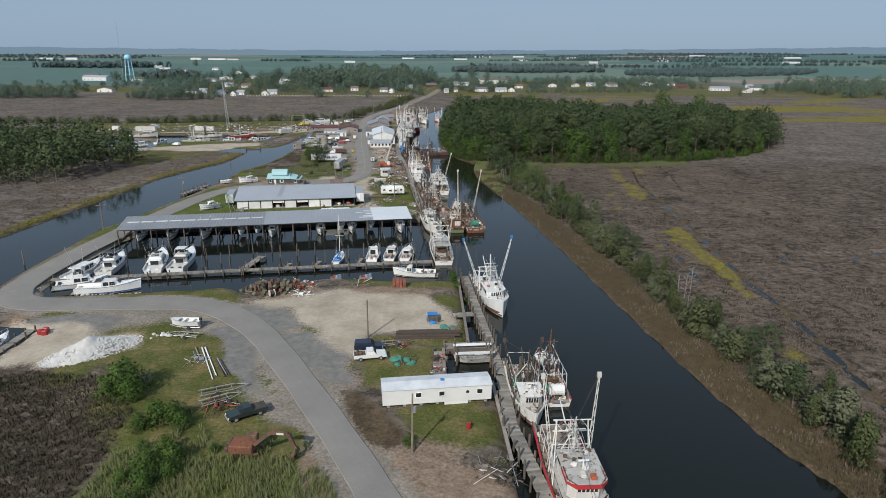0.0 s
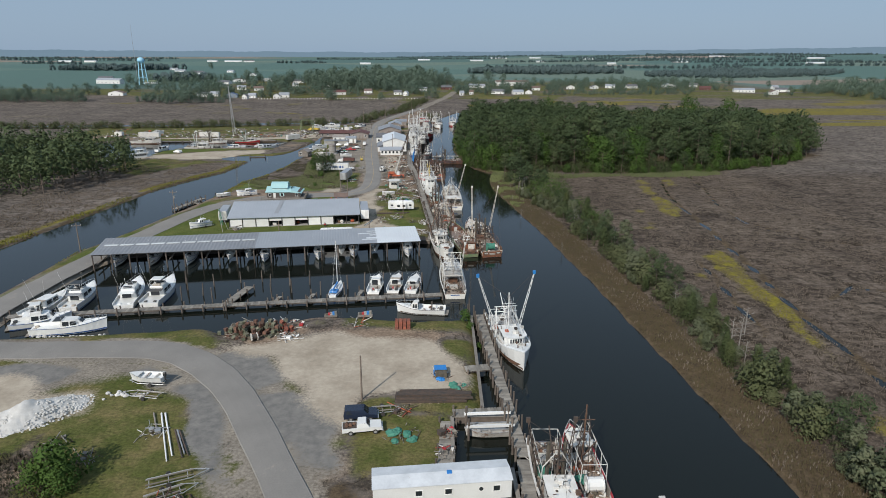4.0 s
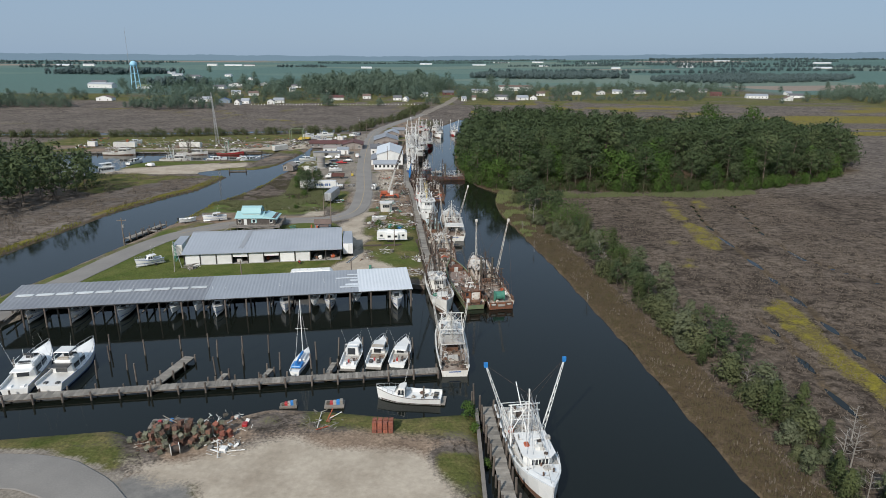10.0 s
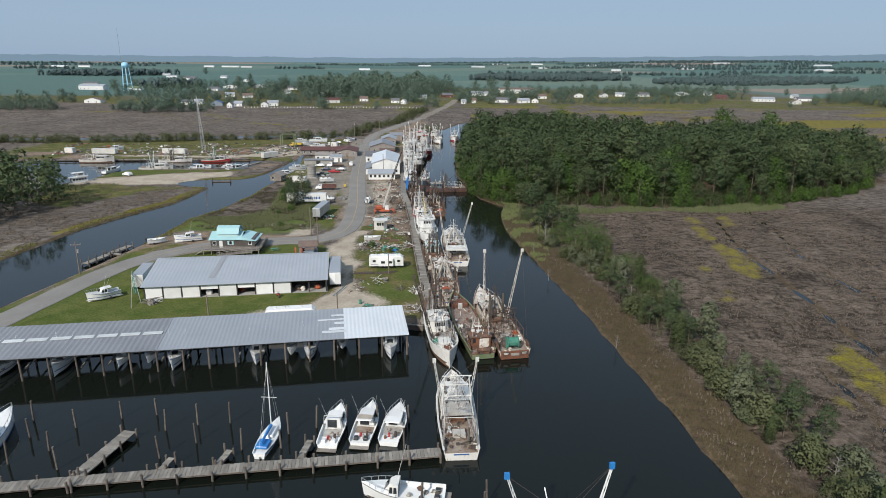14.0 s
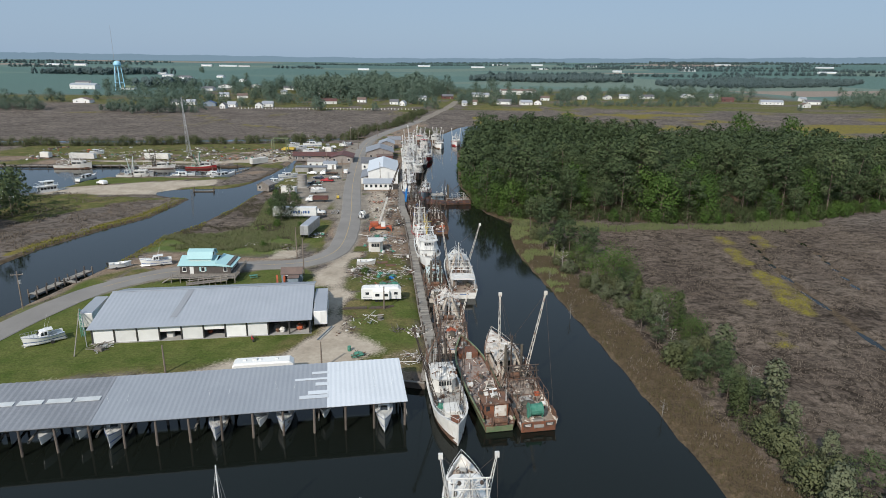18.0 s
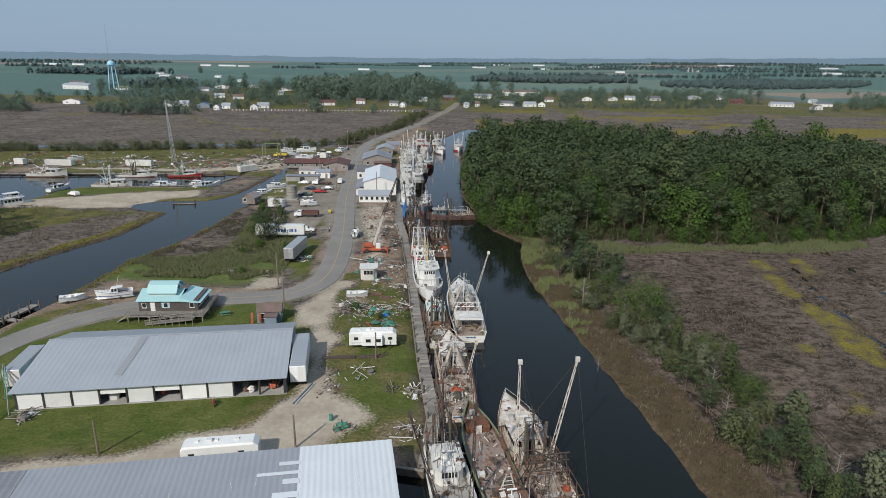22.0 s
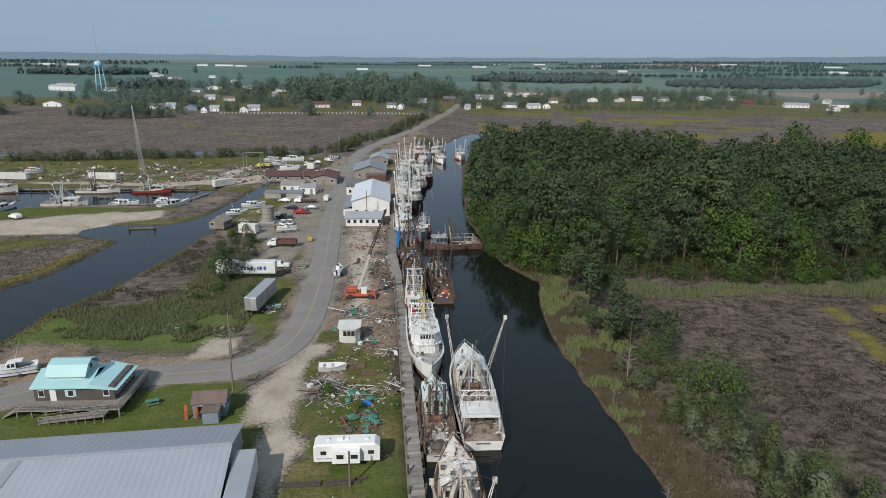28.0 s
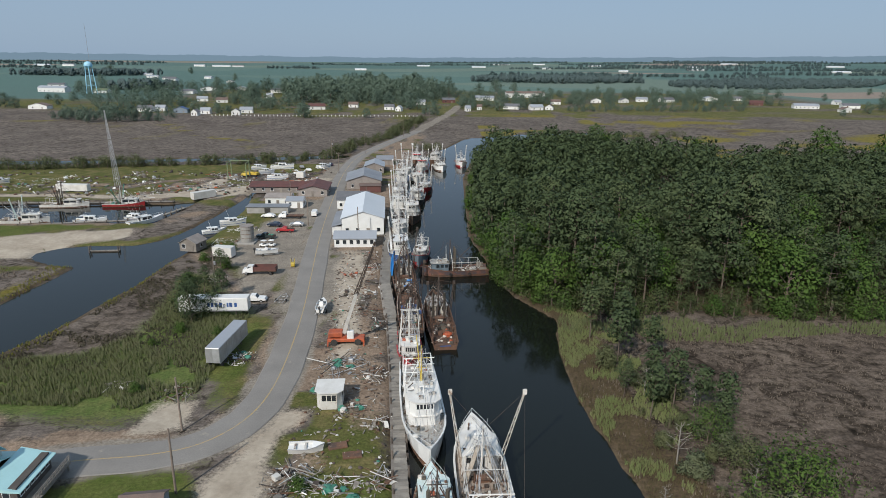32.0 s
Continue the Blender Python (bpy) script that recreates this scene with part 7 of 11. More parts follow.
# sailing boat with blue sail cover
sb = thing("sailboat", "white sailing boat with blue sail cover at the dock", "boat", pose(-24.6, 153.6, 0, 0, 0, -4))
R = hull_rings(8.2, 2.5, 0.85, 0.3, 0.7, 0.45, 0.25, 13, 0.25)
hb = part("hull", Geo().loft(R, closed=True), M["clean"], sb)
part("deck", Geo().loft([[(-abs(r[0][0]) * 0.96, r[0][1], r[0][2] + 0.01), (0, r[0][1], r[0][2] + 0.08), (abs(r[0][0]) * 0.96, r[0][1], r[0][2] + 0.01)] for r in R[3:]], caps=False), M["clean"], hb)
part("cabin_trunk", Geo().cham(-0.75, 0.75, -0.8, 1.8, 0.9, 1.35, 0.15), M["clean"], sb)
part("stripe", Geo().line([(-abs(r[0][0]) - 0.01, r[0][1], r[0][2] - 0.2) for r in R], 0.05, 4).line([(abs(r[0][0]) + 0.01, r[0][1], r[0][2] - 0.2) for r in R], 0.05, 4), M["blue"], hb)
ms = part("mast", Geo().tube((0, 1.0, 0.9), (0, 1.0, 11.5), 0.09, 0.07, 8), M["clean"], sb)
part("spreader", Geo().tube((-1.1, 1.0, 6.2), (1.1, 1.0, 6.2), 0.04), M["clean"], ms)
part("sail_cover", Geo().tube((0, 0.9, 1.9), (0, -3.0, 1.7), 0.24, 0.16, 8), M["bluetarp"], ms, "blue canvas sail cover on the boom")
part("cockpit_cover", Geo().cham(-0.85, 0.85, -3.3, -1.4, 0.95, 1.3, 0.1), M["bluetarp"], sb, "blue canvas cockpit cover")
for e in ((0, 4.0, 1.2), (0, -4.0, 0.9), (-1.15, 0.6, 0.9), (1.15, 0.6, 0.9)):
    part("stay", Geo().tube((0, 1.0, 11.3), e, 0.015, None, 4, False), M["steel"], ms)

# ---- trees ----
def leaf_cards(centres, radii, count, size, flat=0.75, seed=0, up=0.35, loose=0.45, slim=1.0):
    """Many small leaf cards spread through round clumps; returns vertices, quads and normals that follow the clumps."""
    q = np.random.RandomState(seed)
    vs, ns = [], []
    heart = np.mean(np.array(centres), axis=0)
    for c, r in zip(centres, radii):
        d = q.normal(size=(count, 3))
        d /= np.linalg.norm(d, axis=1)[:, None]
        p = np.array(c) + d * r * ((0.55 + 0.5 * q.rand(count, 1) ** 0.6) if slim < 1 else (0.45 + 0.75 * q.rand(count, 1) ** 0.7)) * np.array([1, 1, flat])
        out = p - heart
        out /= np.linalg.norm(out, axis=1)[:, None] + 1e-6
        soft_n = d * 0.75 + out * 0.5 + q.normal(size=(count, 3)) * 0.16 + np.array([0, 0, 0.25])
        soft_n /= np.linalg.norm(soft_n, axis=1)[:, None]
        nrm = soft_n + q.normal(size=(count, 3)) * loose * 0.8 + np.array([0, 0, up * 0.4])
        nrm *= np.sign(np.sum(nrm * soft_n, axis=1))[:, None]
        nrm /= np.linalg.norm(nrm, axis=1)[:, None]
        u = np.cross(nrm, q.normal(size=(count, 3)))
        u /= np.linalg.norm(u, axis=1)[:, None]
        w = np.cross(nrm, u)
        s = size * (0.6 + 0.8 * q.rand(count, 1))
        k = (0.45 + 0.4 * q.rand(count, 1)) * slim
        quad = np.stack([p - u * s, p - w * s * k + u * s * 0.2, p + u * s, p + w * s * k], 1)
        vs.append(quad.reshape(-1, 3))
        ns.append(np.repeat(soft_n, 4, axis=0))
    vs = np.concatenate(vs)
    return vs, np.arange(len(vs)).reshape(-1, 4), np.concatenate(ns)


NORMALS = {}


def card_mesh(name, material, data):
    me = bpy.data.meshes.new(name)
    me.from_pydata(data[0].tolist(), [], data[1].tolist(), shade_flat=False)
    me.materials.append(material)
    me.update()
    me.normals_split_custom_set_from_vertices(data[2].tolist())
    NORMALS[me.name] = data[2]
    return me


def pine_model(h, seed, spreadw=1.0, base=0.42, count=80):
    q = random.Random(seed)
    g = Geo()
    bend = (q.uniform(-0.5, 0.5), q.uniform(-0.5, 0.5))
    pts = [(bend[0] * t * t, bend[1] * t * t, h * t * 0.95) for t in (0, 0.3, 0.6, 0.85, 1.0)]
    for i in range(4):
        g.tube(pts[i], pts[i + 1], 0.2 * h / 15 * (1 - i * 0.22), 0.2 * h / 15 * (1 - (i + 1) * 0.22), 6, False)
    cs, rs = [], []
    n = 19
    for i in range(n):
        t = base + (1.0 - base) * (i + 0.5) / n
        reach = spreadw * h * 0.19 * (math.sin(math.pi * min(1, (t - base) / (1.02 - base) * 0.75 + 0.25)) + 0.12)
        a = i * 2.4 + q.uniform(-0.5, 0.5)
        rr = reach * q.uniform(0.45, 1.1)
        c = (bend[0] * t * t + math.cos(a) * rr, bend[1] * t * t + math.sin(a) * rr, h * t + q.uniform(-0.4, 0.4))
        cs.append(c)
        rs.append(h * 0.108 * q.uniform(0.8, 1.35))
        g.tube((bend[0] * t * t, bend[1] * t * t, h * (t - 0.05)), c, 0.05, 0.02, 4, False)
    return g.mesh("trunk", M["bark"]), card_mesh("crown", LEAF["pine"], leaf_cards(cs, rs, count, 0.29 * h / 15 * (80 / count) ** 0.45, 0.62, seed, 0.35, 0.42, 0.82))


def round_model(h, w, seed, leaf="oak", n=24, count=52, size=0.28, low=0.22, loose=0.45):
    q = random.Random(seed)
    g = Geo()
    g.tube((0, 0, -0.2), (0, 0, h * 0.45), 0.022 * h, 0.014 * h, 7, False)
    cs, rs = [], []
    for i in range(n):
        a = i * 2.4 + q.uniform(-0.6, 0.6)
        t = (i + 0.5) / n
        z = h * (low + (0.93 - low) * t)
        k = math.sin(math.pi * (0.22 + 0.72 * t))
        rr = w * 0.5 * k * q.uniform(0.35, 0.95)
        c = (math.cos(a) * rr, math.sin(a) * rr, z)
        cs.append(c)
        rs.append(w * 0.19 * q.uniform(0.75, 1.3))
        if i % 2 == 0:
            g.tube((0, 0, min(z * 0.7, h * 0.45)), c, 0.007 * h, 0.003 * h, 4, False)
    return g.mesh("trunk", M["bark"]), card_mesh("crown", LEAF[leaf], leaf_cards(cs, rs, count, size, 0.85, seed, 0.35, loose))


def cone_model(h, w, seed, n=22):
    """A dense evergreen, broad below and pointed above."""
    q = random.Random(seed)
    g = Geo()
    g.tube((0, 0, -0.2), (0, 0, h * 0.8), 0.02 * h, 0.005 * h, 6, False)
    cs, rs = [], []
    for i in range(n):
        t = (i + 0.5) / n
        a = i * 2.4 + q.uniform(-0.5, 0.5)
        reach = w * 0.5 * (1 - t) ** 0.7 * q.uniform(0.35, 0.85) * min(1, 0.6 + t * 3)
        cs.append((math.cos(a) * reach, math.sin(a) * reach, h * (0.1 + 0.86 * t)))
        rs.append(w * (0.26 - 0.13 * t) * q.uniform(0.8, 1.25))
    return g.mesh("trunk", M["bark"]), card_mesh("crown", LEAF["cedar"], leaf_cards(cs, rs, 70, 0.15, 1.0, seed, 0.3, 0.5))


def clump_model(h, w, seed, leaf, n=15, rows=3, cols=5):
    """A far crown of uneven rounded clumps."""
    q = np.random.RandomState(seed)
    vs, ns = [], []
    for i in range(n):
        t = (i + 0.5) / n
        a = i * 2.4 + q.uniform(-0.5, 0.5)
        rr = w * 0.40 * math.sin(math.pi * (0.2 + 0.72 * t)) * q.uniform(0.3, 1.1)
        c = np.array([math.cos(a) * rr, math.sin(a) * rr, h * (0.22 + 0.62 * t)])
        r = w * 0.145 * q.uniform(0.7, 1.35)
        ph = np.linspace(-1.2, math.pi / 2, rows + 1)[:, None] + np.zeros((1, cols))
        th = np.linspace(0, 2 * math.pi, cols + 1)[:-1][None, :] + np.zeros((rows + 1, 1))
        d = np.stack([np.cos(ph) * np.cos(th), np.cos(ph) * np.sin(th), np.sin(ph)], -1)
        p = c + d * r * (0.55 + 0.9 * q.rand(rows + 1, cols, 1))
        d = d + q.normal(size=d.shape) * 0.22 + np.array([0, 0, 0.15])
        d /= np.linalg.norm(d, axis=-1)[..., None]
        for arr, out in ((p, vs), (d, ns)):
            b = np.roll(arr, -1, axis=1)
            out.append(np.stack([arr[:-1], b[:-1], b[1:], arr[1:]], 2).reshape(-1, 3))
    v = np.concatenate(vs)
    return None, card_mesh("crown", LEAF[leaf], (v, np.arange(len(v)).reshape(-1, 4), np.concatenate(ns)))


def bare_model(h, seed):
    """A leafless, silvery dead tree."""
    q = random.Random(seed)
    g = Geo()
    g.tube((0, 0, -0.2), (0.1, 0.1, h), 0.018 * h, 0.006 * h, 6, False)
    for i in range(16):
        t = 0.3 + 0.68 * i / 16
        a = i * 2.4
        l = h * (0.34 - 0.2 * t) * q.uniform(0.7, 1.3)
        p = (0.1 * t, 0.1 * t, h * t)
        e = (p[0] + math.cos(a) * l, p[1] + math.sin(a) * l, p[2] + l * q.uniform(0.2, 0.7))
        g.tube(p, e, 0.006 * h, 0.002 * h, 4, False)
        for k in range(2):
            b = a + q.uniform(-0.9, 0.9)
            m = [p[j] * 0.45 + e[j] * 0.55 for j in range(3)]
            g.tube(m, (m[0] + math.cos(b) * l * 0.5, m[1] + math.sin(b) * l * 0.5, m[2] + l * 0.35), 0.003 * h, 0.001 * h, 4, False)
    return g.mesh("trunk", M["deadwood"])


PINES = [pine_model(15, s, sp, ba) for s, sp, ba in ((1, 1.1, 0.38), (2, 1.25, 0.32), (3, 1.0, 0.42), (4, 1.35, 0.36), (5, 1.15, 0.26), (6, 1.4, 0.42))]
OAKS = [round_model(11, 9.0, s, "oak", 26, 74, 0.25, 0.15, 0.45) for s in (11, 12, 13)]
SHRUBS = [round_model(4.2, 4.6, s, lf, 20, 90, 0.16, 0.1, 0.6) for s, lf in ((21, "shrub"), (22, "sage"), (23, "shrub"))] + [round_model(5.6, 3.0, 24, "sage", 20, 84, 0.15, 0.06, 0.6)]
CEDARS = [cone_model(6.5, 3.4, s, n) for s, n in ((28, 22), (29, 26))]
LITE = [round_model(4.2, 4.8, s, "shrub", 14, 44, 0.15, 0.06, 0.6) for s in (25, 26, 27)]
BUSH = [round_model(2.6, 3.4, s, "oak", 18, 80, 0.105, 0.06, 0.6) for s in (31, 32)]
BARE = [bare_model(7, s) for s in (41, 42)]


def plant(kind, model, x, y, s, label, category, group, z=None, tilt=2.0):
    if kind in ("wax_myrtle", "understorey_bush", "green_bush", "marsh_shrub"):  # stems hidden by leaves
        o = new(kind, model[1])
        o.matrix_basis = pose(x, y, ground_at(x, y) - 0.05, 0, 0, rnd.uniform(0, 360)) @ Matrix.Scale(s, 4)
        return tagged(o, label, category, group)
    t = thing(kind, label, category, pose(x, y, ground_at(x, y) - 0.05 if z is None else z, rnd.uniform(-tilt, tilt), rnd.uniform(-tilt, tilt), rnd.uniform(0, 360)) @ Matrix.Scale(s, 4), group)
    shared("trunk", model[0], t)
    shared("crown", model[1], t)
    return t


def scatter(poly, step, jitter=0.42, keep=1.0):
    xs, ys = [p[0] for p in poly], [p[1] for p in poly]
    out = []
    y = min(ys)
    while y < max(ys):
        x = min(xs)
        while x < max(xs):
            out.append((x + rnd.uniform(-jitter, jitter) * step, y + rnd.uniform(-jitter, jitter) * step))
            x += step
        y += step
    a = np.array(out)
    ok = near_poly(a[:, 0], a[:, 1], poly) > 0
    return [p for p, k in zip(out, ok) if k and rnd.random() < keep]


def joined_trees(name, label, spots, models, hmin, hmax, base_h, material, group=""):
    """Many far trees as one crown mesh and one trunk mesh."""
    vs, ns = [], []
    tv = Geo()
    packs = []
    for tm, cm in models:
        a = np.empty(len(cm.vertices) * 3)
        cm.vertices.foreach_get("co", a)
        packs.append((a.reshape(-1, 3), NORMALS[cm.name]))
    arr = np.array(spots)
    zs = far_rise(arr[:, 0], arr[:, 1], land_height(arr[:, 0], arr[:, 1])[0]) - 0.1
    for (x, y), zg in zip(spots, zs):
        p, pn = packs[rnd.randrange(len(packs))]
        h = rnd.uniform(hmin, hmax) / base_h
        a = rnd.uniform(0, 6.28)
        r = np.array([[math.cos(a), -math.sin(a), 0], [math.sin(a), math.cos(a), 0], [0, 0, 1]])
        vs.append(p @ r.T * h + np.array([x, y, zg]))
        ns.append(pn @ r.T)
        tv.tube((x, y, zg), (x, y, zg + h * base_h * 0.6), 0.2, 0.12, 5, False)
    v = np.concatenate(vs)
    t = thing(name, label, "woods", kind="stuff", group=group)
    me = card_mesh("crowns", material, (v, np.arange(len(v)).reshape(-1, 4), np.concatenate(ns)))
    shared("crowns", me, t)
    part("trunks", tv, M["bark"], t)


FOREST = [(8, 345), (11, 317), (21, 304), (38, 303.5), (65, 302), (93, 303), (122, 309), (155, 324), (197, 354), (213, 380), (222, 415), (208, 445),
          (170, 466), (118, 466), (80, 500), (60, 520), (40, 508), (20, 502), (12, 470), (9, 420), (8, 380)]
spots = [p for p in scatter(FOREST, 6.6) if not (60 < p[0] < 84 and 392 < p[1] < 425) and not (96 < p[0] < 112 and 322 < p[1] < 345)]
spots.sort(key=lambda p: p[1] - 0.15 * p[0])
for i, (x, y) in enumerate(spots[:190]):
    if rnd.random() < 0.14:
        plant("broadleaf_tree", OAKS[i % 3], x, y, rnd.uniform(0.8, 1.5), "leafy green broadleaf tree at the wood's edge", "tree", "wood")
    else:
        plant("pine_tree", PINES[i % 6], x, y, (0.62 + 0.75 * float(smooth_noise(np.array([x]), np.array([y]), 22, 77)[0])) * rnd.choice((0.62, 0.85, 1.05, 1.2, 1.38)) * rnd.uniform(0.9, 1.1), "tall dark-green loblolly pine in the wood", "tree", "wood")
THIN = [pine_model(15, s, 1.3, 0.42, 22) for s in (51, 52, 53)] + [round_model(13, 11, 50, "pine", 18, 24, 0.42, 0.12)]
if len(spots) > 190:
    joined_trees("far_pine_wood", "dense dark pine wood behind", spots[190:], THIN, 11, 21, 15, LEAF["pine"])
# undergrowth along the wood's edges
EDGE = scatter([(21, 303), (38, 301), (65, 300), (95, 301), (122, 307), (155, 322), (152, 334), (120, 320), (93, 314), (65, 312), (38, 313), (22, 315), (14, 345), (9, 345), (12, 318)], 3.5)
joined_trees("wood_understorey", "dark green saplings and shrubs under the pines", EDGE, LITE, 2.2, 7.0, 5.0, LEAF["cedar"])
for x, y in scatter([(8, 345), (11, 317), (14, 316), (12, 345), (11, 400), (13, 470), (9, 470), (6, 400)], 5.0) + scatter([(24, 299), (40, 298), (65, 299), (95, 300), (95, 305), (65, 304), (38, 303)], 5.0):
    plant("understorey_bush", BUSH[rnd.randrange(2)], x, y, rnd.uniform(0.8, 1.9), "bright green understorey bush by the wood", "bush", "understorey")

# shrub belt along the marsh bank of the channel
BELT = [(62, 40), (57.5, 58), (55, 70), (53.6, 84), (51.8, 98), (50.6, 112), (49.4, 126), (48.4, 142), (46.8, 156), (45.6, 172), (43.8, 190), (41.8, 208), (38.5, 225), (34.5, 243), (31, 262), (28.5, 280)]
k, stood = 0, []
for (ax, ay), (bx, by) in zip(BELT, BELT[1:]):
    n = int(math.hypot(bx - ax, by - ay) / 0.8)
    wide = 3.4 if ay < 165 else 4.6
    for i in range(n):
        t = (i + rnd.random()) / n
        off = rnd.uniform(-wide, wide)
        x, y = ax + (bx - ax) * t + off, ay + (by - ay) * t
        r = rnd.random()
        if y > 236 and rnd.random() < 0.62:
            continue
        big = rnd.choice((0.6, 0.75, 0.9, 1.05, 1.2, 1.4)) * rnd.uniform(0.85, 1.15) * (1.0 if y < 230 else 0.75)
        reach = 2.0 * big
        if any(math.hypot(x - x2, y - y2) < 0.56 * (reach + r2) for x2, y2, r2 in stood[-30:]):
            continue
        stood.append((x, y, reach))
        k += 1
        if r < 0.06:
            t2 = thing("dead_tree", "bare silvery dead tree on the marsh bank", "tree", pose(x, y, 0.4, 0, 0, rnd.uniform(0, 360)) @ Matrix.Scale(rnd.uniform(0.5, 0.9), 4), "bank trees")
            shared("trunk", BARE[k % 2], t2)
        elif r < 0.66:
            sage = k % 4 in (1, 3)
            plant("wax_myrtle", SHRUBS[k % 4], x, y, big, "silvery sage-green marsh shrub on the bank" if sage else "olive-green wax myrtle on the bank", "shrub", "bank shrubs")
        elif r < 0.86:
            plant("cedar_tree", CEDARS[k % 2], x, y, big * 0.8, "dense dark-green cedar among the bank shrubs", "tree", "bank trees")
        else:
            plant("young_pine", PINES[k % 6], x, y, rnd.uniform(0.38, 0.52), "young pine with an open crown on the bank", "tree", "bank trees")
for x, y, s in ((36, 256, 0.5), (26, 268, 0.45), (32, 292, 0.6), (30, 300, 0.6)):
    plant("pine_tree", PINES[int(x) % 6], x, y, s, "slender young pine standing in the marsh", "tree", "marsh pines")

# ---- buildings ----
def window_unit(parent, x0, x1, z0, z1, y, s=-1, axis="x", shutter=None):
    """Framed pane set in a wall; the wall faces s along the other axis."""
    def bx(a0, a1, d0, d1, c0, c1):
        g = Geo()
        return g.box(a0, a1, min(y + s * d0, y + s * d1), max(y + s * d0, y + s * d1), c0, c1) if axis == "x" else g.box(min(y + s * d0, y + s * d1), max(y + s * d0, y + s * d1), a0, a1, c0, c1)
    w = part("window", bx(x0, x1, -0.03, 0.05, z0, z1), M["siding"], parent)
    part("pane", bx(x0 + 0.08, x1 - 0.08, 0.0, 0.065, z0 + 0.08, z1 - 0.08), M["glass"], w)
    part("sill", bx(x0 - 0.05, x1 + 0.05, 0, 0.1, z0 - 0.06, z0), M["siding"], w)
    if shutter:
        for a, b in ((x0 - 0.4, x0 - 0.02), (x1 + 0.02, x1 + 0.4)):
            part("shutter", bx(a, b, 0.0, 0.06, z0, z1), M[shutter], w)
    return w


def gable_house(label, m, W, D, H, R, wall, roofm, name="house", ridge="x", over=0.35, wins=3, door=True, chimney=False, cat="house", porch=False):
    """A house with gable roof; ridge along x or y; front faces -y."""
    t = thing(name, label, cat, m)
    if ridge == "x":
        wg = Geo().add([(-W / 2, -D / 2, 0), (W / 2, -D / 2, 0), (W / 2, D / 2, 0), (-W / 2, D / 2, 0), (-W / 2, -D / 2, H), (W / 2, -D / 2, H), (W / 2, D / 2, H), (-W / 2, D / 2, H), (-W / 2, 0, H + R), (W / 2, 0, H + R)],
                       [(0, 3, 2, 1), (0, 1, 5, 4), (2, 3, 7, 6), (1, 2, 6, 9, 5), (3, 0, 4, 8, 7), (4, 5, 9, 8), (6, 7, 8, 9)])
        k = R / (D / 2)
        rf = [Geo().add([(-W / 2 - over, s * (D / 2 + over), H - over * k + 0.03), (W / 2 + over, s * (D / 2 + over), H - over * k + 0.03), (W / 2 + over, 0, H + R + 0.03), (-W / 2 - over, 0, H + R + 0.03),
                         (-W / 2 - over, s * (D / 2 + over), H - over * k + 0.15), (W / 2 + over, s * (D / 2 + over), H - over * k + 0.15), (W / 2 + over, 0, H + R + 0.15), (-W / 2 - over, 0, H + R + 0.15)],
                        [(0, 1, 2, 3), (4, 5, 6, 7), (0, 1, 5, 4), (1, 2, 6, 5), (2, 3, 7, 6), (3, 0, 4, 7)]) for s in (-1, 1)]
    else:
        wg = Geo().add([(-W / 2, -D / 2, 0), (W / 2, -D / 2, 0), (W / 2, D / 2, 0), (-W / 2, D / 2, 0), (-W / 2, -D / 2, H), (W / 2, -D / 2, H), (W / 2, D / 2, H), (-W / 2, D / 2, H), (0, -D / 2, H + R), (0, D / 2, H + R)],
                       [(0, 3, 2, 1), (0, 1, 5, 8, 4), (2, 3, 7, 9, 6), (1, 2, 6, 5), (3, 0, 4, 7), (5, 6, 9, 8), (7, 4, 8, 9)])
        k = R / (W / 2)
        rf = [Geo().add([(s * (W / 2 + over), -D / 2 - over, H - over * k + 0.03), (s * (W / 2 + over), D / 2 + over, H - over * k + 0.03), (0, D / 2 + over, H + R + 0.03), (0, -D / 2 - over, H + R + 0.03),
                         (s * (W / 2 + over), -D / 2 - over, H - over * k + 0.15), (s * (W / 2 + over), D / 2 + over, H - over * k + 0.15), (0, D / 2 + over, H + R + 0.15), (0, -D / 2 - over, H + R + 0.15)],
                        [(0, 1, 2, 3), (4, 5, 6, 7), (0, 1, 5, 4), (1, 2, 6, 5), (2, 3, 7, 6), (3, 0, 4, 7)]) for s in (-1, 1)]
    part("wall", wg, M[wall], t)
    for g in rf:
        part("roof", g, M[roofm], t)
    far = m.translation.y > 600
    for i in range(wins):
        x = -W / 2 + W * (i + 0.5) / wins
        if door and i == wins // 2:
            part("door", Geo().box(x - 0.5, x + 0.5, -D / 2 - 0.05, -D / 2 + 0.02, 0.05, 2.1), M["greywood"], t)
        elif far:
            part("window", Geo().box(x - 0.6, x + 0.6, -D / 2 - 0.04, -D / 2 + 0.02, 0.9, 2.3), M["glass"], t)
        else:
            window_unit(t, x - 0.55, x + 0.55, 0.9, min(2.2, H - 0.3), -D / 2)
    for s in (-1, 1):
        if not far:
            window_unit(t, -0.55, 0.55, 0.9, min(2.2, H - 0.3), s * W / 2, s, "y")
    if chimney:
        part("chimney", Geo().box(W * 0.2, W * 0.2 + 0.7, -0.3, 0.5, H, H + R + 0.9), M["redroof"], t)
    if porch:
        part("porch_roof", Geo().box(-W * 0.4, W * 0.4, -D / 2 - 2.2, -D / 2, H - 0.4, H - 0.25), M[roofm], t)
        for x in (-W * 0.38, 0, W * 0.38):
            part("porch_post", Geo().box(x - 0.07, x + 0.07, -D / 2 - 2.1, -D / 2 - 1.96, 0, H - 0.4), M["siding"], t)
    return t


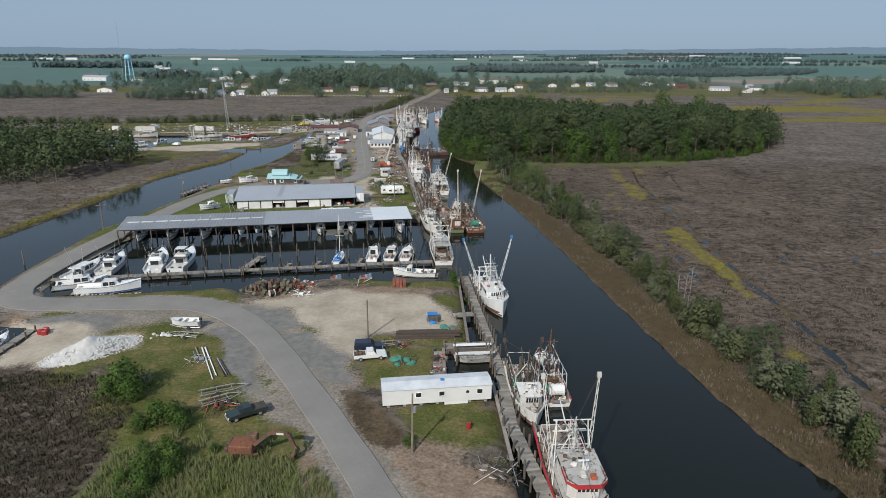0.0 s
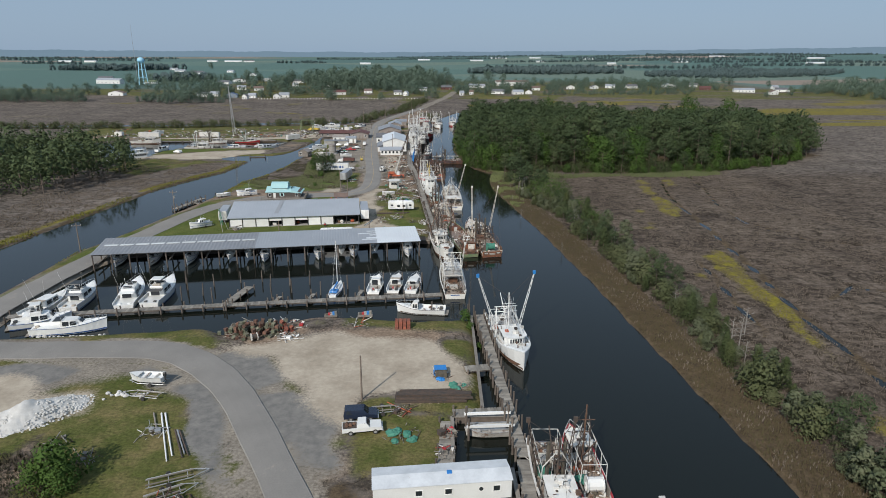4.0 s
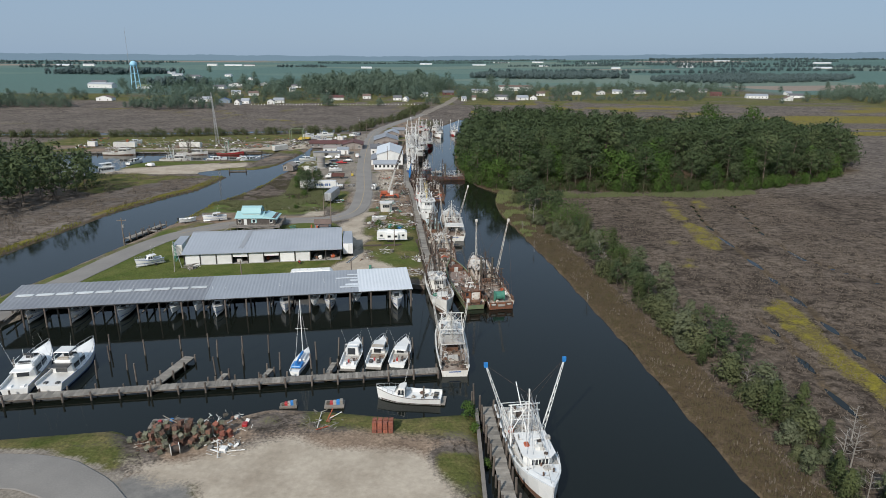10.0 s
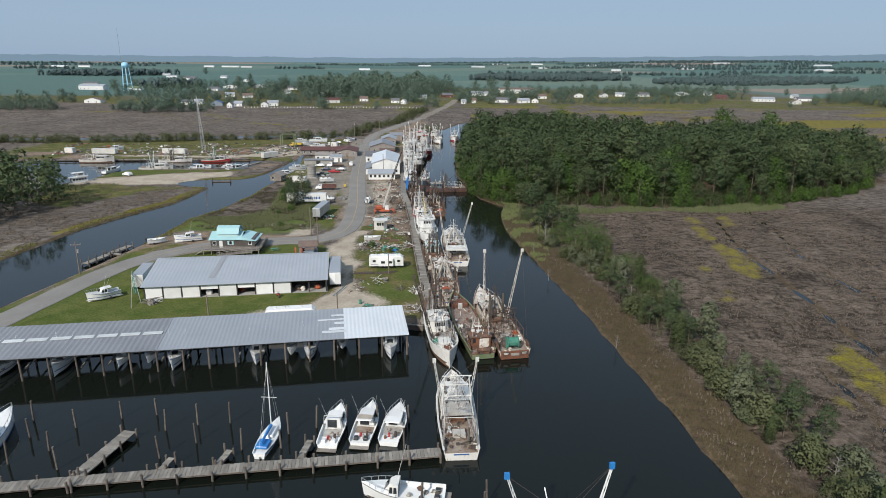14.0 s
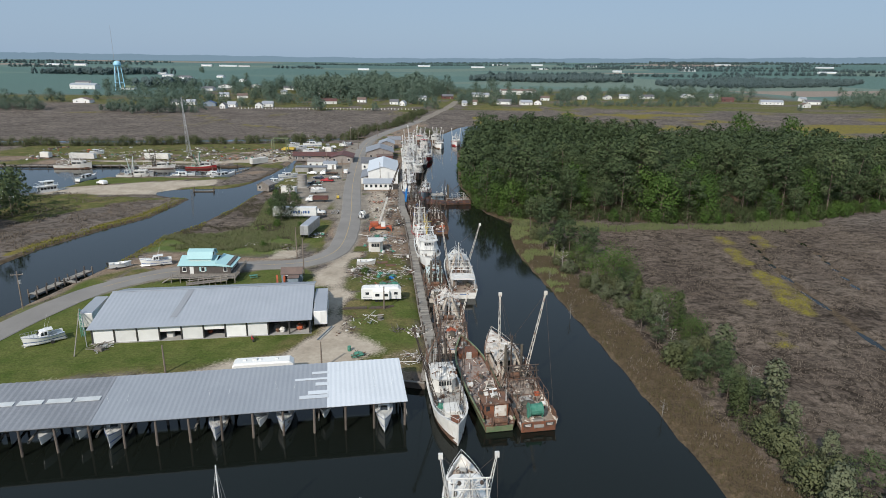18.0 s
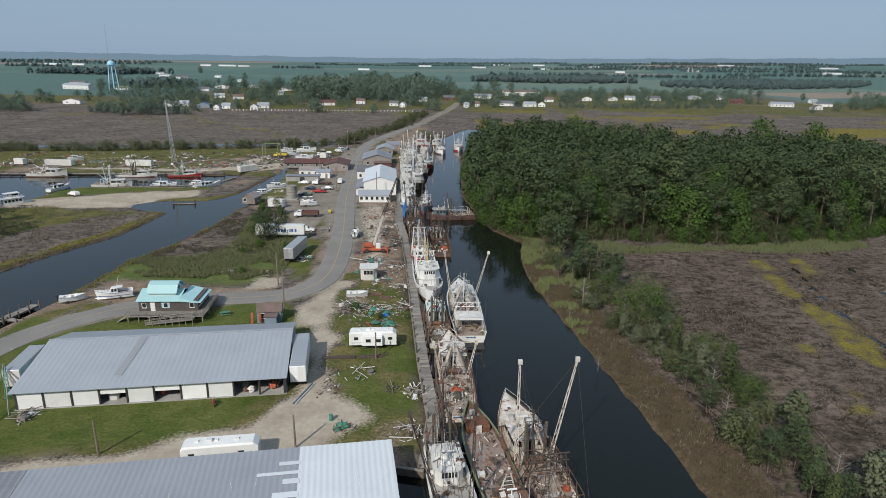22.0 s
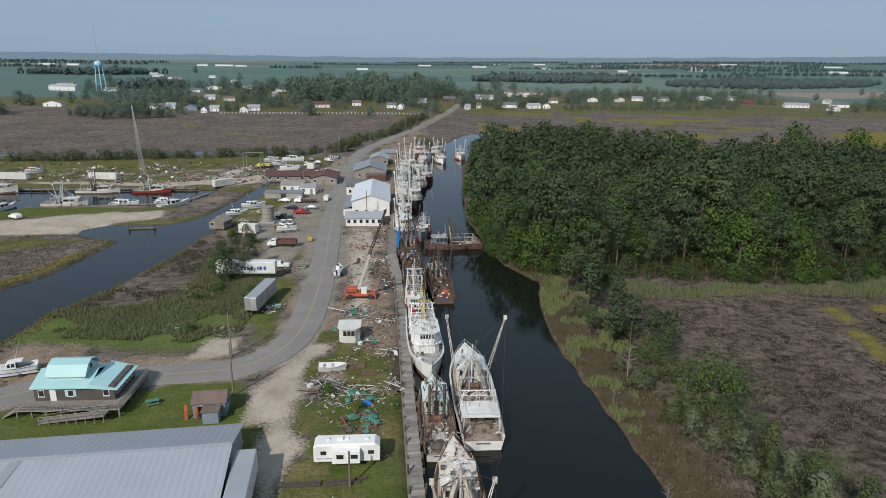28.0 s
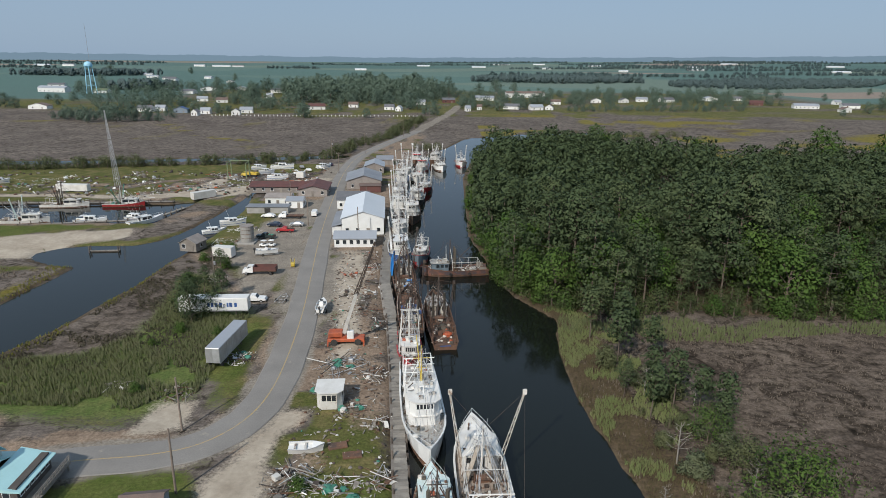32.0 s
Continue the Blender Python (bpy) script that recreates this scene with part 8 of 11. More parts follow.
# long white mobile building by the slip
mb = thing("mobile_building", "long white mobile building with weathered metal roof", "mobile building", pose(-8.7, 82.3, 1.0, 0, 0, 6.6))
part("wall", Geo().cham(0, 16.0, 0, 3.7, 0.45, 2.9, 0.04), M["siding"], mb)
part("roof", Geo().loft([[(x, -0.12, 2.9), (x, 1.85, 3.25), (x, 3.82, 2.9), (x, 3.82, 2.82), (x, 1.85, 3.15), (x, -0.12, 2.82)] for x in (-0.1, 16.1)], closed=True), surface("chalky metal roof", (0.60, 0.62, 0.64), (0.46, 0.48, 0.50), 0.6, 0.35, 5, 0.5, stain=(0.36, 0.30, 0.25), stain_at=0.66), mb, "chalky stained metal roof")
for x in (5.2, 8.6, 14.2):
    window_unit(mb, x - 0.45, x + 0.45, 1.5, 2.3, 0.0)
part("vent", Geo().tube((12.4, -0.02, 1.9), (12.4, 0.05, 1.9), 0.25, n=12), M["glass"], mb)
part("roof_tarp", Geo().cham(8.6, 9.2, 1.4, 2.0, 3.16, 3.3, 0.05), M["bluetarp"], mb, "small blue tarpaulin patch")
for i in range(7):
    for y in (0.3, 3.2):
        part("block_pier", Geo().box(0.6 + i * 2.4, 1.0 + i * 2.4, y, y + 0.4, -0.1, 0.45), M["concrete"], mb)
part("skirt", Geo().box(9.0, 12.5, 0.02, 0.08, 0.0, 0.45), M["siding"], mb)

# teal-roofed house on its raised deck
th = thing("raised_house", "dark shingled house with mint-green metal roof on raised deck", "house", pose(-64.0, 238.4, 0.95, 0, 0, 3.5) @ Matrix.Diagonal((0.88, 0.95, 0.96, 1)))
part("deck", Geo().box(-0.6, 16.2, -2.6, 8.8, 1.2, 1.38), M["greywood"], th)
dp = Geo().box(-0.1, 0.1, -0.1, 0.1, -0.1, 1.2).mesh("deck_post", M["greywood"])
for i in range(8):
    for y in (-2.4, 2.0, 8.4):
        shared("deck_post", dp, th, pose(-0.4 + i * 2.33, y, 0))
part("wall", Geo().box(1.0, 14.2, 0.3, 7.6, 1.38, 3.7), M["darkwall"], th)
part("roof", Geo().add([(0.6, -0.1, 3.55), (10.3, -0.1, 3.55), (10.3, 3.9, 5.0), (0.6, 3.9, 5.0), (0.6, 8.0, 3.55), (10.3, 8.0, 3.55), (0.6, -0.1, 3.7), (10.3, -0.1, 3.7), (10.3, 3.9, 5.15), (0.6, 3.9, 5.15), (0.6, 8.0, 3.7), (10.3, 8.0, 3.7)],
                       [(0, 1, 2, 3), (6, 7, 8, 9), (0, 1, 7, 6), (3, 2, 5, 4), (9, 8, 11, 10), (4, 5, 11, 10), (1, 2, 8, 7), (2, 5, 11, 8), (0, 3, 9, 6), (3, 4, 10, 9)]), M["teal"], th, "mint-green standing seam roof")
part("upper_wall", Geo().add([(3.0, 1.6, 4.1), (8.9, 1.6, 4.1), (8.9, 6.2, 4.1), (3.0, 6.2, 4.1), (3.0, 1.6, 5.0), (8.9, 1.6, 5.0), (8.9, 6.2, 5.0), (3.0, 6.2, 5.0), (3.0, 3.9, 6.6), (8.9, 3.9, 6.6)],
                             [(0, 1, 5, 4), (1, 2, 6, 9, 5), (2, 3, 7, 6), (3, 0, 4, 8, 7), (4, 5, 9, 8), (6, 7, 8, 9)]), M["tealpaint"], th)
for s in (-1, 1):
    part("upper_roof", Geo().add([(2.6, 3.9 + s * 2.7, 4.85), (9.3, 3.9 + s * 2.7, 4.85), (9.3, 3.9 + s * 1.4, 6.3), (2.6, 3.9 + s * 1.4, 6.3), (9.3, 3.9, 6.75), (2.6, 3.9, 6.75),
                                  (2.6, 3.9 + s * 2.7, 4.95), (9.3, 3.9 + s * 2.7, 4.95), (9.3, 3.9 + s * 1.4, 6.4), (2.6, 3.9 + s * 1.4, 6.4), (9.3, 3.9, 6.85), (2.6, 3.9, 6.85)],
                                 [(0, 1, 2, 3), (3, 2, 4, 5), (6, 7, 8, 9), (9, 8, 10, 11), (0, 1, 7, 6), (1, 2, 8, 7), (2, 4, 10, 8), (0, 3, 9, 6), (3, 5, 11, 9)]), M["teal"], th)
part("porch_roof", Geo().add([(10.32, -0.1, 3.55), (14.9, -0.1, 3.2), (14.9, 8.0, 3.2), (10.32, 8.0, 3.55), (10.32, -0.1, 4.35), (14.9, -0.1, 3.3), (14.9, 8.0, 3.3), (10.32, 8.0, 4.35)], [(3, 2, 1, 0), (4, 5, 6, 7), (0, 1, 5, 4), (1, 2, 6, 5), (2, 3, 7, 6), (3, 0, 4, 7)]), M["teal"], th)
for x in (2.2, 7.0, 12.8):
    window_unit(th, x - 0.5, x + 0.5, 2.1, 3.2, 0.3, shutter="teal" if x == 7.0 else None)
part("door", Geo().box(3.6, 4.6, 0.24, 0.32, 1.38, 3.3), M["siding"], th)
for i in range(6):
    window_unit(th, 0.8 + i * 1.1, 1.6 + i * 1.1, 2.2, 3.1, 14.2, 1, "y")
window_unit(th, 3.4, 4.4, 5.1, 6.0, 8.9, 1, "y")
rail = Geo().box(-0.04, 0.04, -0.04, 0.04, 0, 1.0).mesh("rail_post", M["greywood"])
for i in range(28):
    shared("rail_post", rail, th, pose(-0.5 + i * 0.61, -2.55, 1.38))
for i in range(18):
    shared("rail_post", rail, th, pose(16.1, -2.5 + i * 0.65, 1.38))
for z in (1.75, 2.1, 2.4):
    part("rail_bar", Geo().box(-0.55, 16.15, -2.6, -2.52, z, z + 0.07), M["greywood"], th)
    part("rail_bar", Geo().box(16.07, 16.15, -2.5, 8.8, z, z + 0.07), M["greywood"], th)
part("ramp", Geo().add([(4.0, -4.4, 0.1), (14.5, -4.4, 1.2), (14.5, -2.8, 1.2), (4.0, -2.8, 0.1), (4.0, -4.4, 0.25), (14.5, -4.4, 1.35), (14.5, -2.8, 1.35), (4.0, -2.8, 0.25)], [(3, 2, 1, 0), (4, 5, 6, 7), (0, 1, 5, 4), (1, 2, 6, 5), (2, 3, 7, 6), (3, 0, 4, 7)]), M["greywood"], th)
for z in (0.55, 0.95):
    part("ramp_rail", Geo().tube((4.0, -4.4, 0.25 + z), (14.5, -4.4, 1.35 + z), 0.05).tube((4.0, -2.8, 0.25 + z), (14.5, -2.8, 1.35 + z), 0.05), M["greywood"], th)
for i in range(8):
    x = 4.2 + i * 1.45
    part("ramp_post", Geo().box(x - 0.05, x + 0.05, -4.45, -4.35, -0.1, 1.25 + i * 0.15), M["greywood"], th)
part("stair", Geo().add([(-2.8, -2.6, 0.0), (-0.6, -2.6, 1.2), (-0.6, -1.2, 1.2), (-2.8, -1.2, 0.0), (-2.8, -2.6, 0.2), (-0.6, -2.6, 1.38), (-0.6, -1.2, 1.38), (-2.8, -1.2, 0.2)], [(3, 2, 1, 0), (4, 5, 6, 7), (0, 1, 5, 4), (1, 2, 6, 5), (2, 3, 7, 6), (3, 0, 4, 7)]), M["greywood"], th)

# blue-grey shed with rust-brown roof
ss = gable_house("small blue-grey shed with rust-brown roof", pose(-37.0, 238.9, 0.95, 0, 0, 8), 4.6, 3.6, 2.3, 1.0, "bluegrey", "shingle", "shed", "x", 0.2, 2, True, cat="shed")
part("lean_to", Geo().box(-0.6, 1.6, -3.6, -1.8, 0, 1.9), M["bluegrey"], ss)
part("lean_to_roof", Geo().box(-0.8, 1.8, -3.8, -1.7, 1.9, 2.02), M["shingle"], ss)
part("orange_kayak", Geo().loft([[(-1.6 + math.cos(a) * 0.3 * k, -2.3 + math.sin(a) * 0.2 * k, z) for a in np.linspace(0, 6.28, 7)[:-1]] for z, k in ((0, 0.1), (0.8, 1), (1.6, 1), (2.4, 0.1))], closed=True), M["orange"], ss, "orange kayak leaning on the wall")


def camper(label, m, L=8.5, slide=True):
    """White travel trailer with slide-out, windows, door and roof vents."""
    t = thing("travel_trailer", label, "caravan", m)
    part("body", Geo().loft([[(x, y, z) for y, z in ((-1.2, 0.7), (-1.2, 3.0), (-1.05, 3.2), (1.05, 3.2), (1.2, 3.0), (1.2, 0.7))] for x in (0, L)] if False else
                            [[(x, -1.2, 0.7), (x, -1.2, h), (x, -1.0, h + 0.2), (x, 1.0, h + 0.2), (x, 1.2, h), (x, 1.2, 0.7)] for x, h in ((0, 2.6), (0.35, 2.95), (L - 0.6, 3.0), (L, 2.5))], closed=True), M["clean"], t)
    part("roof_skin", Geo().box(0.5, L - 0.7, -0.95, 0.95, 3.17, 3.22), M["siding"], t)
    if slide:
        s = part("slide_out", Geo().cham(2.4, 6.0, -2.0, -1.15, 0.9, 2.7, 0.05), M["clean"], t)
        for x in (3.0, 4.8):
            part("window", Geo().box(x, x + 0.9, -2.03, -1.98, 1.6, 2.2), M["glass"], s)
    for x in (0.9, 7.0):
        part("window", Geo().box(x, x + 0.75, -1.22, -1.17, 1.7, 2.25), M["glass"], t)
    part("door", Geo().box(6.4, 6.95, -1.225, -1.18, 0.75, 2.5), M["siding"], t)
    for x in (1.6, 4.0, 6.6):
        part("roof_vent", Geo().cham(x, x + 0.5, -0.25, 0.25, 3.22, 3.38, 0.05), M["clean"], t)
    part("air_conditioner", Geo().cham(3.0, 3.8, -0.35, 0.35, 3.22, 3.5, 0.08), M["siding"], t)
    part("stripe", Geo().box(0.4, 2.3, -1.215, -1.19, 1.1, 1.2), M["steelblue"], t)
    for x in (3.2, 4.1):
        for y in (-1.1, 1.1):
            part("wheel", Geo().tube((x, y - 0.1, 0.35), (x, y + 0.1, 0.35), 0.35, n=12), M["tyre"], t)
    for x in (0.6, L - 0.8):
        part("jack", Geo().box(x, x + 0.1, -0.8, -0.7, 0, 0.7).box(x, x + 0.1, 0.7, 0.8, 0, 0.7), M["dark"], t)
    part("tow_bar", Geo().line([(L, -0.6, 0.6), (L + 1.2, 0, 0.6), (L, 0.6, 0.6)], 0.05), M["dark"], t)
    return t


camper("white travel trailer with slide-out in the boatyard", pose(-19.3, 227.0, 0.95, 0, 0, 4))
camper("long white motor caravan parked behind the boat shed", pose(-35.4, 191.6, 0.9, 0, 0, 9), 9.5, False)

# packing houses along the quay
gb = gable_house("low white packing house with pale blue-grey metal roof", pose(-28.2, 352.4, 1.0, 0, 0, 4), 11.5, 7.5, 2.6, 1.2, "siding", "roofgrey", "packing_house", "x", 0.4, 6, False, cat="building")
wb2 = gable_house("tall white warehouse with white metal roof", pose(-28.6, 377.0, 1.0, 0, 0, 5), 12.6, 30.0, 5.2, 2.0, "siding", "roofwhite", "packing_house", "y", 0.4, 4, True, cat="building")
part("lean_to", Geo().box(-9.2, -6.4, -15, 4, 0, 2.6), M["siding"], wb2)
part("lean_to_roof", Geo().add([(-9.5, -15.3, 2.5), (-6.3, -15.3, 3.4), (-6.3, 4.3, 3.4), (-9.5, 4.3, 2.5), (-9.5, -15.3, 2.65), (-6.3, -15.3, 3.55), (-6.3, 4.3, 3.55), (-9.5, 4.3, 2.65)], [(3, 2, 1, 0), (4, 5, 6, 7), (0, 1, 5, 4), (1, 2, 6, 5), (2, 3, 7, 6), (3, 0, 4, 7)]), M["roofold"], wb2)
gable_house("white house with dark grey roof beside the road", pose(-35.8, 403.5, 1.0, 0, 0, 5), 11, 14, 3.4, 1.6, "siding", "darkroof", "house", "x", 0.4, 4, True)
bh = gable_house("weathered brown packing house with pale roof", pose(-36.6, 442, 1.0, 0, 0, 6), 14, 20, 3.6, 2.2, "wallgrey", "roofold", "packing_house", "y", 0.5, 3, True, cat="building")
part("red_annex", Geo().box(-1.5, 6.8, -16.5, -10.1, 0, 2.6), M["redroof"], bh)
part("annex_roof", Geo().box(-1.8, 7.1, -16.8, -9.9, 2.6, 2.75), M["shingle"], bh)
gable_house("grey shed at the end of the quay", pose(-36, 478, 1.0, 0, 0, 4), 9, 14, 3.2, 1.6, "wallgrey", "roofgrey", "shed", "y", 0.4, 3, True, cat="shed")
gable_house("small grey shed near the far road", pose(-33, 500, 1.0, 0, 0, 4), 8, 9, 2.8, 1.4, "wallgrey", "roofold", "shed", "x", 0.4, 2, True, cat="shed")
# red-roofed row west of the road
gable_house("long low shed with rust-red metal roof", pose(-67.5, 427, 1.0, 0, 0, 2), 24, 9, 2.6, 1.3, "wallgrey", "redroof", "shed", "x", 0.5, 7, True, cat="shed")
gable_house("low building with rust-red roof beside the road", pose(-54, 424, 1.0, 0, 0, 4), 11, 15, 2.8, 1.4, "wallgrey", "redroof", "shed", "y", 0.5, 3, True, cat="shed")
gable_house("patched orange and white workshop", pose(-63, 404, 1.0, 0, 0, 3), 9, 8, 3.0, 0.9, "siding", "wallgrey", "workshop", "x", 0.3, 3, True, cat="shed")
gable_house("white metal workshop with vertical siding", pose(-56.2, 400, 1.0, 0, 0, 3), 6, 7, 2.6, 0.9, "clean", "roofgrey", "workshop", "x", 0.2, 2, True, cat="shed")
cw = thing("concrete_shed", "long low concrete block shed with flat top", "shed", pose(-63.5, 390.5, 1.0, 0, 0, 3))
part("wall", Geo().box(-7, 7, -2.4, 2.4, 0, 2.2), M["concrete"], cw)
part("roof", Geo().box(-7.3, 7.3, -2.7, 2.7, 2.2, 2.35), M["roofold"], cw)
part("door", Geo().box(-1, 1, -2.43, -2.38, 0, 1.9), M["inside"], cw)
gable_house("small grey weathered boat hut at the creek", pose(-72.4, 345.4, 0.9, 0, 0, -12), 5.0, 5.0, 2.4, 1.4, "greywood", "wallgrey", "hut", "y", 0.3, 2, True, cat="hut")
sl = thing("silo", "stained concrete tank standing in the yard", "tank", pose(-59.4, 352.4, 0.95))
part("shell", Geo().tube((0, 0, 0.4), (0, 0, 5.0), 1.9, 1.9, 20), M["concrete"], sl)
part("base", Geo().cham(-2.5, 2.5, -2.5, 2.5, -0.1, 0.45, 0.1), M["concrete"], sl)
part("rim", Geo().tube((0, 0, 4.9), (0, 0, 5.15), 2.0, 2.0, 20), M["wallgrey"], sl)
for z in (1.6, 2.8, 4.0):
    part("band", Geo().tube((0, 0, z), (0, 0, z + 0.08), 1.93, 1.93, 20), M["rust"], sl)
for x, y, L, r, lab in ((-61.5, 338.4, 5.5, 80, "white metal container near the hut"), (-186, 419, 13, 88, "long white box trailer body in the far yard"), (-149, 421.6, 12.5, 88, "pale box trailer body in the far yard"), (-93.8, 411, 9, 140, "grey box container by the basin"), (-206, 421, 5, 80, "white box van body in the far yard"), (-66.8, 456, 3.5, 80, "small white shed box by the yard")):
    c = thing("container", lab, "container", pose(x, y, 1.0, 0, 0, r))
    part("body", Geo().cham(-1.25, 1.25, -L / 2, L / 2, 0.3, 2.9, 0.05), M["white"], c)
    part("skid", Geo().box(-0.9, -0.6, -L / 2, L / 2, 0, 0.3).box(0.6, 0.9, -L / 2, L / 2, 0, 0.3), M["dark"], c)
    part("door", Geo().box(-1.1, 1.1, -L / 2 - 0.04, -L / 2, 0.4, 2.75), M["siding"], c)
    for i in range(0, int(L), 3):
        part("rib", Geo().box(-1.28, -1.25, -L / 2 + 0.5 + i, -L / 2 + 0.56 + i, 0.35, 2.8).box(1.25, 1.28, -L / 2 + 0.5 + i, -L / 2 + 0.56 + i, 0.35, 2.8), M["white"], c)


def pole(x, y, h=8.5, arm=True, can=False, z=None, lean=0):
    t = thing("utility_pole", "brown timber utility pole with crossarm" if arm else "plain brown timber pole", "utility pole", pose(x, y, (ground_at(x, y) if z is None else z) - 0.3, lean, rnd.uniform(-0.8, 0.8), rnd.uniform(0, 40)), "utility poles")
    part("shaft", Geo().tube((0, 0, 0), (0, 0, h + 0.3), 0.16, 0.11, 8), M["pole"], t)
    if arm:
        ca = part("crossarm", Geo().box(-1.1, 1.1, -0.06, 0.06, h - 0.5, h - 0.36), M["pole"], t)
        for k in (-1.0, 1.0):
            part("insulator", Geo().tube((k, 0, h - 0.36), (k, 0, h - 0.18), 0.05), M["clean"], ca)
    if can:
        part("transformer", Geo().tube((0.3, 0, h - 2.4), (0.3, 0, h - 1.6), 0.24, n=10), M["steel"], t)
    return t


for x, y, h, a, c in ((-4.2, 72, 8.5, False, True), (-13, 106.2, 7.3, False, False), (-96, 179.2, 8, True, False), (-88, 220, 8, True, True), (-40, 256.9, 8.5, False, False), (-35.3, 243.3, 9, False, False), (-55.6, 314.6, 9, True, True),
                      (-27.9, 356.3, 10, False, False), (-62.8, 514.2, 11, True, True), (-47.5, 535.5, 12, True, False), (-47.3, 193.3, 5, False, False), (-22, 195.5, 5, False, False), (-46, 372, 9, False, False), (-58, 400, 9, False, False), (-52, 470, 10, True, False),
                      (-31, 620, 11, True, False), (-15, 720, 11, True, False), (-66, 215, 4.5, False, False), (-101, 150, 5, False, False), (-14, 222, 5, False, False), (-30, 395, 9, False, False)):
    pole(x, y, h, a, c)


# ---- vehicles ----
def pickup(label, m, paint, kind="pickup", load=None, name=None):
    t = thing(name or ("pickup_truck" if kind == "pickup" else kind), label, "truck" if kind in ("pickup", "flatbed_truck") else "car", m, "parked vehicles")
    L, W = (5.5, 1.95) if kind != "flatbed_truck" else (8.0, 2.3)
    k = W / 2
    zc = 0.45
    if kind == "pickup":
        prof = [(-2.75, 0.5), (-2.75, 1.05), (-0.65, 1.08), (-0.55, 1.72), (0.55, 1.72), (1.05, 1.1), (2.6, 1.0), (2.75, 0.55)]
    elif kind == "car":
        prof = [(-2.2, 0.45), (-2.2, 0.95), (-1.7, 1.0), (-1.1, 1.42), (0.4, 1.42), (1.0, 1.0), (2.1, 0.85), (2.25, 0.45)]
    elif kind == "suv":
        prof = [(-2.35, 0.5), (-2.4, 1.1), (-2.2, 1.75), (0.5, 1.78), (1.1, 1.15), (2.3, 1.05), (2.45, 0.55)]
    elif kind == "van":
        prof = [(-2.5, 0.5), (-2.5, 1.95), (1.4, 1.95), (2.0, 1.2), (2.5, 1.0), (2.55, 0.5)]
    else:
        prof = [(1.6, 0.6), (1.6, 2.2), (2.9, 2.2), (3.3, 1.5), (4.0, 1.4), (4.1, 0.6)]
    g = Geo()
    n = len(prof)
    vs = []
    for s in (-1, 1):
        for y, z in prof:
            tuck = 0.84 if z > 1.3 else 1.0
            vs.append((s * k * tuck, y, z))
    g.add(vs, [tuple(range(n)), tuple(range(2 * n - 1, n - 1, -1))] + [(i, (i + 1) % n, n + (i + 1) % n, n + i) for i in range(n)])
    b = part("body", g, M[paint], t)
    zs = {"pickup": (1.12, 1.66, -0.5, 0.5), "car": (1.02, 1.37, -1.0, 0.35), "suv": (1.18, 1.7, -2.0, 0.45), "van": (1.2, 1.75, 0.6, 1.3), "flatbed_truck": (1.5, 2.1, 1.75, 2.8)}[kind]
    for s in (-1, 1):
        x0, x1 = s * k * (0.93 if zs[0] < 1.3 else 0.845) + s * 0.012, s * k * 0.845 + s * 0.012
        part("side_window", Geo().add([(x0, zs[2], zs[0]), (x0, zs[3] + 0.2, zs[0]), (x1, zs[3] - 0.05, zs[1]), (x1, zs[2] + 0.08, zs[1])], [(0, 1, 2, 3)]), M["glass"], b)
    fr = {"pickup": ((1.06, 1.12), (0.6, 1.68)), "car": ((0.98, 1.03), (0.45, 1.39)), "suv": ((1.1, 1.18), (0.56, 1.74)), "van": ((1.98, 1.25), (1.45, 1.9)), "flatbed_truck": ((3.28, 1.55), (2.95, 2.14))}[kind]
    part("windscreen", Geo().add([(-k * 0.84, fr[0][0] + 0.01, fr[0][1] + 0.015), (k * 0.84, fr[0][0] + 0.01, fr[0][1] + 0.015), (k * 0.76, fr[1][0] + 0.015, fr[1][1] + 0.01), (-k * 0.76, fr[1][0] + 0.015, fr[1][1] + 0.01)], [(0, 1, 2, 3)]), M["glass"], b)
    ends = (prof[0][0], prof[-1][0])
    for s in (-1, 1):
        part("headlight", Geo().box(s * k * 0.72 - 0.15, s * k * 0.72 + 0.15, ends[1] - 0.06, ends[1] + 0.02, 0.68, 0.84), M["clean"], b)
        part("tail_light", Geo().box(s * k * 0.85 - 0.08, s * k * 0.85 + 0.08, ends[0] - 0.02, ends[0] + 0.04, 0.7, 0.95), M["red"], b)
    part("bumper", Geo().box(-k, k, ends[1] - 0.05, ends[1] + 0.1, 0.42, 0.6), M["steel"], b)
    ww = Geo().tube((-0.12, 0, 0), (0.12, 0, 0), 0.37, n=14).mesh("wheel", M["tyre"])
    axles = (-1.6, 1.75) if kind == "pickup" else (-1.4, 1.4) if kind != "flatbed_truck" else (-2.6, 3.2)
    for y in axles:
        for s in (-1, 1):
            w = shared("wheel", ww, t, pose(s * (k - 0.1), y, 0.37))
            y < 0 and m.translation.y > 300 or part("rim", Geo().tube((s * 0.122, 0, 0), (s * 0.13, 0, 0), 0.2, n=10), M["steel"], w)
    if kind == "pickup":
        part("cargo_bed", Geo().box(-k * 0.84, k * 0.84, -2.65, -0.75, 1.062, 1.085), M["dark"], b)
        if load:
            for i in range(6):
                part("load", Geo().blob((rnd.uniform(-0.5, 0.5), rnd.uniform(-2.4, -1.0), 1.2), 0.25, 0.8, 0.3, seed=i), M[load], b)
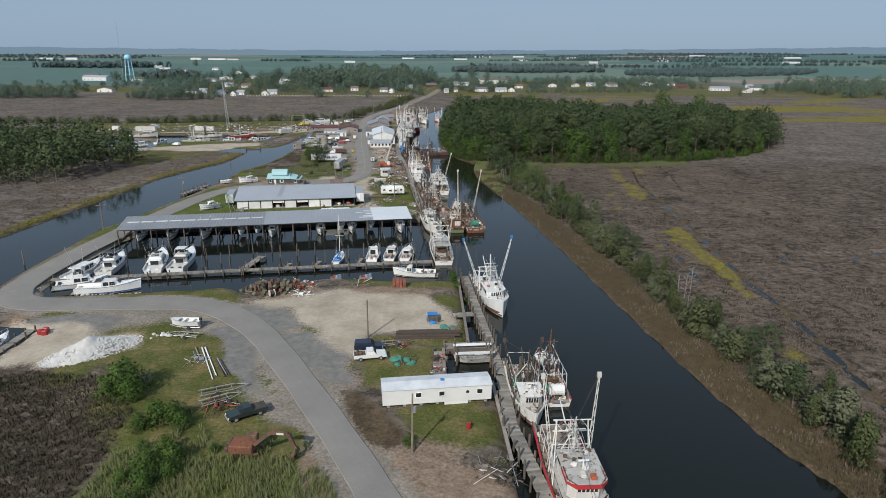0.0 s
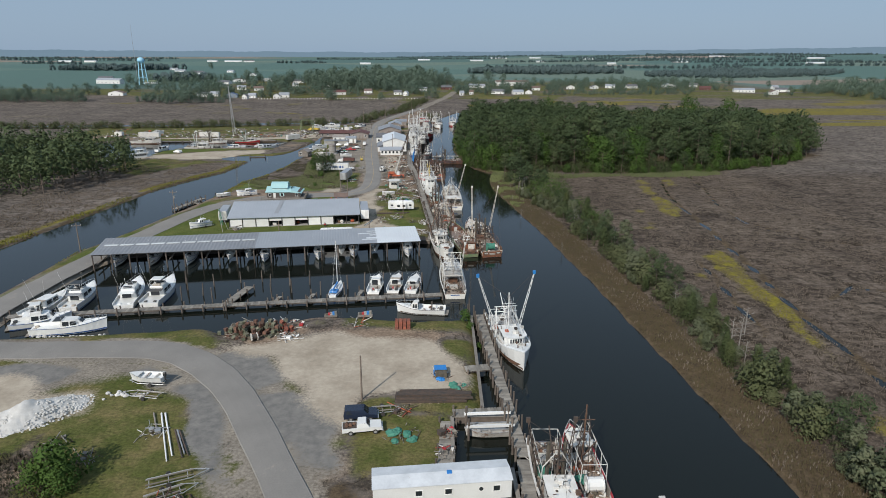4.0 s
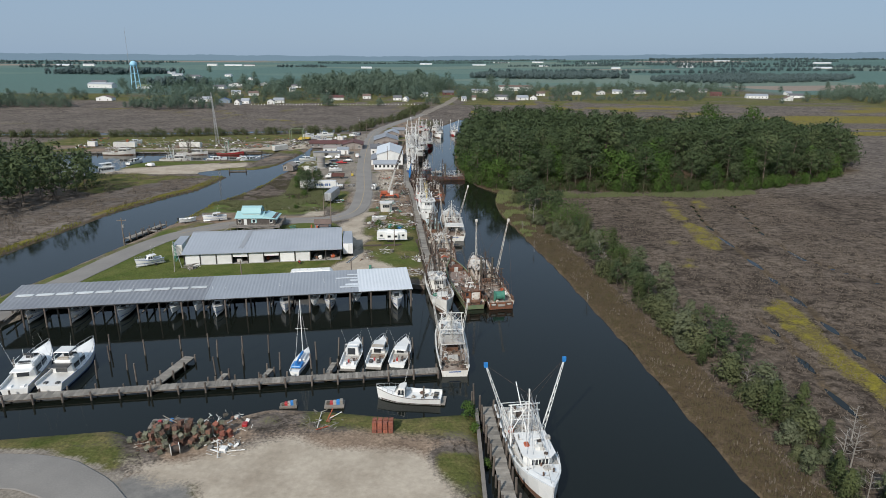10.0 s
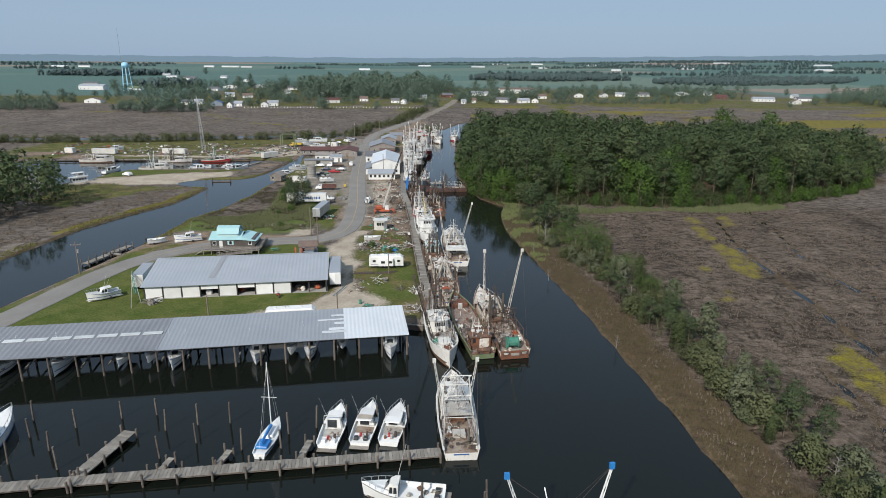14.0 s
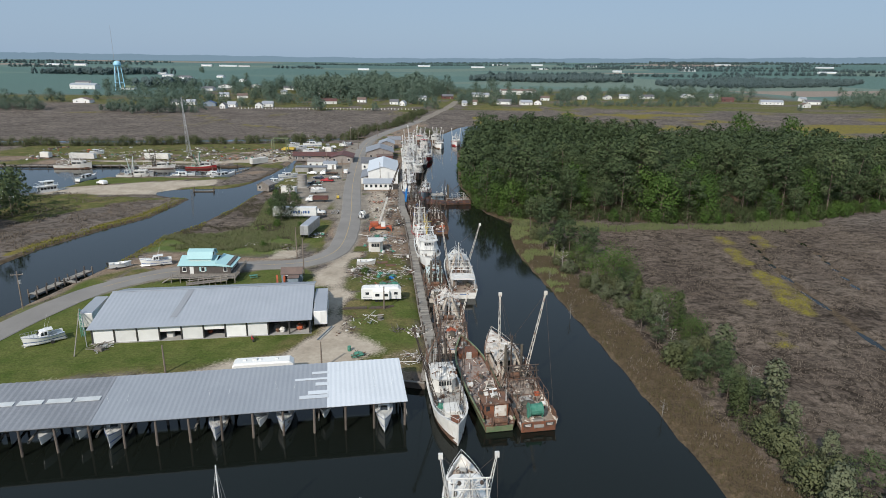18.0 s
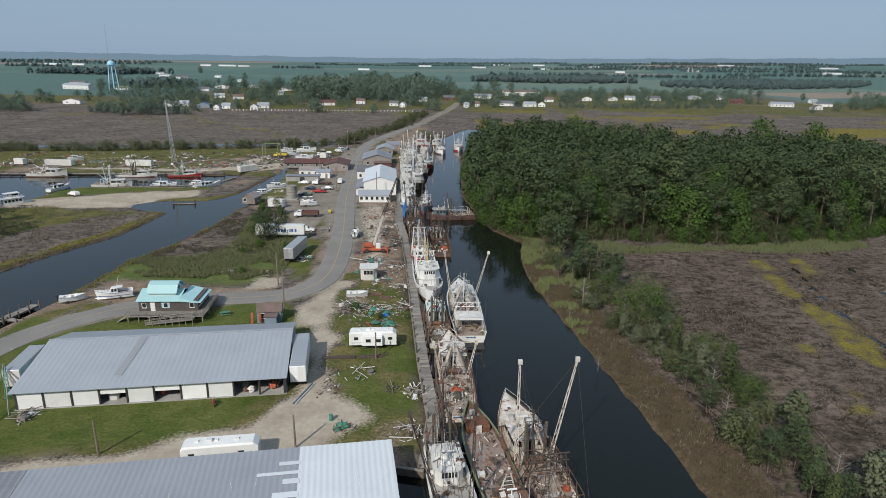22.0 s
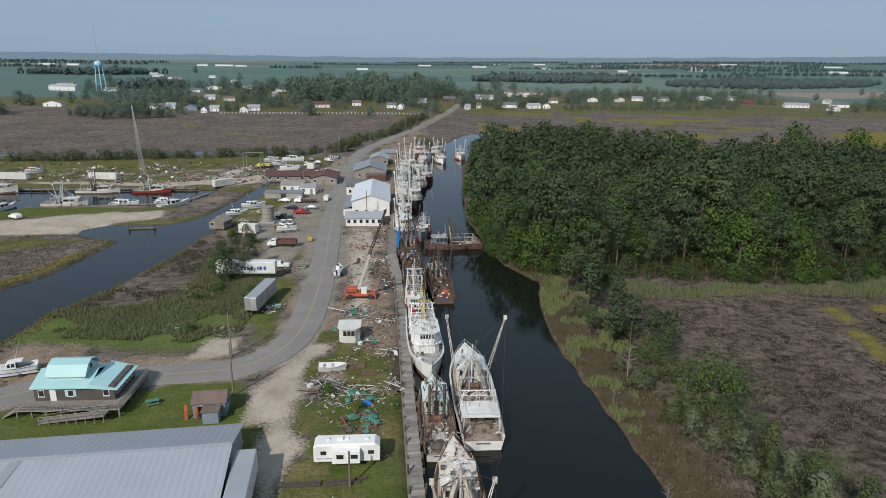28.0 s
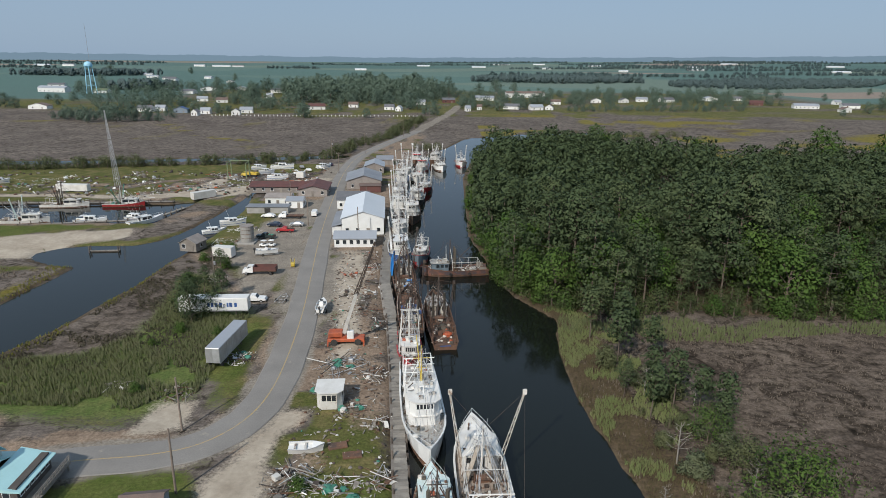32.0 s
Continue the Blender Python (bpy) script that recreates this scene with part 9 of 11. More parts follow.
    if kind == "flatbed_truck":
        part("flatbed", Geo().box(-1.2, 1.2, -4.0, 1.5, 0.95, 1.15), M["rust"], t)
        part("chassis", Geo().box(-0.5, 0.5, -3.9, 2.5, 0.6, 0.95), M["dark"], t)
        if load:
            part("stake_side", Geo().box(-1.2, -1.1, -4.0, 1.4, 1.15, 2.1), M[load], t)
            part("stake_side", Geo().box(1.1, 1.2, -4.0, 1.4, 1.15, 2.1), M[load], t)
            part("stake_side", Geo().box(-1.2, 1.2, -4.0, -3.9, 1.15, 2.1), M[load], t)
            part("stake_side", Geo().box(-1.2, 1.2, 1.3, 1.4, 1.15, 2.1), M[load], t)
    return t


paintdark = "black"
M["greenblack"] = surface("dark green car paint", (0.03, 0.045, 0.045), (0.025, 0.035, 0.035), 0.4, 0.5, 4, 0.2, bump=0.0)
M["navy"] = surface("dark blue car paint", (0.02, 0.03, 0.055), (0.018, 0.025, 0.045), 0.4, 0.5, 4, 0.2, bump=0.0)
for lab, x, y, r, p, kd, ld in (("white pickup truck with tools in its bed", -11.9, 98.0, -81, "clean", "pickup", "rust"), ("dark blue wagon parked beside the white pickup", -12.5, 101.2, -84, "navy", "suv", None), ("dark green pickup truck with open bed", -27.7, 80.7, 122, "greenblack", "pickup", None),
                                ("white stake-bed truck with brown sides", -48.0, 325.0, 93, "clean", "flatbed_truck", "redroof"), ("white pickup beside the lettered trailer", -44.6, 307.6, -88, "clean", "pickup", None), ("dark pickup in the roadside lot", -55.5, 357, 85, "greenblack", "pickup", "greennet"),
                                ("red tow truck in the roadside lot", -51.5, 364.4, 92, "red", "pickup", "dark"), ("white rollback truck with rusty bed", -53.6, 381.6, 93, "clean", "flatbed_truck", None), ("white van at the roadside", -46.7, 386, 4, "clean", "van", None), ("white sedan in the lot", -61.5, 382.5, 85, "clean", "car", None),
                                ("silver flat car in the lot", -49.5, 371.5, 88, "steel", "car", None), ("dark sedan in the lot", -56.5, 371, 80, "navy", "car", None), ("yellow truck in the far yard", -91, 461, 80, "yellow", "flatbed_truck", "yellow"), ("white car by the far road", -68, 478, 30, "clean", "car", None),
                                ("white pickup by the far road", -63, 484, 60, "clean", "pickup", None), ("silver car by the far road", -73, 486, 20, "steel", "car", None), ("white car beside the basin dock", -141, 352, 60, "clean", "suv", None), ("dark car on the far road verge", -60, 494, 15, "navy", "car", None)):
    pickup(lab, pose(x, y, ground_at(x, y) + 0.02, 0, 0, r), p, kd, ld)
for x, y in ((-53.6, 348.2), (-51.6, 348.8)):
    c = thing("golf_cart", "small white golf cart parked in the lot", "cart", pose(x, y, 1.0, 0, 0, 70), "golf carts")
    part("body", Geo().cham(-0.6, 0.6, -1.1, 1.2, 0.3, 0.75, 0.1), M["clean"], c)
    part("roof", Geo().cham(-0.6, 0.6, -0.8, 0.7, 1.75, 1.83, 0.06), M["clean"], c)
    part("seat", Geo().box(-0.55, 0.55, -0.4, 0.1, 0.75, 0.95), M["black"], c)
    for s in (-0.55, 0.55):
        for yy in (-0.75, 0.65):
            part("post", Geo().tube((s, yy, 0.7), (s, yy, 1.77), 0.025), M["dark"], c)
            part("wheel", Geo().tube((s - 0.08, yy, 0.23), (s + 0.08, yy, 0.23), 0.23, n=10), M["tyre"], c)
fk = thing("forklift", "small yellow forklift beside the road", "forklift", pose(-41.4, 331, 1.0, 0, 0, 10))
part("body", Geo().cham(-0.5, 0.5, -1.0, 0.5, 0.25, 1.1, 0.1), M["yellow"], fk)
part("mast", Geo().box(-0.4, -0.3, 0.6, 0.7, 0.1, 2.1).box(0.3, 0.4, 0.6, 0.7, 0.1, 2.1), M["dark"], fk)
part("cage", Geo().line([(-0.45, -0.6, 1.1), (-0.45, -0.6, 2.0), (-0.45, 0.4, 2.0), (-0.45, 0.4, 1.1)], 0.04).line([(0.45, -0.6, 1.1), (0.45, -0.6, 2.0), (0.45, 0.4, 2.0), (0.45, 0.4, 1.1)], 0.04), M["yellow"], fk)
for s in (-0.45, 0.45):
    for yy in (-0.6, 0.3):
        part("wheel", Geo().tube((s - 0.08, yy, 0.25), (s + 0.08, yy, 0.25), 0.25, n=10), M["tyre"], fk)

# red crane truck with long boom
ct = thing("crane_truck", "red mobile crane with long white and dark lattice boom", "crane", pose(-21.0, 286.2, 0.95, 0, 0, -86))
part("chassis", Geo().cham(-1.15, 1.15, -3.4, 3.4, 0.7, 1.25, 0.08), M["orange"], ct)
part("turntable", Geo().tube((0, -0.5, 1.25), (0, -0.5, 1.6), 0.9, n=16), M["orange"], ct)
part("engine_housing", Geo().cham(-1.0, 1.0, -3.2, -0.6, 1.6, 2.5, 0.12), M["orange"], ct)
cabp = part("cab", Geo().cham(0.1, 1.0, 0.2, 1.5, 1.25, 2.7, 0.1), M["clean"], ct)
part("window", Geo().box(0.2, 0.9, 1.48, 1.52, 1.8, 2.5), M["glass"], cabp)
for y in (-2.2, 2.2):
    for s in (-1.05, 1.05):
        part("wheel", Geo().tube((s - 0.25, y, 0.62), (s + 0.25, y, 0.62), 0.62, n=14), M["tyre"], ct)
for y in (-3.3, 3.3):
    part("outrigger_leg", Geo().box(-1.6, 1.6, y - 0.15, y + 0.15, 0.5, 0.75).box(-1.65, -1.45, y - 0.1, y + 0.1, 0, 0.6).box(1.45, 1.65, y - 0.1, y + 0.1, 0, 0.6), M["orange"], ct)
inv = (pose(-21.0, 286.2, 0.95, 0, 0, -86)).inverted()
p0, p1, p2 = inv @ Vector((-21.4, 286.0, 3.0)), inv @ Vector((-18.4, 282.6, 12.0)), inv @ Vector((-14.4, 279.0, 22.8))
bm2 = part("boom", Geo().tube(p0, p1, 0.42, 0.36, 4), M["white"], ct)
part("jib", truss(Geo(), p1, p2, 0.38, 0.09, 14), M["dark"], bm2, "dark lattice jib")
part("hoist_cable", Geo().tube(p2, (p2.x + 0.1, p2.y, 3.0), 0.03, None, 4), M["dark"], bm2)
part("ram", Geo().tube(p0 + Vector((0.0, 0.9, -0.9)), p0.lerp(p1, 0.4), 0.16, 0.12, 8), M["steel"], bm2)

# rusted excavator in the weeds
ex = thing("excavator", "derelict rusty orange excavator in tall weeds", "excavator", pose(-25.0, 71.8, 1.0, 0, 0, -95))
for s in (-1, 1):
    part("track", Geo().loft([[(s * 0.95 - 0.25, y, z), (s * 0.95 + 0.25, y, z)] for y, z in ((-1.8, 0.35), (-1.5, 0.02), (1.5, 0.02), (1.8, 0.35), (1.5, 0.75), (-1.5, 0.75), (-1.8, 0.35))], caps=False), M["rust"], ex)
part("house", Geo().cham(-1.2, 1.2, -2.2, 0.9, 0.85, 1.9, 0.15), M["rustorange"], ex)
part("cab", Geo().cham(-1.15, -0.15, -0.2, 1.1, 1.2, 2.7, 0.12), M["rust"], ex)
part("counterweight", Geo().cham(-1.2, 1.2, -2.7, -2.2, 0.9, 1.7, 0.15), M["rust"], ex)
arm = Geo()
for a, b in (((0.3, 0.7, 1.5), (0.3, 3.2, 3.6)), ((0.3, 3.2, 3.6), (0.3, 5.4, 3.5)), ((0.3, 5.4, 3.5), (0.3, 6.2, 1.4))):
    arm.tube(a, b, 0.32, 0.26, 4)
ab = part("boom", arm, M["rust"], ex)
part("bucket", Geo().loft([[(-0.3 + 0.0, y, z), (0.9, y, z)] for y, z in ((6.3, 1.5), (6.6, 0.9), (6.2, 0.2), (5.4, 0.2), (5.5, 0.35), (6.1, 0.45), (6.35, 0.95))], caps=False), M["rust"], ab)
part("name_plate", Geo().box(0.61, 0.63, 4.0, 4.9, 3.45, 3.75), M["white"], ab)

# lattice mast beside the basin
lm = thing("lattice_mast", "tall slender grey lattice mast above the yard", "mast", pose(-136.5, 431.5, 1.0, 0, -2.5, 0) @ Matrix.Scale(0.83, 4))
for i in range(4):
    a = math.pi / 4 + i * math.pi / 2
    part("chord", Geo().tube((1.5 * math.cos(a), 1.5 * math.sin(a), 0), (0.2 * math.cos(a), 0.2 * math.sin(a), 37), 0.12, 0.07, 5), M["steel"], lm)
lac = Geo()
for k in range(24):
    z0, z1 = 37 * k / 24, 37 * (k + 1) / 24
    r0, r1 = 1.5 - 1.3 * k / 24, 1.5 - 1.3 * (k + 1) / 24
    for i in range(4):
        a, b = math.pi / 4 + i * math.pi / 2, math.pi / 4 + (i + 1) * math.pi / 2
        lac.tube((r0 * math.cos(a), r0 * math.sin(a), z0), (r1 * math.cos(b), r1 * math.sin(b), z1), 0.06, None, 4, False)
part("lacing", lac, M["steel"], lm)
# travel lift frame in the far yard
tl = thing("boat_hoist", "green-grey steel boat hoist in the far yard", "hoist", pose(-94.5, 456, 1.0, 0, 0, 3))
for x in (-4, 4):
    for y in (-3, 3):
        part("leg", Geo().box(x - 0.2, x + 0.2, y - 0.2, y + 0.2, 0, 6.5), M["green"], tl)
    part("side_beam", Geo().box(x - 0.2, x + 0.2, -3.2, 3.2, 6.5, 6.9), M["green"], tl)
part("cross_beam", Geo().box(-4.2, 4.2, 2.6, 3.2, 6.9, 7.3), M["green"], tl)

# ---- loose gear in the yards ----
def heap(label, x, y, r, n, kinds, seed, name="scrap_heap", long=2.2, high=0.9, z=None):
    """A heap of pipes, boards, panels and netting, each piece its own part."""
    q = random.Random(seed)
    t = thing(name, label, "scrap heap", pose(x, y, (ground_at(x, y) if z is None else z) - 0.03, 0, 0, q.uniform(0, 360)), "scrap heaps")
    for i in range(n * 5 // 6 if y < 300 else n * 2 // 5 if y < 400 else n // 4):
        k = q.choice(kinds)
        d = r * math.sqrt(q.random())
        a = q.uniform(0, 6.28)
        px, py = d * math.cos(a), d * math.sin(a)
        h = high * (1 - d / r) * q.random()
        u = q.random()
        if k in ("net", "greennet", "bluetarp"):
            part("folded_net", Geo().blob((px, py, h * 0.4 + 0.15), q.uniform(0.4, 0.9), 0.5, 0.4, seed=seed + i), M[k], t)
        elif u < 0.6:
            b = q.uniform(0, 6.28)
            l = q.uniform(0.4, 1.0) * long
            part("pipe" if u < 0.3 else "board", Geo().tube((px - l * math.cos(b), py - l * math.sin(b), h + 0.08), (px + l * math.cos(b), py + l * math.sin(b), h + q.uniform(0.05, 0.9)), q.uniform(0.04, 0.085), None, 6 if u < 0.3 else 4), M[k], t)
        elif u < 0.85:
            s = q.uniform(0.2, 0.55)
            g = Geo().box(-s, s, -s * 0.6, s * 0.6, -0.05, 0.05)
            o = part("panel", g, M[k], t)
            o.matrix_basis = pose(px, py, h + 0.2, q.uniform(-35, 35), q.uniform(-35, 35), q.uniform(0, 360))
        else:
            s = q.uniform(0.2, 0.45)
            part("crate", Geo().cham(px - s, px + s, py - s, py + s, 0.0, s * 1.4, 0.03), M[k], t)
    for km, nb in ((kinds[0] if kinds[0] in ("white", "steel", "rust", "net", "dark") else "greywood", 46), (("dark", "plank", "rust")[seed % 3], 60))[:2 if y < 300 else 1]:
        bits = Geo()
        for i in range(int(nb * min(1, n / 22))):
            d, a, b = r * 1.25 * math.sqrt(q.random()), q.uniform(0, 6.28), q.uniform(0, 6.28)
            px, py, l = d * math.cos(a), d * math.sin(a), q.uniform(0.2, 0.6 + 0.2 * long)
            z0 = 0.05 + max(0, 1 - d / r) * high * q.random() * 0.8
            bits.tube((px, py, z0), (px + l * math.cos(b), py + l * math.sin(b), z0 + q.uniform(-0.02, 0.35)), q.uniform(0.02, 0.06), None, 4)
        tagged(part("litter", bits, M[km], t), kind="stuff")
    return t


MIX = ["white", "greywood", "rust", "plank", "steel", "white", "greywood", "dark"]
heap("tangled heap of white pipes and broken timber", -21.7, 245.5, 3.4, 44, MIX, 1, high=1.6)
heap("heap of teal tarpaulin, nets and boards", -16.0, 243.5, 3.2, 26, MIX + ["greennet", "bluetarp", "greennet"], 2)
heap("heap of green and orange fishing nets", -14.4, 236.2, 2.8, 24, ["greennet", "orange", "net", "rust", "greennet", "net"], 3)
heap("row of long pipes and masts on the ground", -19.8, 277.0, 3.4, 22, ["steel", "dark", "greennet", "steel", "white"], 4, long=5.0)
heap("rubble of broken white boards by the quay", -6.4, 211.0, 2.2, 34, ["white", "greywood", "white", "plank", "rope"], 5, long=0.9, high=0.7)
heap("broken boat planks by the boat shed", -7.2, 199.2, 1.8, 12, ["white", "greywood", "rust"], 6)
heap("scattered lumber and debris beside the quay", -10.6, 246.5, 1.8, 16, MIX, 7)
heap("scattered lumber and debris beside the quay", -12.0, 259, 1.8, 16, MIX, 8)
heap("scattered lumber and debris beside the quay", -14.2, 274, 2.0, 18, MIX + ["net"], 9)
heap("net and rope pile next to the derelict cabin", -21.8, 268.5, 2.0, 14, ["net", "greennet", "dark", "orange"], 10)
heap("nets by the derelict cabin", -17.0, 262.5, 1.8, 12, ["greennet", "net", "white"], 11)
heap("orange steel scrap pile", -25.6, 324.4, 2.0, 18, ["orange", "orange", "rust"], 12)
heap("grey scrap timber across the yard", -22, 311, 4.2, 30, MIX + ["rust", "net"], 13, high=0.5)
heap("grey scrap timber across the yard", -20.5, 330, 3.2, 26, MIX + ["rust", "orange"], 14, high=0.5)
heap("rusty scrap near the crane", -19.0, 302, 3.2, 26, ["rust", "orange", "greywood", "dark", "net"], 15, high=0.6)
heap("quayside fishing gear and ropes", -15.0, 294, 2.4, 22, ["net", "greennet", "rust", "white", "dark"], 16)
heap("quayside fishing gear and ropes", -17.4, 317, 2.0, 20, ["net", "rust", "white", "dark"], 17)
for k, (x, y, l) in enumerate(((-22.6, 221.6, 5.0), (-22.2, 222.1, 4.6), (-17.2, 222.0, 4.4), (-16.8, 222.6, 4.8))):
    solid("timber_baulk", Geo().cham(0, l, -0.16, 0.16, 0, 0.3, 0.03), M["dark"], "dark timber baulk lying in the grass by the caravan", "timber", pose(x, y, ground_at(x, y), 0, 0, 5 + k * 2), "timber baulks")
solid("cable_spool", Geo().tube((0, 0, 0), (0, 0, 0.12), 0.55, n=16).tube((0, 0, 0.12), (0, 0, 0.5), 0.3, n=12).tube((0, 0, 0.5), (0, 0, 0.62), 0.55, n=16), M["plank"], "small wooden cable spool in the grass", "spool", pose(-14.3, 216.5, ground_at(-14.3, 216.5)))
heap("dark pallet stack and litter in the grass", -10.5, 211.4, 1.1, 9, ["dark", "dark", "greywood"], 19, long=0.9, high=0.4)
heap("white litter in the yard", -16.8, 216.8, 2.6, 8, ["white", "plank", "steel"], 20, high=0.3)
heap("green net and drum in the yard", -16.2, 200.6, 1.4, 7, ["greennet", "greennet", "rust"], 21)
heap("pipes and trash beside the aluminium trailer", -38.5, 279.5, 2.2, 20, ["white", "steel", "greennet", "rust", "dark"], 22, long=3.0)
heap("rubbish under the roadside tree", -52, 305, 3.0, 18, MIX + ["greennet"], 23)
heap("scrap beside the hut", -66, 352, 4.0, 26, MIX + ["rust", "orange"], 24)
heap("scrap beside the tank", -64, 366, 4.0, 26, MIX + ["rust"], 25)
heap("white machine parts in the weeds", -58, 322, 2.5, 14, ["white", "steel", "rust"], 26)
heap("scrap along the basin yard", -120, 418, 5.0, 24, MIX + ["orange", "rust"], 27)
heap("scrap along the basin yard", -104, 430, 6.0, 26, MIX + ["orange", "rust"], 28, high=1.4)
heap("scrap along the basin yard", -85, 440, 5.0, 22, MIX + ["rust"], 29)
heap("scrap along the basin yard", -172, 430, 6.0, 22, MIX, 30)
heap("scrap along the basin yard", -215, 432, 6.0, 18, MIX + ["dark"], 31)
heap("scrap near the boat hoist", -82, 462, 5.0, 22, MIX + ["orange"], 32, high=1.4)
for k, (dx, l, km, lab) in enumerate(((0, 12.4, "clean", "long white mast laid on the grass"), (0.55, 11.2, "clean", "long white mast laid on the grass"), (-1.1, 5.2, "greywood", "grey timber pole laid on the grass"), (1.5, 7.0, "dark", "dark pipe laid on the grass"), (1.8, 6.2, "steel", "galvanised pipe laid on the grass"), (2.1, 6.6, "dark", "dark pipe laid on the grass"))):
    solid("long_pipe", Geo().tube((0, 0, 0.16), (l * 0.5, -l * 0.86, 0.16), 0.13, 0.09, 8), M[km], lab, "pole", pose(-41.3 + dx + (2.2 if k > 2 else 0), 102 - (4.2 if k > 2 else 0), ground_at(-40, 98), 0, 0, (k * 37 % 9) - 4), "spare masts")
heap("buckets and small parts beside the masts", -40.2, 97.4, 1.6, 8, ["white", "greywood", "steel"], 33, high=0.3)
heap("weathered boards on the lawn", -46.5, 91.6, 1.2, 7, ["greywood"], 45, high=0.3)
heap("burnt heap of black plastic and boards", 6.4, 68.0, 2.4, 24, ["dark", "black", "greywood", "dark", "white"], 34, high=0.8)
heap("pile of hoses and machine scrap behind the pickup", -32.0, 82.8, 2.2, 20, ["dark", "dark", "white", "rust", "orange"], 35)
heap("driftwood in the marsh edge", -52, 95, 1.4, 6, ["deadwood"], 36, high=0.3)
heap("old lumber beside the reeds", -56, 270, 1.6, 8, ["white", "steel", "plank"], 37, high=0.4)
heap("brush and brown boards beside the reeds", -45, 268.5, 2.6, 14, ["plank", "rust", "greywood"], 38, high=0.4)
heap("clutter at the warehouse wall", -62.5, 202.0, 1.3, 12, ["white", "greywood", "dark", "greywood"], 39)
heap("clutter on the point by the marina", -17.2, 134.5, 2.2, 10, ["orange", "white", "rust", "net"], 40, high=0.4)
heap("blue-tarped machine and white bags in the lot", -1.0, 113.5, 1.2, 8, ["bluetarp", "bluetarp", "white", "clean"], 41)
heap("green net heap on the grass", -6.2, 97.0, 2.0, 9, ["greennet", "greennet", "greennet"], 42, high=0.4)
heap("green net by the pier", 1.8, 110.2, 1.3, 5, ["greennet"], 43, high=0.3)
heap("rope and red floats near the trailer", -6.6, 103.0, 1.2, 9, ["red", "orange", "dark"], 44, high=0.3)
tp = thing("tarp_covered_frame", "blue tarpaulin over a small wire frame", "tarpaulin", pose(-1.2, 114.0, 1.0, 0, 0, 5))
part("frame", Geo().box(-0.9, 0.9, -1.4, 1.0, 0, 1.0), M["net"], tp)
part("tarpaulin", Geo().loft([[(-1.15, y, 0.25), (-0.95, y, 1.1), (0.95, y, 1.1), (1.15, y, 0.25)] for y in (-0.4, 0.4, 1.3)], caps=False), M["bluetarp"], tp)
for i, (dx, dz, n) in enumerate(((0, 0, 6), (0.2, 0.34, 5), (0.1, 0.68, 3))):
    st = thing("timber_beams", "stack of long dark timber beams on the lot edge", "timber", pose(-8.0 + dx, 105.2 + i * 0.35, 1.0 + dz, 0, 0, 2.0), "timber stack")
    for k in range(n):
        part("beam", Geo().cham(0, 11.5 - rnd.random(), k * 0.36, k * 0.36 + 0.31, 0, 0.31, 0.03), M["dark"], st)
for i in range(4):
    st = thing("timber_beams", "dark tarred timbers lying beside the bulkhead", "timber", pose(-8.0 + rnd.random(), 107.6 + 0.3 * i, 1.0, 0, 0, rnd.uniform(1, 5)), "timber stack")
    part("beam", Geo().cham(0, 9.0, 0, 0.28, 0, 0.28, 0.03), M["dark"], st)

# crab pots stacked on the point
potg = Geo()
for z in (0, 0.3, 0.55):
    potg.line([(-0.3, -0.3, z), (0.3, -0.3, z), (0.3, 0.3, z), (-0.3, 0.3, z), (-0.3, -0.3, z)], 0.025, 4)
for sx in (-0.3, 0, 0.3):
    for sy in (-0.3, 0, 0.3):
        potg.tube((sx, sy, 0), (sx, sy, 0.55), 0.02, None, 4, False)
potg.box(-0.27, 0.27, -0.27, 0.27, 0.03, 0.5)
potm = {k: potg.mesh("crab_pot", M[k]) for k in ("pots", "pots2", "pots3")}
PILE = [(-42.5, 129), (-41.5, 133.5), (-34, 134.8), (-26, 136.8), (-24.5, 132.5), (-31, 128.2), (-37.5, 126.2)]
count = 0
for x, y in scatter(PILE, 1.12, 0.35):
    hgt = max(1, min(4, int(near_poly(np.array([x]), np.array([y]), PILE)[0] / 0.55) + 1))
    for k in range(hgt):
        if count < 120 and rnd.random() < 0.92:
            mm = rnd.choice(["pots", "pots3", "pots3", "pots"] if x < -32 else ["pots2", "pots", "pots2", "pots3"])
            o = new("crab_pot", potm[mm])
            o.matrix_basis = pose(x, y, ground_at(x, y) + 0.02 + k * 0.56, rnd.gauss(0, 16), rnd.gauss(0, 16), rnd.uniform(0, 90))
            tagged(o, "wire crab pot stacked on the point", "crab pot", "crab pot stacks")
            count += 1
for k in range(3):
    for i in range(4):
        for j in range(2):
            o = new("crab_pot", potm["pots2"])
            o.matrix_basis = pose(-9.6 + i * 0.75, 131.8 + j * 0.75, ground_at(-9, 132) + k * 0.56, 0, 0, rnd.uniform(-6, 6))
            tagged(o, "rusty red wire pot stacked by the water", "crab pot", "crab pot stacks")
heap("green and brown net pile among the pots", -37.5, 130.4, 3.4, 24, ["net", "pots3", "net", "greywood", "rope"], 50, high=2.6)
heap("old floats and rope on the pot stack", -31, 132.5, 3.4, 18, ["white", "net", "rust", "red", "clean"], 51, high=2.8, long=0.7)
heap("old ropes and boards at the pot stack", -29, 128.2, 2.0, 12, ["white", "greywood", "clean"], 52, high=0.6)
sp = thing("cable_reel", "weathered white and black cable reel by the pots", "reel", pose(-35.0, 126.4, 1.0, 0, 0, 30))
part("drum", Geo().tube((-0.5, 0, 0.75), (0.5, 0, 0.75), 0.45, n=14), M["dark"], sp)
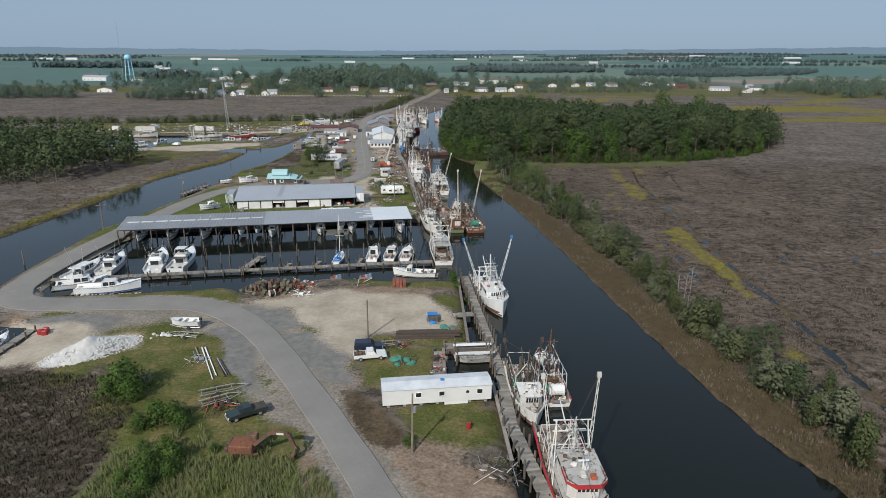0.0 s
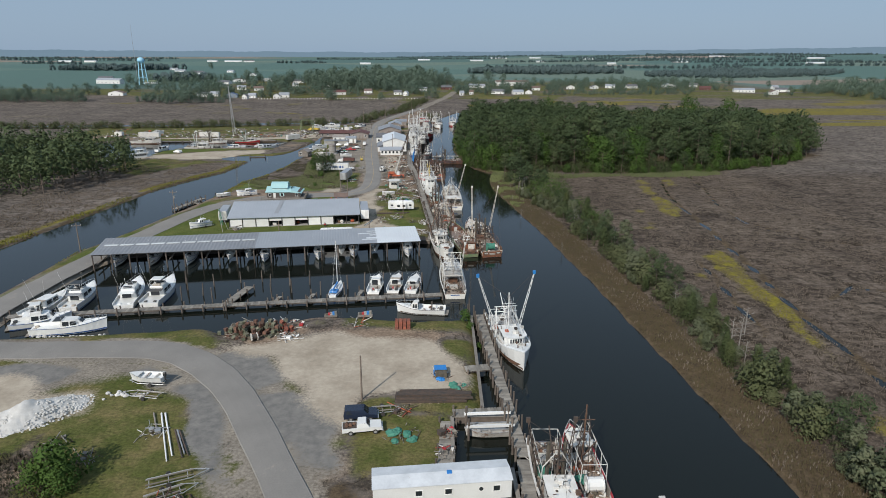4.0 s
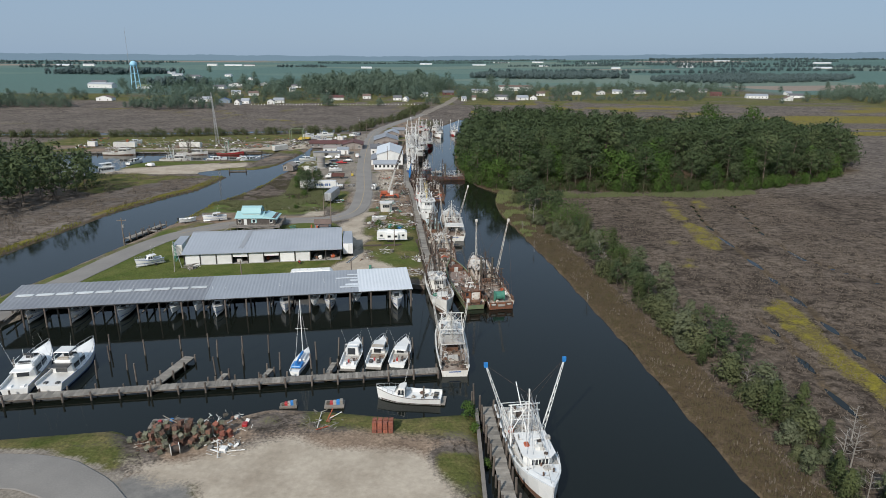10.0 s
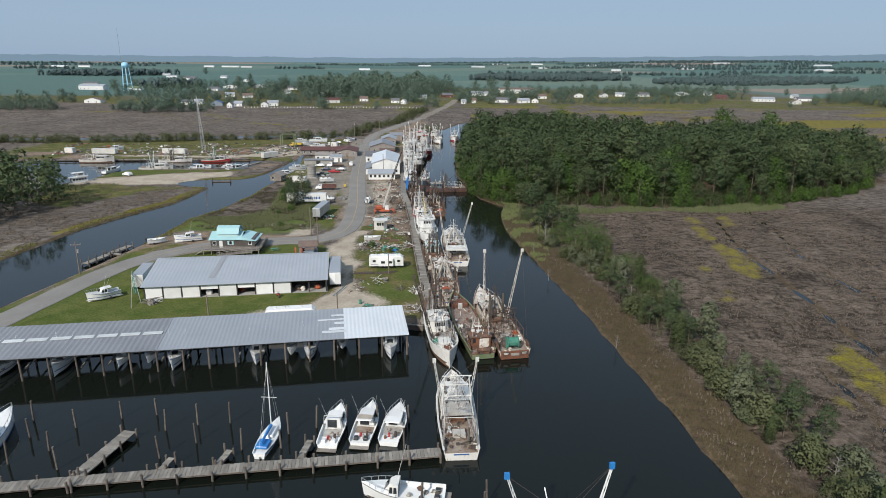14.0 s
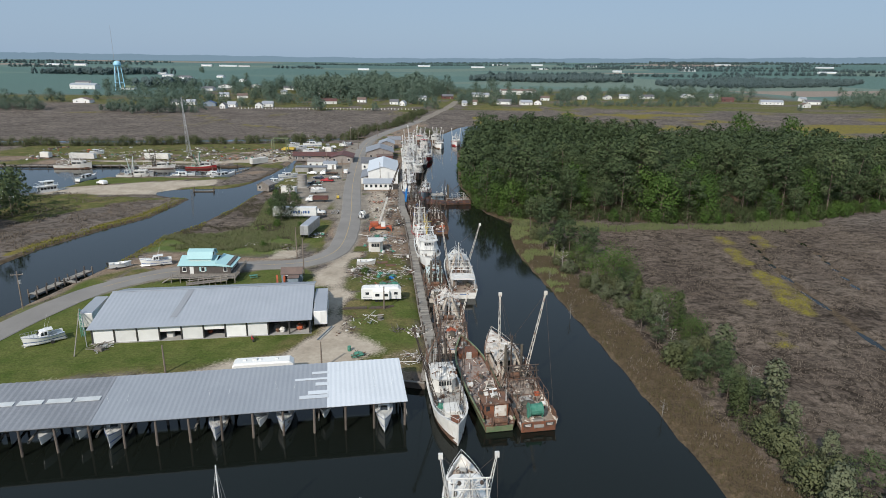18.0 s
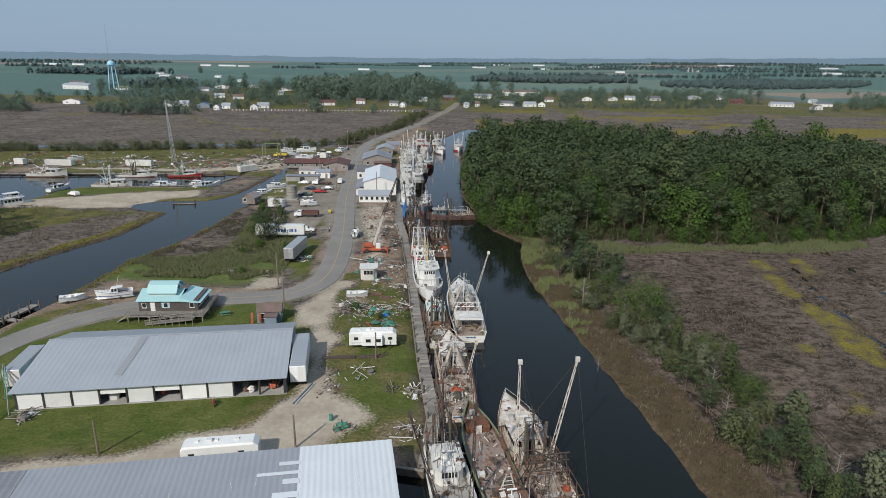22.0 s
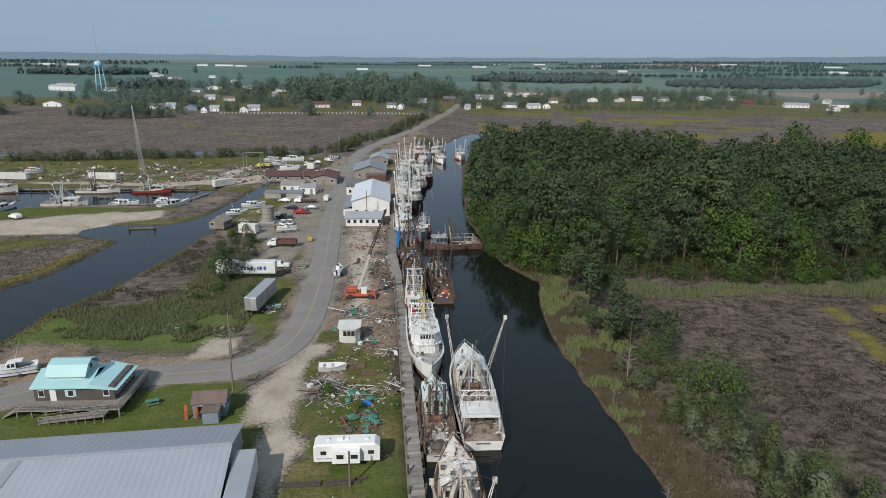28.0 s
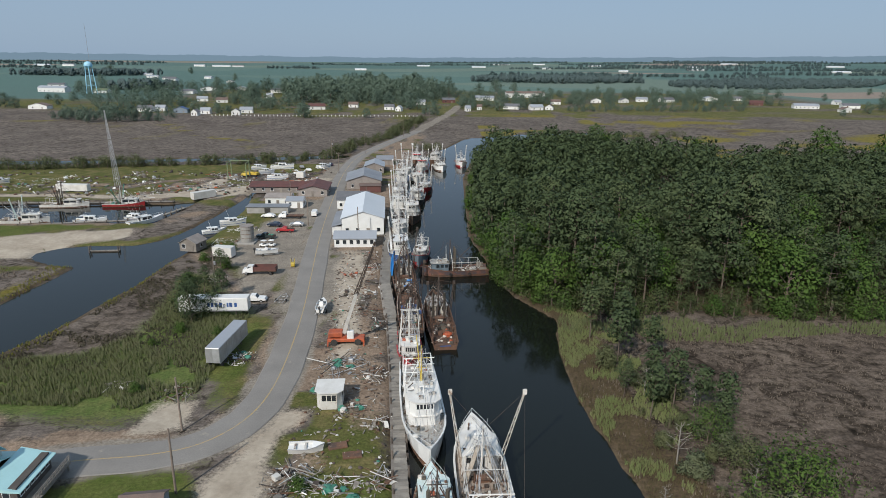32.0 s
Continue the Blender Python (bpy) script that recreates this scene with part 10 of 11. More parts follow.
for x in (-0.55, 0.5):
    part("flange", Geo().tube((x, 0, 0.75), (x + 0.06, 0, 0.75), 0.75, n=18), M["white"], sp)
for x, y, w, l, r in ((-39.5, 134.6, 2.2, 5.0, 5), (-16.6, 140.2, 2.0, 3.0, 4), (-23.5, 139.8, 1.2, 2.6, 6)):
    rf = thing("work_float", "small flat work float moored by the bank", "float", pose(x, y, 0, 0, 0, r), "work floats")
    part("deck", Geo().cham(-l / 2, l / 2, -w / 2, w / 2, 0.1, 0.4, 0.04), M["greywood"], rf)
    for k in range(5):
        part("crate", Geo().cham(-l / 2 + 0.3 + k * l / 6, -l / 2 + 0.8 + k * l / 6, -0.4, 0.2, 0.4, 0.7 + 0.1 * k, 0.03), M[("net", "red", "greydeck", "bluetarp", "plank")[k]], rf)
    part("float_drum", Geo().tube((-l / 2, -w / 3, 0.0), (l / 2, -w / 3, 0.0), 0.22, n=8).tube((-l / 2, w / 3, 0.0), (l / 2, w / 3, 0.0), 0.22, n=8), M["dark"], rf)
# boat lift in the slip
bl = thing("boat_lift", "white steel boat lift over the slip", "boat lift", pose(5.6, 99.2, 0, 0, 0, 4))
for x in (-3, 3):
    for y in (-1.6, 1.6):
        part("timber_post", Geo().tube((x, y, -1.5), (x, y, 3.4), 0.17, n=8), M["pile"], bl)
for y in (-1.6, 1.6):
    part("beam", Geo().box(-3.3, 3.3, y - 0.14, y + 0.14, 2.0, 2.35), M["clean"], bl)
part("cradle", Geo().box(-3.0, 3.0, -0.9, -0.7, 1.0, 1.2).box(-3.0, 3.0, 0.7, 0.9, 1.0, 1.2), M["steel"], bl)
skiff("grey flat skiff hung on the boat lift", pose(5.6, 98.6, 0.55, 0, 0, 94), 6.4, 2.4, False, False, "greydeck")
wooden_dock("plank landing beside the slip", (0.6, 102.6), (9.0, 103.4), 1.6, 1.15, piles=3)
wooden_dock("cluttered plank float in the slip", (-0.5, 90.6), (-0.1, 100.6), 2.0, 1.0, piles=3)
heap("white boxes and gear piled on the slip float", -0.4, 93.0, 1.2, 12, ["clean", "white", "greywood", "red", "dark"], 46, long=0.7, high=0.7, z=1.1)
heap("ropes and red cans piled on the slip float", -0.2, 97.6, 1.1, 12, ["dark", "greywood", "red", "plank"], 47, long=0.7, high=0.5, z=1.1)
# boats on trailers and on land
for lab, x, y, r, L, z in (("pale blue and white skiff on a trailer", -47.2, 110.8, 85, 5.2, 0.55), ("white skiff on the creek bank", -81.2, 246.6, -62, 4.8, 0.3),
                           ("white open boat on a trailer beside the road", -28.5, 301.6, 2, 5.6, 0.6), ("white motorboat on a trailer in the lot", -50.6, 340.4, -80, 5.8, 0.6)):
    zg = ground_at(x, y)
    boat_trailer(pose(x, y, zg, 0, 0, r), L + 0.8, "galvanised trailer under a " + ("skiff" if "skiff" in lab else "boat"))
    skiff(lab, pose(x, y, zg + z + 0.4, 0, 0, r), L, 2.2, "skiff" not in lab, True)
for lab, bx, by, br, bl in (("white cabin boat with windscreen on a lawn trailer", -73.6, 203.9, 132, 6.4), ("white centre-console boat with hardtop on a roadside trailer", -73.2, 248.8, 112, 7.0)):
    bz, ba = ground_at(bx, by), radians(br)
    boat_trailer(pose(bx, by, bz, 0, 0, br), bl + 0.6, "galvanised trailer under a white boat")
    cruiser(lab, (bx + bl / 2 * math.sin(ba), by - bl / 2 * math.cos(ba)), (bx - bl / 2 * math.sin(ba), by + bl / 2 * math.cos(ba)), 2.4, False, 80 + int(bl), z=bz + 0.75, house=(0.4, 0.6))
boat_trailer(pose(-46.4, 106.9, 1.0, 0, 0, 80), 6.2, "empty galvanised boat trailer on the grass")
boat_trailer(pose(-33.0, 87.6, 1.0, 0, 0, -66), 7.2, "dark flat trailer with sides on the grass")
boat_trailer(pose(-32.6, 84.8, 1.0, 0, 0, -58), 6.0, "empty trailer frame on the grass")
boat_trailer(pose(-38.3, 307.5, 1.0, 0, 0, -5), 5.5, "empty white boat trailer at the roadside")
boat_trailer(pose(-9.0, 103.0, 1.0, 0, 0, -80), 4.2, "small utility trailer loaded with nets")
skiff("upturned white skiff in the junk", pose(-21.4, 252.2, 1.3, 0, 6, -84), 4.6, 1.8, False, False, "clean")
for x, y, r, L in ((-77, 455, 80, 9), (-86, 470, 70, 7), (-106, 382.5, 85, 7), (-155.5, 367, 12, 11), (-70, 372, 70, 8), (-74, 366, 60, 7), (-62, 486, 60, 7), (-185, 352, 70, 9)):
    zz = 0.0 if water_depth(np.array([float(x)]), np.array([float(y)]))[0] > 0.5 else 0.6 + ground_at(x, y)
    a = radians(r)
    cruiser("white boat in the far boatyard", (x - L / 2 * math.sin(a), y - L / 2 * math.cos(a)), (x + L / 2 * math.sin(a), y + L / 2 * math.cos(a)), 2.9, False, int(abs(x)), z=zz)
    if zz > 0:
        cr = thing("boat_cradle", "timber cradle under a stored boat", "cradle", pose(x, y, zz - 0.6, 0, 0, -r))
        for s in (-0.25, 0.25):
            part("chock", Geo().box(-1.0, 1.0, s * L - 0.15, s * L + 0.15, -0.1, 0.3), M["greywood"], cr)
trawler("white trawler moored at the far basin quay", (-186, 395.5), (-169.5, 396.5), 5.2, "white", None, seed=60, mast=6, fender=False, clutter=4)
trawler("pale teal trawler in the far basin", (-147, 397.5), (-131, 399.5), 4.2, "white", None, free=1.0, rise=0.9, seed=61, mast=8, mastm="dark", booms=(14, 16), boomm="dark", boom_len=8, fender=False, clutter=4)
trawler("red trawler with green nets in the far basin", (-126, 400.0), (-112, 402.0), 4.0, "red", None, free=0.9, rise=0.8, seed=62, mast=7, nets=("greennet", "greennet"), booms=(40, 35), boomm="greennet", boom_len=8, fender=False, clutter=4)
trawler("white trawler near the basin quay", (-146, 374.0), (-131, 376.0), 4.2, "white", None, free=1.1, rise=1.0, seed=63, mast=7, booms=(20, 14), boom_len=8, boomm="tealpaint", fender=False, clutter=4)
# strewn gear across the far boatyard
FARYARD = [(-225, 412), (-180, 414), (-122, 412), (-100, 424), (-92, 408), (-84, 415), (-64, 442), (-54, 470), (-60, 490), (-110, 474), (-225, 462)]
for k, (km, n) in enumerate((("clean", 60), ("greywood", 160), ("rust", 120), ("dark", 200), ("orange", 24), ("steel", 60), ("greennet", 24), ("plank", 120))):
    g = Geo()
    qq = random.Random(500 + k)
    xy = np.stack([np.array([qq.uniform(-225, -54) for i in range(n * 4)]), np.array([qq.uniform(408, 488) for i in range(n * 4)])], 1)
    keepers = (near_poly(xy[:, 0], xy[:, 1], FARYARD) > 0) & (smooth_noise(xy[:, 0], xy[:, 1], 11, 57) > 0.42) & (water_depth(xy[:, 0], xy[:, 1]) < -1)
    zz = land_height(xy[:, 0], xy[:, 1])[0]
    for (x, y), z in list(zip(xy[keepers], zz[keepers]))[:n]:
        a, l = qq.uniform(0, 6.28), qq.uniform(0.4, 2.4)
        if qq.random() < 0.5:
            g.tube((x, y, z + 0.15), (x + l * math.cos(a), y + l * math.sin(a), z + qq.uniform(0.1, 0.8)), qq.uniform(0.08, 0.22), None, 4)
        else:
            g.blob((x, y, z + 0.2), qq.uniform(0.3, 0.95), 0.6, 0.4, 5, 4, seed=int(l * 999))
    solid("boatyard_debris", g, M[km], "old gear and scrap strewn about the far boatyard", "debris", kind="stuff")

# houseboats along the creek dock
def houseboat(label, x, y, rz, L=12.0, B=4.2, upper=True):
    t = thing("houseboat", label, "houseboat", pose(x, y, 0, 0, 0, rz), "houseboats")
    R = hull_rings(L, B, 1.1, 0.5, 0.92, 0.5, 0.4, 11, 0.1)
    hb = part("hull", Geo().loft(R, closed=True), M["clean"], t)
    part("deck", Geo().cham(-B * 0.46, B * 0.46, -L * 0.48, L * 0.3, 1.0, 1.14, 0.03), M["greydeck"], hb)
    c = part("cabin", Geo().cham(-B * 0.38, B * 0.38, -L * 0.36, L * 0.22, 1.14, 3.2, 0.08), M["clean"], t)
    for s in (-1, 1):
        for i in range(5):
            y0 = -L * 0.33 + i * L * 0.108
            part("window", Geo().box(s * B * 0.38 - 0.03, s * B * 0.38 + 0.03, y0, y0 + L * 0.075, 1.95, 2.75), M["glass"], c)
    part("front_window", Geo().box(-B * 0.3, B * 0.3, L * 0.22 - 0.02, L * 0.22 + 0.03, 2.0, 2.8), M["glass"], c)
    part("aft_door", Geo().box(-0.4, 0.4, -L * 0.36 - 0.03, -L * 0.36 + 0.02, 1.16, 3.0), M["glass"], c)
    part("roof_deck", Geo().cham(-B * 0.46, B * 0.46, -L * 0.47, L * 0.27, 3.2, 3.34, 0.05), M["clean"], t)
    for s in (-1, 1):
        part("roof_post", Geo().tube((s * B * 0.42, -L * 0.45, 1.1), (s * B * 0.42, -L * 0.45, 3.22), 0.05), M["clean"], t)
        part("roof_rail", Geo().line([(s * B * 0.44, -L * 0.45, 4.2), (s * B * 0.44, L * 0.24, 4.2)], 0.035, 4).line([(s * B * 0.44, -L * 0.45, 3.8), (s * B * 0.44, L * 0.24, 3.8)], 0.025, 4), M["clean"], t)
        for i in range(8):
            yy = -L * 0.45 + i * L * 0.0985
            part("rail_post", Geo().tube((s * B * 0.44, yy, 3.3), (s * B * 0.44, yy, 4.2), 0.025, None, 4), M["clean"], t)
    if upper:
        u = part("upper_cabin", Geo().cham(-B * 0.28, B * 0.28, -L * 0.12, L * 0.14, 3.34, 4.9, 0.1), M["clean"], t)
        part("upper_window", Geo().box(-B * 0.285, B * 0.285, -L * 0.08, L * 0.10, 4.0, 4.6), M["glass"], u)
        part("canopy", Geo().cham(-B * 0.36, B * 0.36, -L * 0.3, L * 0.16, 4.9, 5.0, 0.05), M["clean"], u)
    return t


houseboat("white two-storey houseboat moored by the creek wood", -161.5, 325.0, -52, 13.0)
houseboat("white houseboat with railed roof deck at the basin dock", -153.6, 337.5, -38, 10.5, 3.8)
# clutter of the far boatyard
for k, (x, y, r, n) in enumerate(((-188, 441, 5, 16), (-174, 443, 4, 14), (-168, 450, 4, 14), (-141, 455, 5, 18), (-128, 447, 4, 14), (-118, 431, 4, 18), (-110, 445, 4, 14), (-107, 461, 4, 16), (-97, 438, 4, 20), (-90, 447, 4, 18), (-76, 466, 4, 14), (-116, 412, 6, 24), (-131, 436, 4, 12))):
    heap("scrap and boat parts strewn in the far yard", x, y, r, n, MIX + (["orange", "rust"] if k % 2 else ["clean", "white", "net"]), 70 + k, long=3.0, high=1.6)
for x, y, r, L in ((-188, 436, 70, 7), (-81.8, 483, 85, 11), (-93, 482, 80, 7), (-100, 376.5, 35, 12), (-118, 376.5, 85, 10)):
    zz = 0.0 if water_depth(np.array([float(x)]), np.array([float(y)]))[0] > 0.5 else 0.6 + ground_at(x, y)
    a = radians(r)
    cruiser("white boat stored at the far boatyard", (x - L / 2 * math.sin(a), y - L / 2 * math.cos(a)), (x + L / 2 * math.sin(a), y + L / 2 * math.cos(a)), 3.0, False, int(abs(x)), z=zz)
    if zz > 0:
        cr = thing("boat_cradle", "timber cradle under a stored boat", "cradle", pose(x, y, zz - 0.6, 0, 0, -r))
        for s in (-0.25, 0.25):
            part("chock", Geo().box(-1.0, 1.0, s * L - 0.15, s * L + 0.15, -0.1, 0.3), M["greywood"], cr)
# lattice stand and poles leaning at the shed's end
ls = thing("lattice_stand", "green steel lattice stand with long poles beside the shed", "stand", pose(-68.2, 206.8, ground_at(-68, 206), 0, 0, 9))
part("frame", truss(Geo(), (0, 0, 0), (-0.9, 2.2, 4.6), 0.45, 0.06, 8), M["greennet"], ls)
part("pole", Geo().tube((1.6, -8.6, 0.05), (-1.0, 2.4, 4.7), 0.09, 0.07, 6), M["greywood"], ls)
part("pole", Geo().tube((2.4, -5.0, 0.05), (-0.8, 2.2, 4.5), 0.06, 0.05, 6), M["steel"], ls)
solid("orange_slide", Geo().box(-0.22, 0.22, -0.05, 0.05, 0, 2.2, 0.02), M["orange"], "orange plastic slide leaning on the shed", "slide", pose(-39.9, 236.3, ground_at(-39.9, 236.3), -18, 0, 14))
pt = thing("picnic_table", "green wooden picnic table on the grass", "table", pose(-46.6, 240.4, ground_at(-46.6, 240.4), 0, 0, 25))
part("tabletop", Geo().cham(-0.95, 0.95, -0.38, 0.38, 0.7, 0.76, 0.02), M["greenpaint"], pt)
for s in (-1, 1):
    part("bench", Geo().cham(-0.95, 0.95, s * 0.72 - 0.13, s * 0.72 + 0.13, 0.42, 0.47, 0.02), M["greenpaint"], pt)
    part("leg_frame", Geo().tube((s * 0.7, -0.75, 0), (s * 0.7, 0.2, 0.72), 0.04, None, 4).tube((s * 0.7, 0.75, 0), (s * 0.7, -0.2, 0.72), 0.04, None, 4), M["greenpaint"], pt)
# derelict wheelhouse ashore
dw = thing("derelict_wheelhouse", "white wheelhouse cut from a boat standing ashore", "wheelhouse", pose(-20.2, 264.6, 0.98, 0, 0, 184))
pilothouse(dw, -1.9, 1.9, 3.8, 0, 2.9, "streaked", "white", "cabin", 3, 2)
for x, y, k in ((-15.0, 251.3, "rust"), (-17.3, 253.4, "rust")):
    solid("steel_plate", Geo().cham(-1.3, 1.3, -0.7, 0.7, 0, 0.25, 0.05), M[k], "rusty steel plate lying in the yard", "steel plate", pose(x, y, ground_at(x, y), 0, 0, rnd.uniform(0, 90)), "steel plates")
solid("green_drum", Geo().tube((0, 0, 0), (0, 0, 0.9), 0.32, n=14), M["greennet"], "green plastic drum standing in the yard", "drum", pose(-18.4, 202.3, 1.0))
for x, y in ((-72.6, 108.4), (-71.6, 108.0), (-72.0, 109.2)):
    solid("red_gas_can", Geo().cham(-0.5, 0.5, -0.4, 0.4, 0, 0.9, 0.15), M["red"], "red fuel container on the gravel", "container", pose(x, y, ground_at(x, y), 0, 0, x * 40), "fuel containers")
solid("red_fuel_tank", Geo().tube((0, 0, 0), (0, 0, 0.9), 0.3, n=12), M["red"], "red drum on the grass", "drum", pose(3.4, 77.2, 1.0))
mc = thing("motorcycle", "red and black motorcycle on the lawn", "motorcycle", pose(-36.8, 206.0, 1.0, 0, 8, 30))
for y in (-0.65, 0.7):
    part("wheel", Geo().tube((-0.07, y, 0.3), (0.07, y, 0.3), 0.3, n=12), M["tyre"], mc)
part("body", Geo().cham(-0.18, 0.18, -0.5, 0.4, 0.4, 0.85, 0.08), M["red"], mc)
part("seat", Geo().cham(-0.15, 0.15, -0.75, -0.1, 0.8, 0.95, 0.05), M["black"], mc)
part("handlebar", Geo().tube((-0.35, 0.5, 1.05), (0.35, 0.5, 1.05), 0.03).tube((0, 0.5, 1.05), (0, 0.7, 0.3), 0.04), M["steel"], mc)
for k in range(2):
    solid("long_pipe", Geo().tube((0, 0, 0.12), (1.6, 6.2, 0.12), 0.11, 0.1, 8), M[("steelblue", "white")[k]], "long blue mast laid beside the shed", "mast", pose(-24.9 + k * 0.4, 206.5, 1.0), "spare masts")

# pale rock pile and rock edging
rocks = thing("rock_pile", "heap of pale crushed rock beside the road", "rock pile", pose(-59.6, 101.4, 0.9, 0, 0, 41), kind="stuff")
hn = 34
hx, hy = np.meshgrid(np.linspace(-8.4, 8.4, hn * 2), np.linspace(-4.6, 4.6, hn))
hd = np.hypot(hx / (7.6 + 1.4 * (smooth_noise(hx + 40, hy + 40, 3.0, 91) - 0.5)), hy / (3.7 + 1.6 * (smooth_noise(hx + 40, hy + 40, 2.2, 92) - 0.5)))
hz2 = np.clip(1 - hd, -0.12, 1) ** 1.0 * 2.6 * (0.75 + 0.5 * smooth_noise(hx + 40, hy + 40, 2.6, 93)) + (smooth_noise(hx + 40, hy + 40, 0.5, 94) - 0.5) * 0.3 * (hd < 1) - 0.12 * (hd >= 1)
hi = np.arange(hn * hn * 2).reshape(hn, hn * 2)
mound = Geo().add(np.stack([hx, hy, hz2], -1).reshape(-1, 3).tolist(), np.stack([hi[:-1, :-1], hi[:-1, 1:], hi[1:, 1:], hi[1:, :-1]], -1).reshape(-1, 4).tolist())
part("mound", mound, M["rock"], rocks, smooth=True)
rg = Geo()
for i in range(900):
    a, d = rnd.uniform(0, 6.28), math.sqrt(rnd.random()) * 1.08
    x, y = math.cos(a) * d * 7.6, math.sin(a) * d * 3.8
    rg.blob((x, y, max(0.0, 1 - d) * 2.3 + 0.06), rnd.uniform(0.06, 0.2), 0.8, 0.35, 5, 4, seed=i)
part("stone_heap", rg, M["rock"], rocks)
for i in range(48):
    t = i / 47
    x, y = (-64 + (t - 0.3) * -20 / 0.7, 129.6 - 1.6 * (t - 0.3)) if t > 0.3 and t < 0.75 else ((-87 - 1.6 * math.sin((t - 0.75) * 6), 129 + (t - 0.75) * 52) if t >= 0.75 else (-49 + rnd.uniform(-4, 4), 107 + rnd.uniform(-1.2, 1.2)))
    solid("boulder", Geo().blob((0, 0, 0.12), rnd.uniform(0.2, 0.42), 0.7, 0.3, 6, 4, seed=i), M["rock"], "pale grey boulder along the bank", "boulder", pose(x + rnd.uniform(-0.5, 0.5), y + rnd.uniform(-0.4, 0.4), max(ground_at(x, y), 0.1)), "bank boulders")

# small debris strewn over the quay yard
DEBRIS = [(-26, 196), (-5.5, 196), (-7.5, 221), (-10, 247), (-13, 275), (-15.5, 298), (-18.5, 318), (-20.5, 345), (-31, 345), (-27, 300), (-24, 268), (-24, 250), (-20, 235), (-22, 215)]
for k, (km, n) in enumerate((("white", 110), ("greywood", 300), ("rust", 150), ("dark", 320), ("greennet", 26), ("orange", 8), ("plank", 150))):
    g = Geo()
    qq = random.Random(400 + k)
    xy = np.stack([np.array([qq.uniform(-32, -5) for i in range(n * 3)]), np.array([qq.uniform(196, 345) for i in range(n * 3)])], 1)
    keepers = (near_poly(xy[:, 0], xy[:, 1], DEBRIS) > 0) & (smooth_noise(xy[:, 0], xy[:, 1], 7, 55) + 0.4 * smooth_noise(xy[:, 0], xy[:, 1], 2.6, 56) + 0.006 * (xy[:, 1] - 240) > 0.72)
    zz = land_height(xy[:, 0], xy[:, 1])[0]
    for (x, y), z in list(zip(xy[keepers], zz[keepers]))[:n]:
        a, l = qq.uniform(0, 6.28), qq.uniform(0.15, 0.9)
        if qq.random() < 0.6:
            g.tube((x, y, z + 0.08), (x + l * math.cos(a), y + l * math.sin(a), z + qq.uniform(0.06, 0.3)), qq.uniform(0.04, 0.11), None, 4)
        else:
            g.blob((x, y, z + 0.08), qq.uniform(0.12, 0.35), 0.5, 0.4, 5, 4, seed=int(l * 999))
    solid("yard_debris", g, M[km], "small scattered debris across the boatyard ground", "debris", kind="stuff")

# ---- scattered trees and bushes on the near side ----
for x, y, s in ((-47.6, 87.6, 2.0), (-46, 85.4, 1.4), (-49.5, 86.5, 1.3), (-39.6, 79.4, 1.25), (-37.4, 79.6, 1.15), (-35.8, 78, 0.95), (-41.2, 77.6, 0.95), (-35.6, 72, 1.0), (-33.8, 70, 1.1), (-36.6, 68.6, 1.15), (-33.2, 67.4, 0.9), (-35.4, 65.4, 1.1), (-38.8, 73, 0.6), (-38.6, 66.5, 0.8), (-29.6, 72.4, 0.45), (-68.5, 89.5, 0.7), (3.6, 137, 0.9), (4.4, 133, 0.6), (5.6, 126, 0.6), (-4.6, 73.5, 0.6), (-36, 61, 1.2), (-32.5, 60.5, 0.9),
                (-20.6, 244, 0.8), (-15, 240, 0.5), (-71.5, 224, 0.5), (-52, 268, 0.7), (-48, 300, 1.0), (-54, 291, 0.9), (-60, 306, 1.0), (-63, 318, 1.2), (-58, 330, 1.1), (-66, 336, 1.0), (-46.5, 290, 0.7), (-61, 344, 0.9), (-57, 285, 0.6)):
    plant("green_bush", BUSH[int(abs(x)) % 2], x, y, s, "dense bright green bush in the weeds", "bush", "bushes")
CEDAR = round_model(9.5, 7.5, 61, "pine", 26, 90, 0.18, 0.12, 0.6)
for x, y, s in ((-54.0, 296.5, 0.95), (-57.0, 303, 0.9), (-50.5, 299.5, 0.62), (-51.5, 308, 0.5), (-57, 312, 0.45), (-58, 326, 0.42)):
    plant("roadside_tree", CEDAR if s > 0.6 else PINES[int(abs(y)) % 6], x, y, s, "dark evergreen standing beside the parked trailer", "tree", "roadside trees")
for x, y, s in ((166, 460, 2.3), (190, 451, 2.2), (210, 444, 1.4), (82, 530, 1.75), (86, 522, 1.3), (135, 520, 1.25), (100, 500, 1.2), (208, 395, 1.4), (150, 340, 1.3), (120, 335, 1.1), (196, 425, 1.5)):
    plant("broadleaf_tree", OAKS[int(x) % 3], x, y, s, "large rounded green tree at the wood's end", "tree", "wood")
SPARSE = [pine_model(15, q5, 0.75, 0.5, 26) for q5 in (65, 66)]
for x, y, s in ((27.5, 278, 0.72), (28.3, 262, 0.6), (33, 265.4, 0.66), (35.6, 262.3, 0.58), (37.8, 259.3, 0.62), (31, 270, 0.55), (30, 286, 0.75), (25.5, 290, 0.7), (34, 280, 0.6)):
    plant("marsh_pine", SPARSE[int(x) % 2], x, y, s, "thin pine with a sparse high crown in the marsh", "tree", "marsh pines")
for x, y, s in ((32, 273, 0.8), (36.5, 266, 0.9)):
    t2 = thing("bare_pine", "thin half-dead pine with grey branches in the marsh", "tree", pose(x, y, 0.4, 0, 0, x * 40) @ Matrix.Scale(s, 4), "marsh pines")
    shared("trunk", BARE[int(x) % 2], t2)
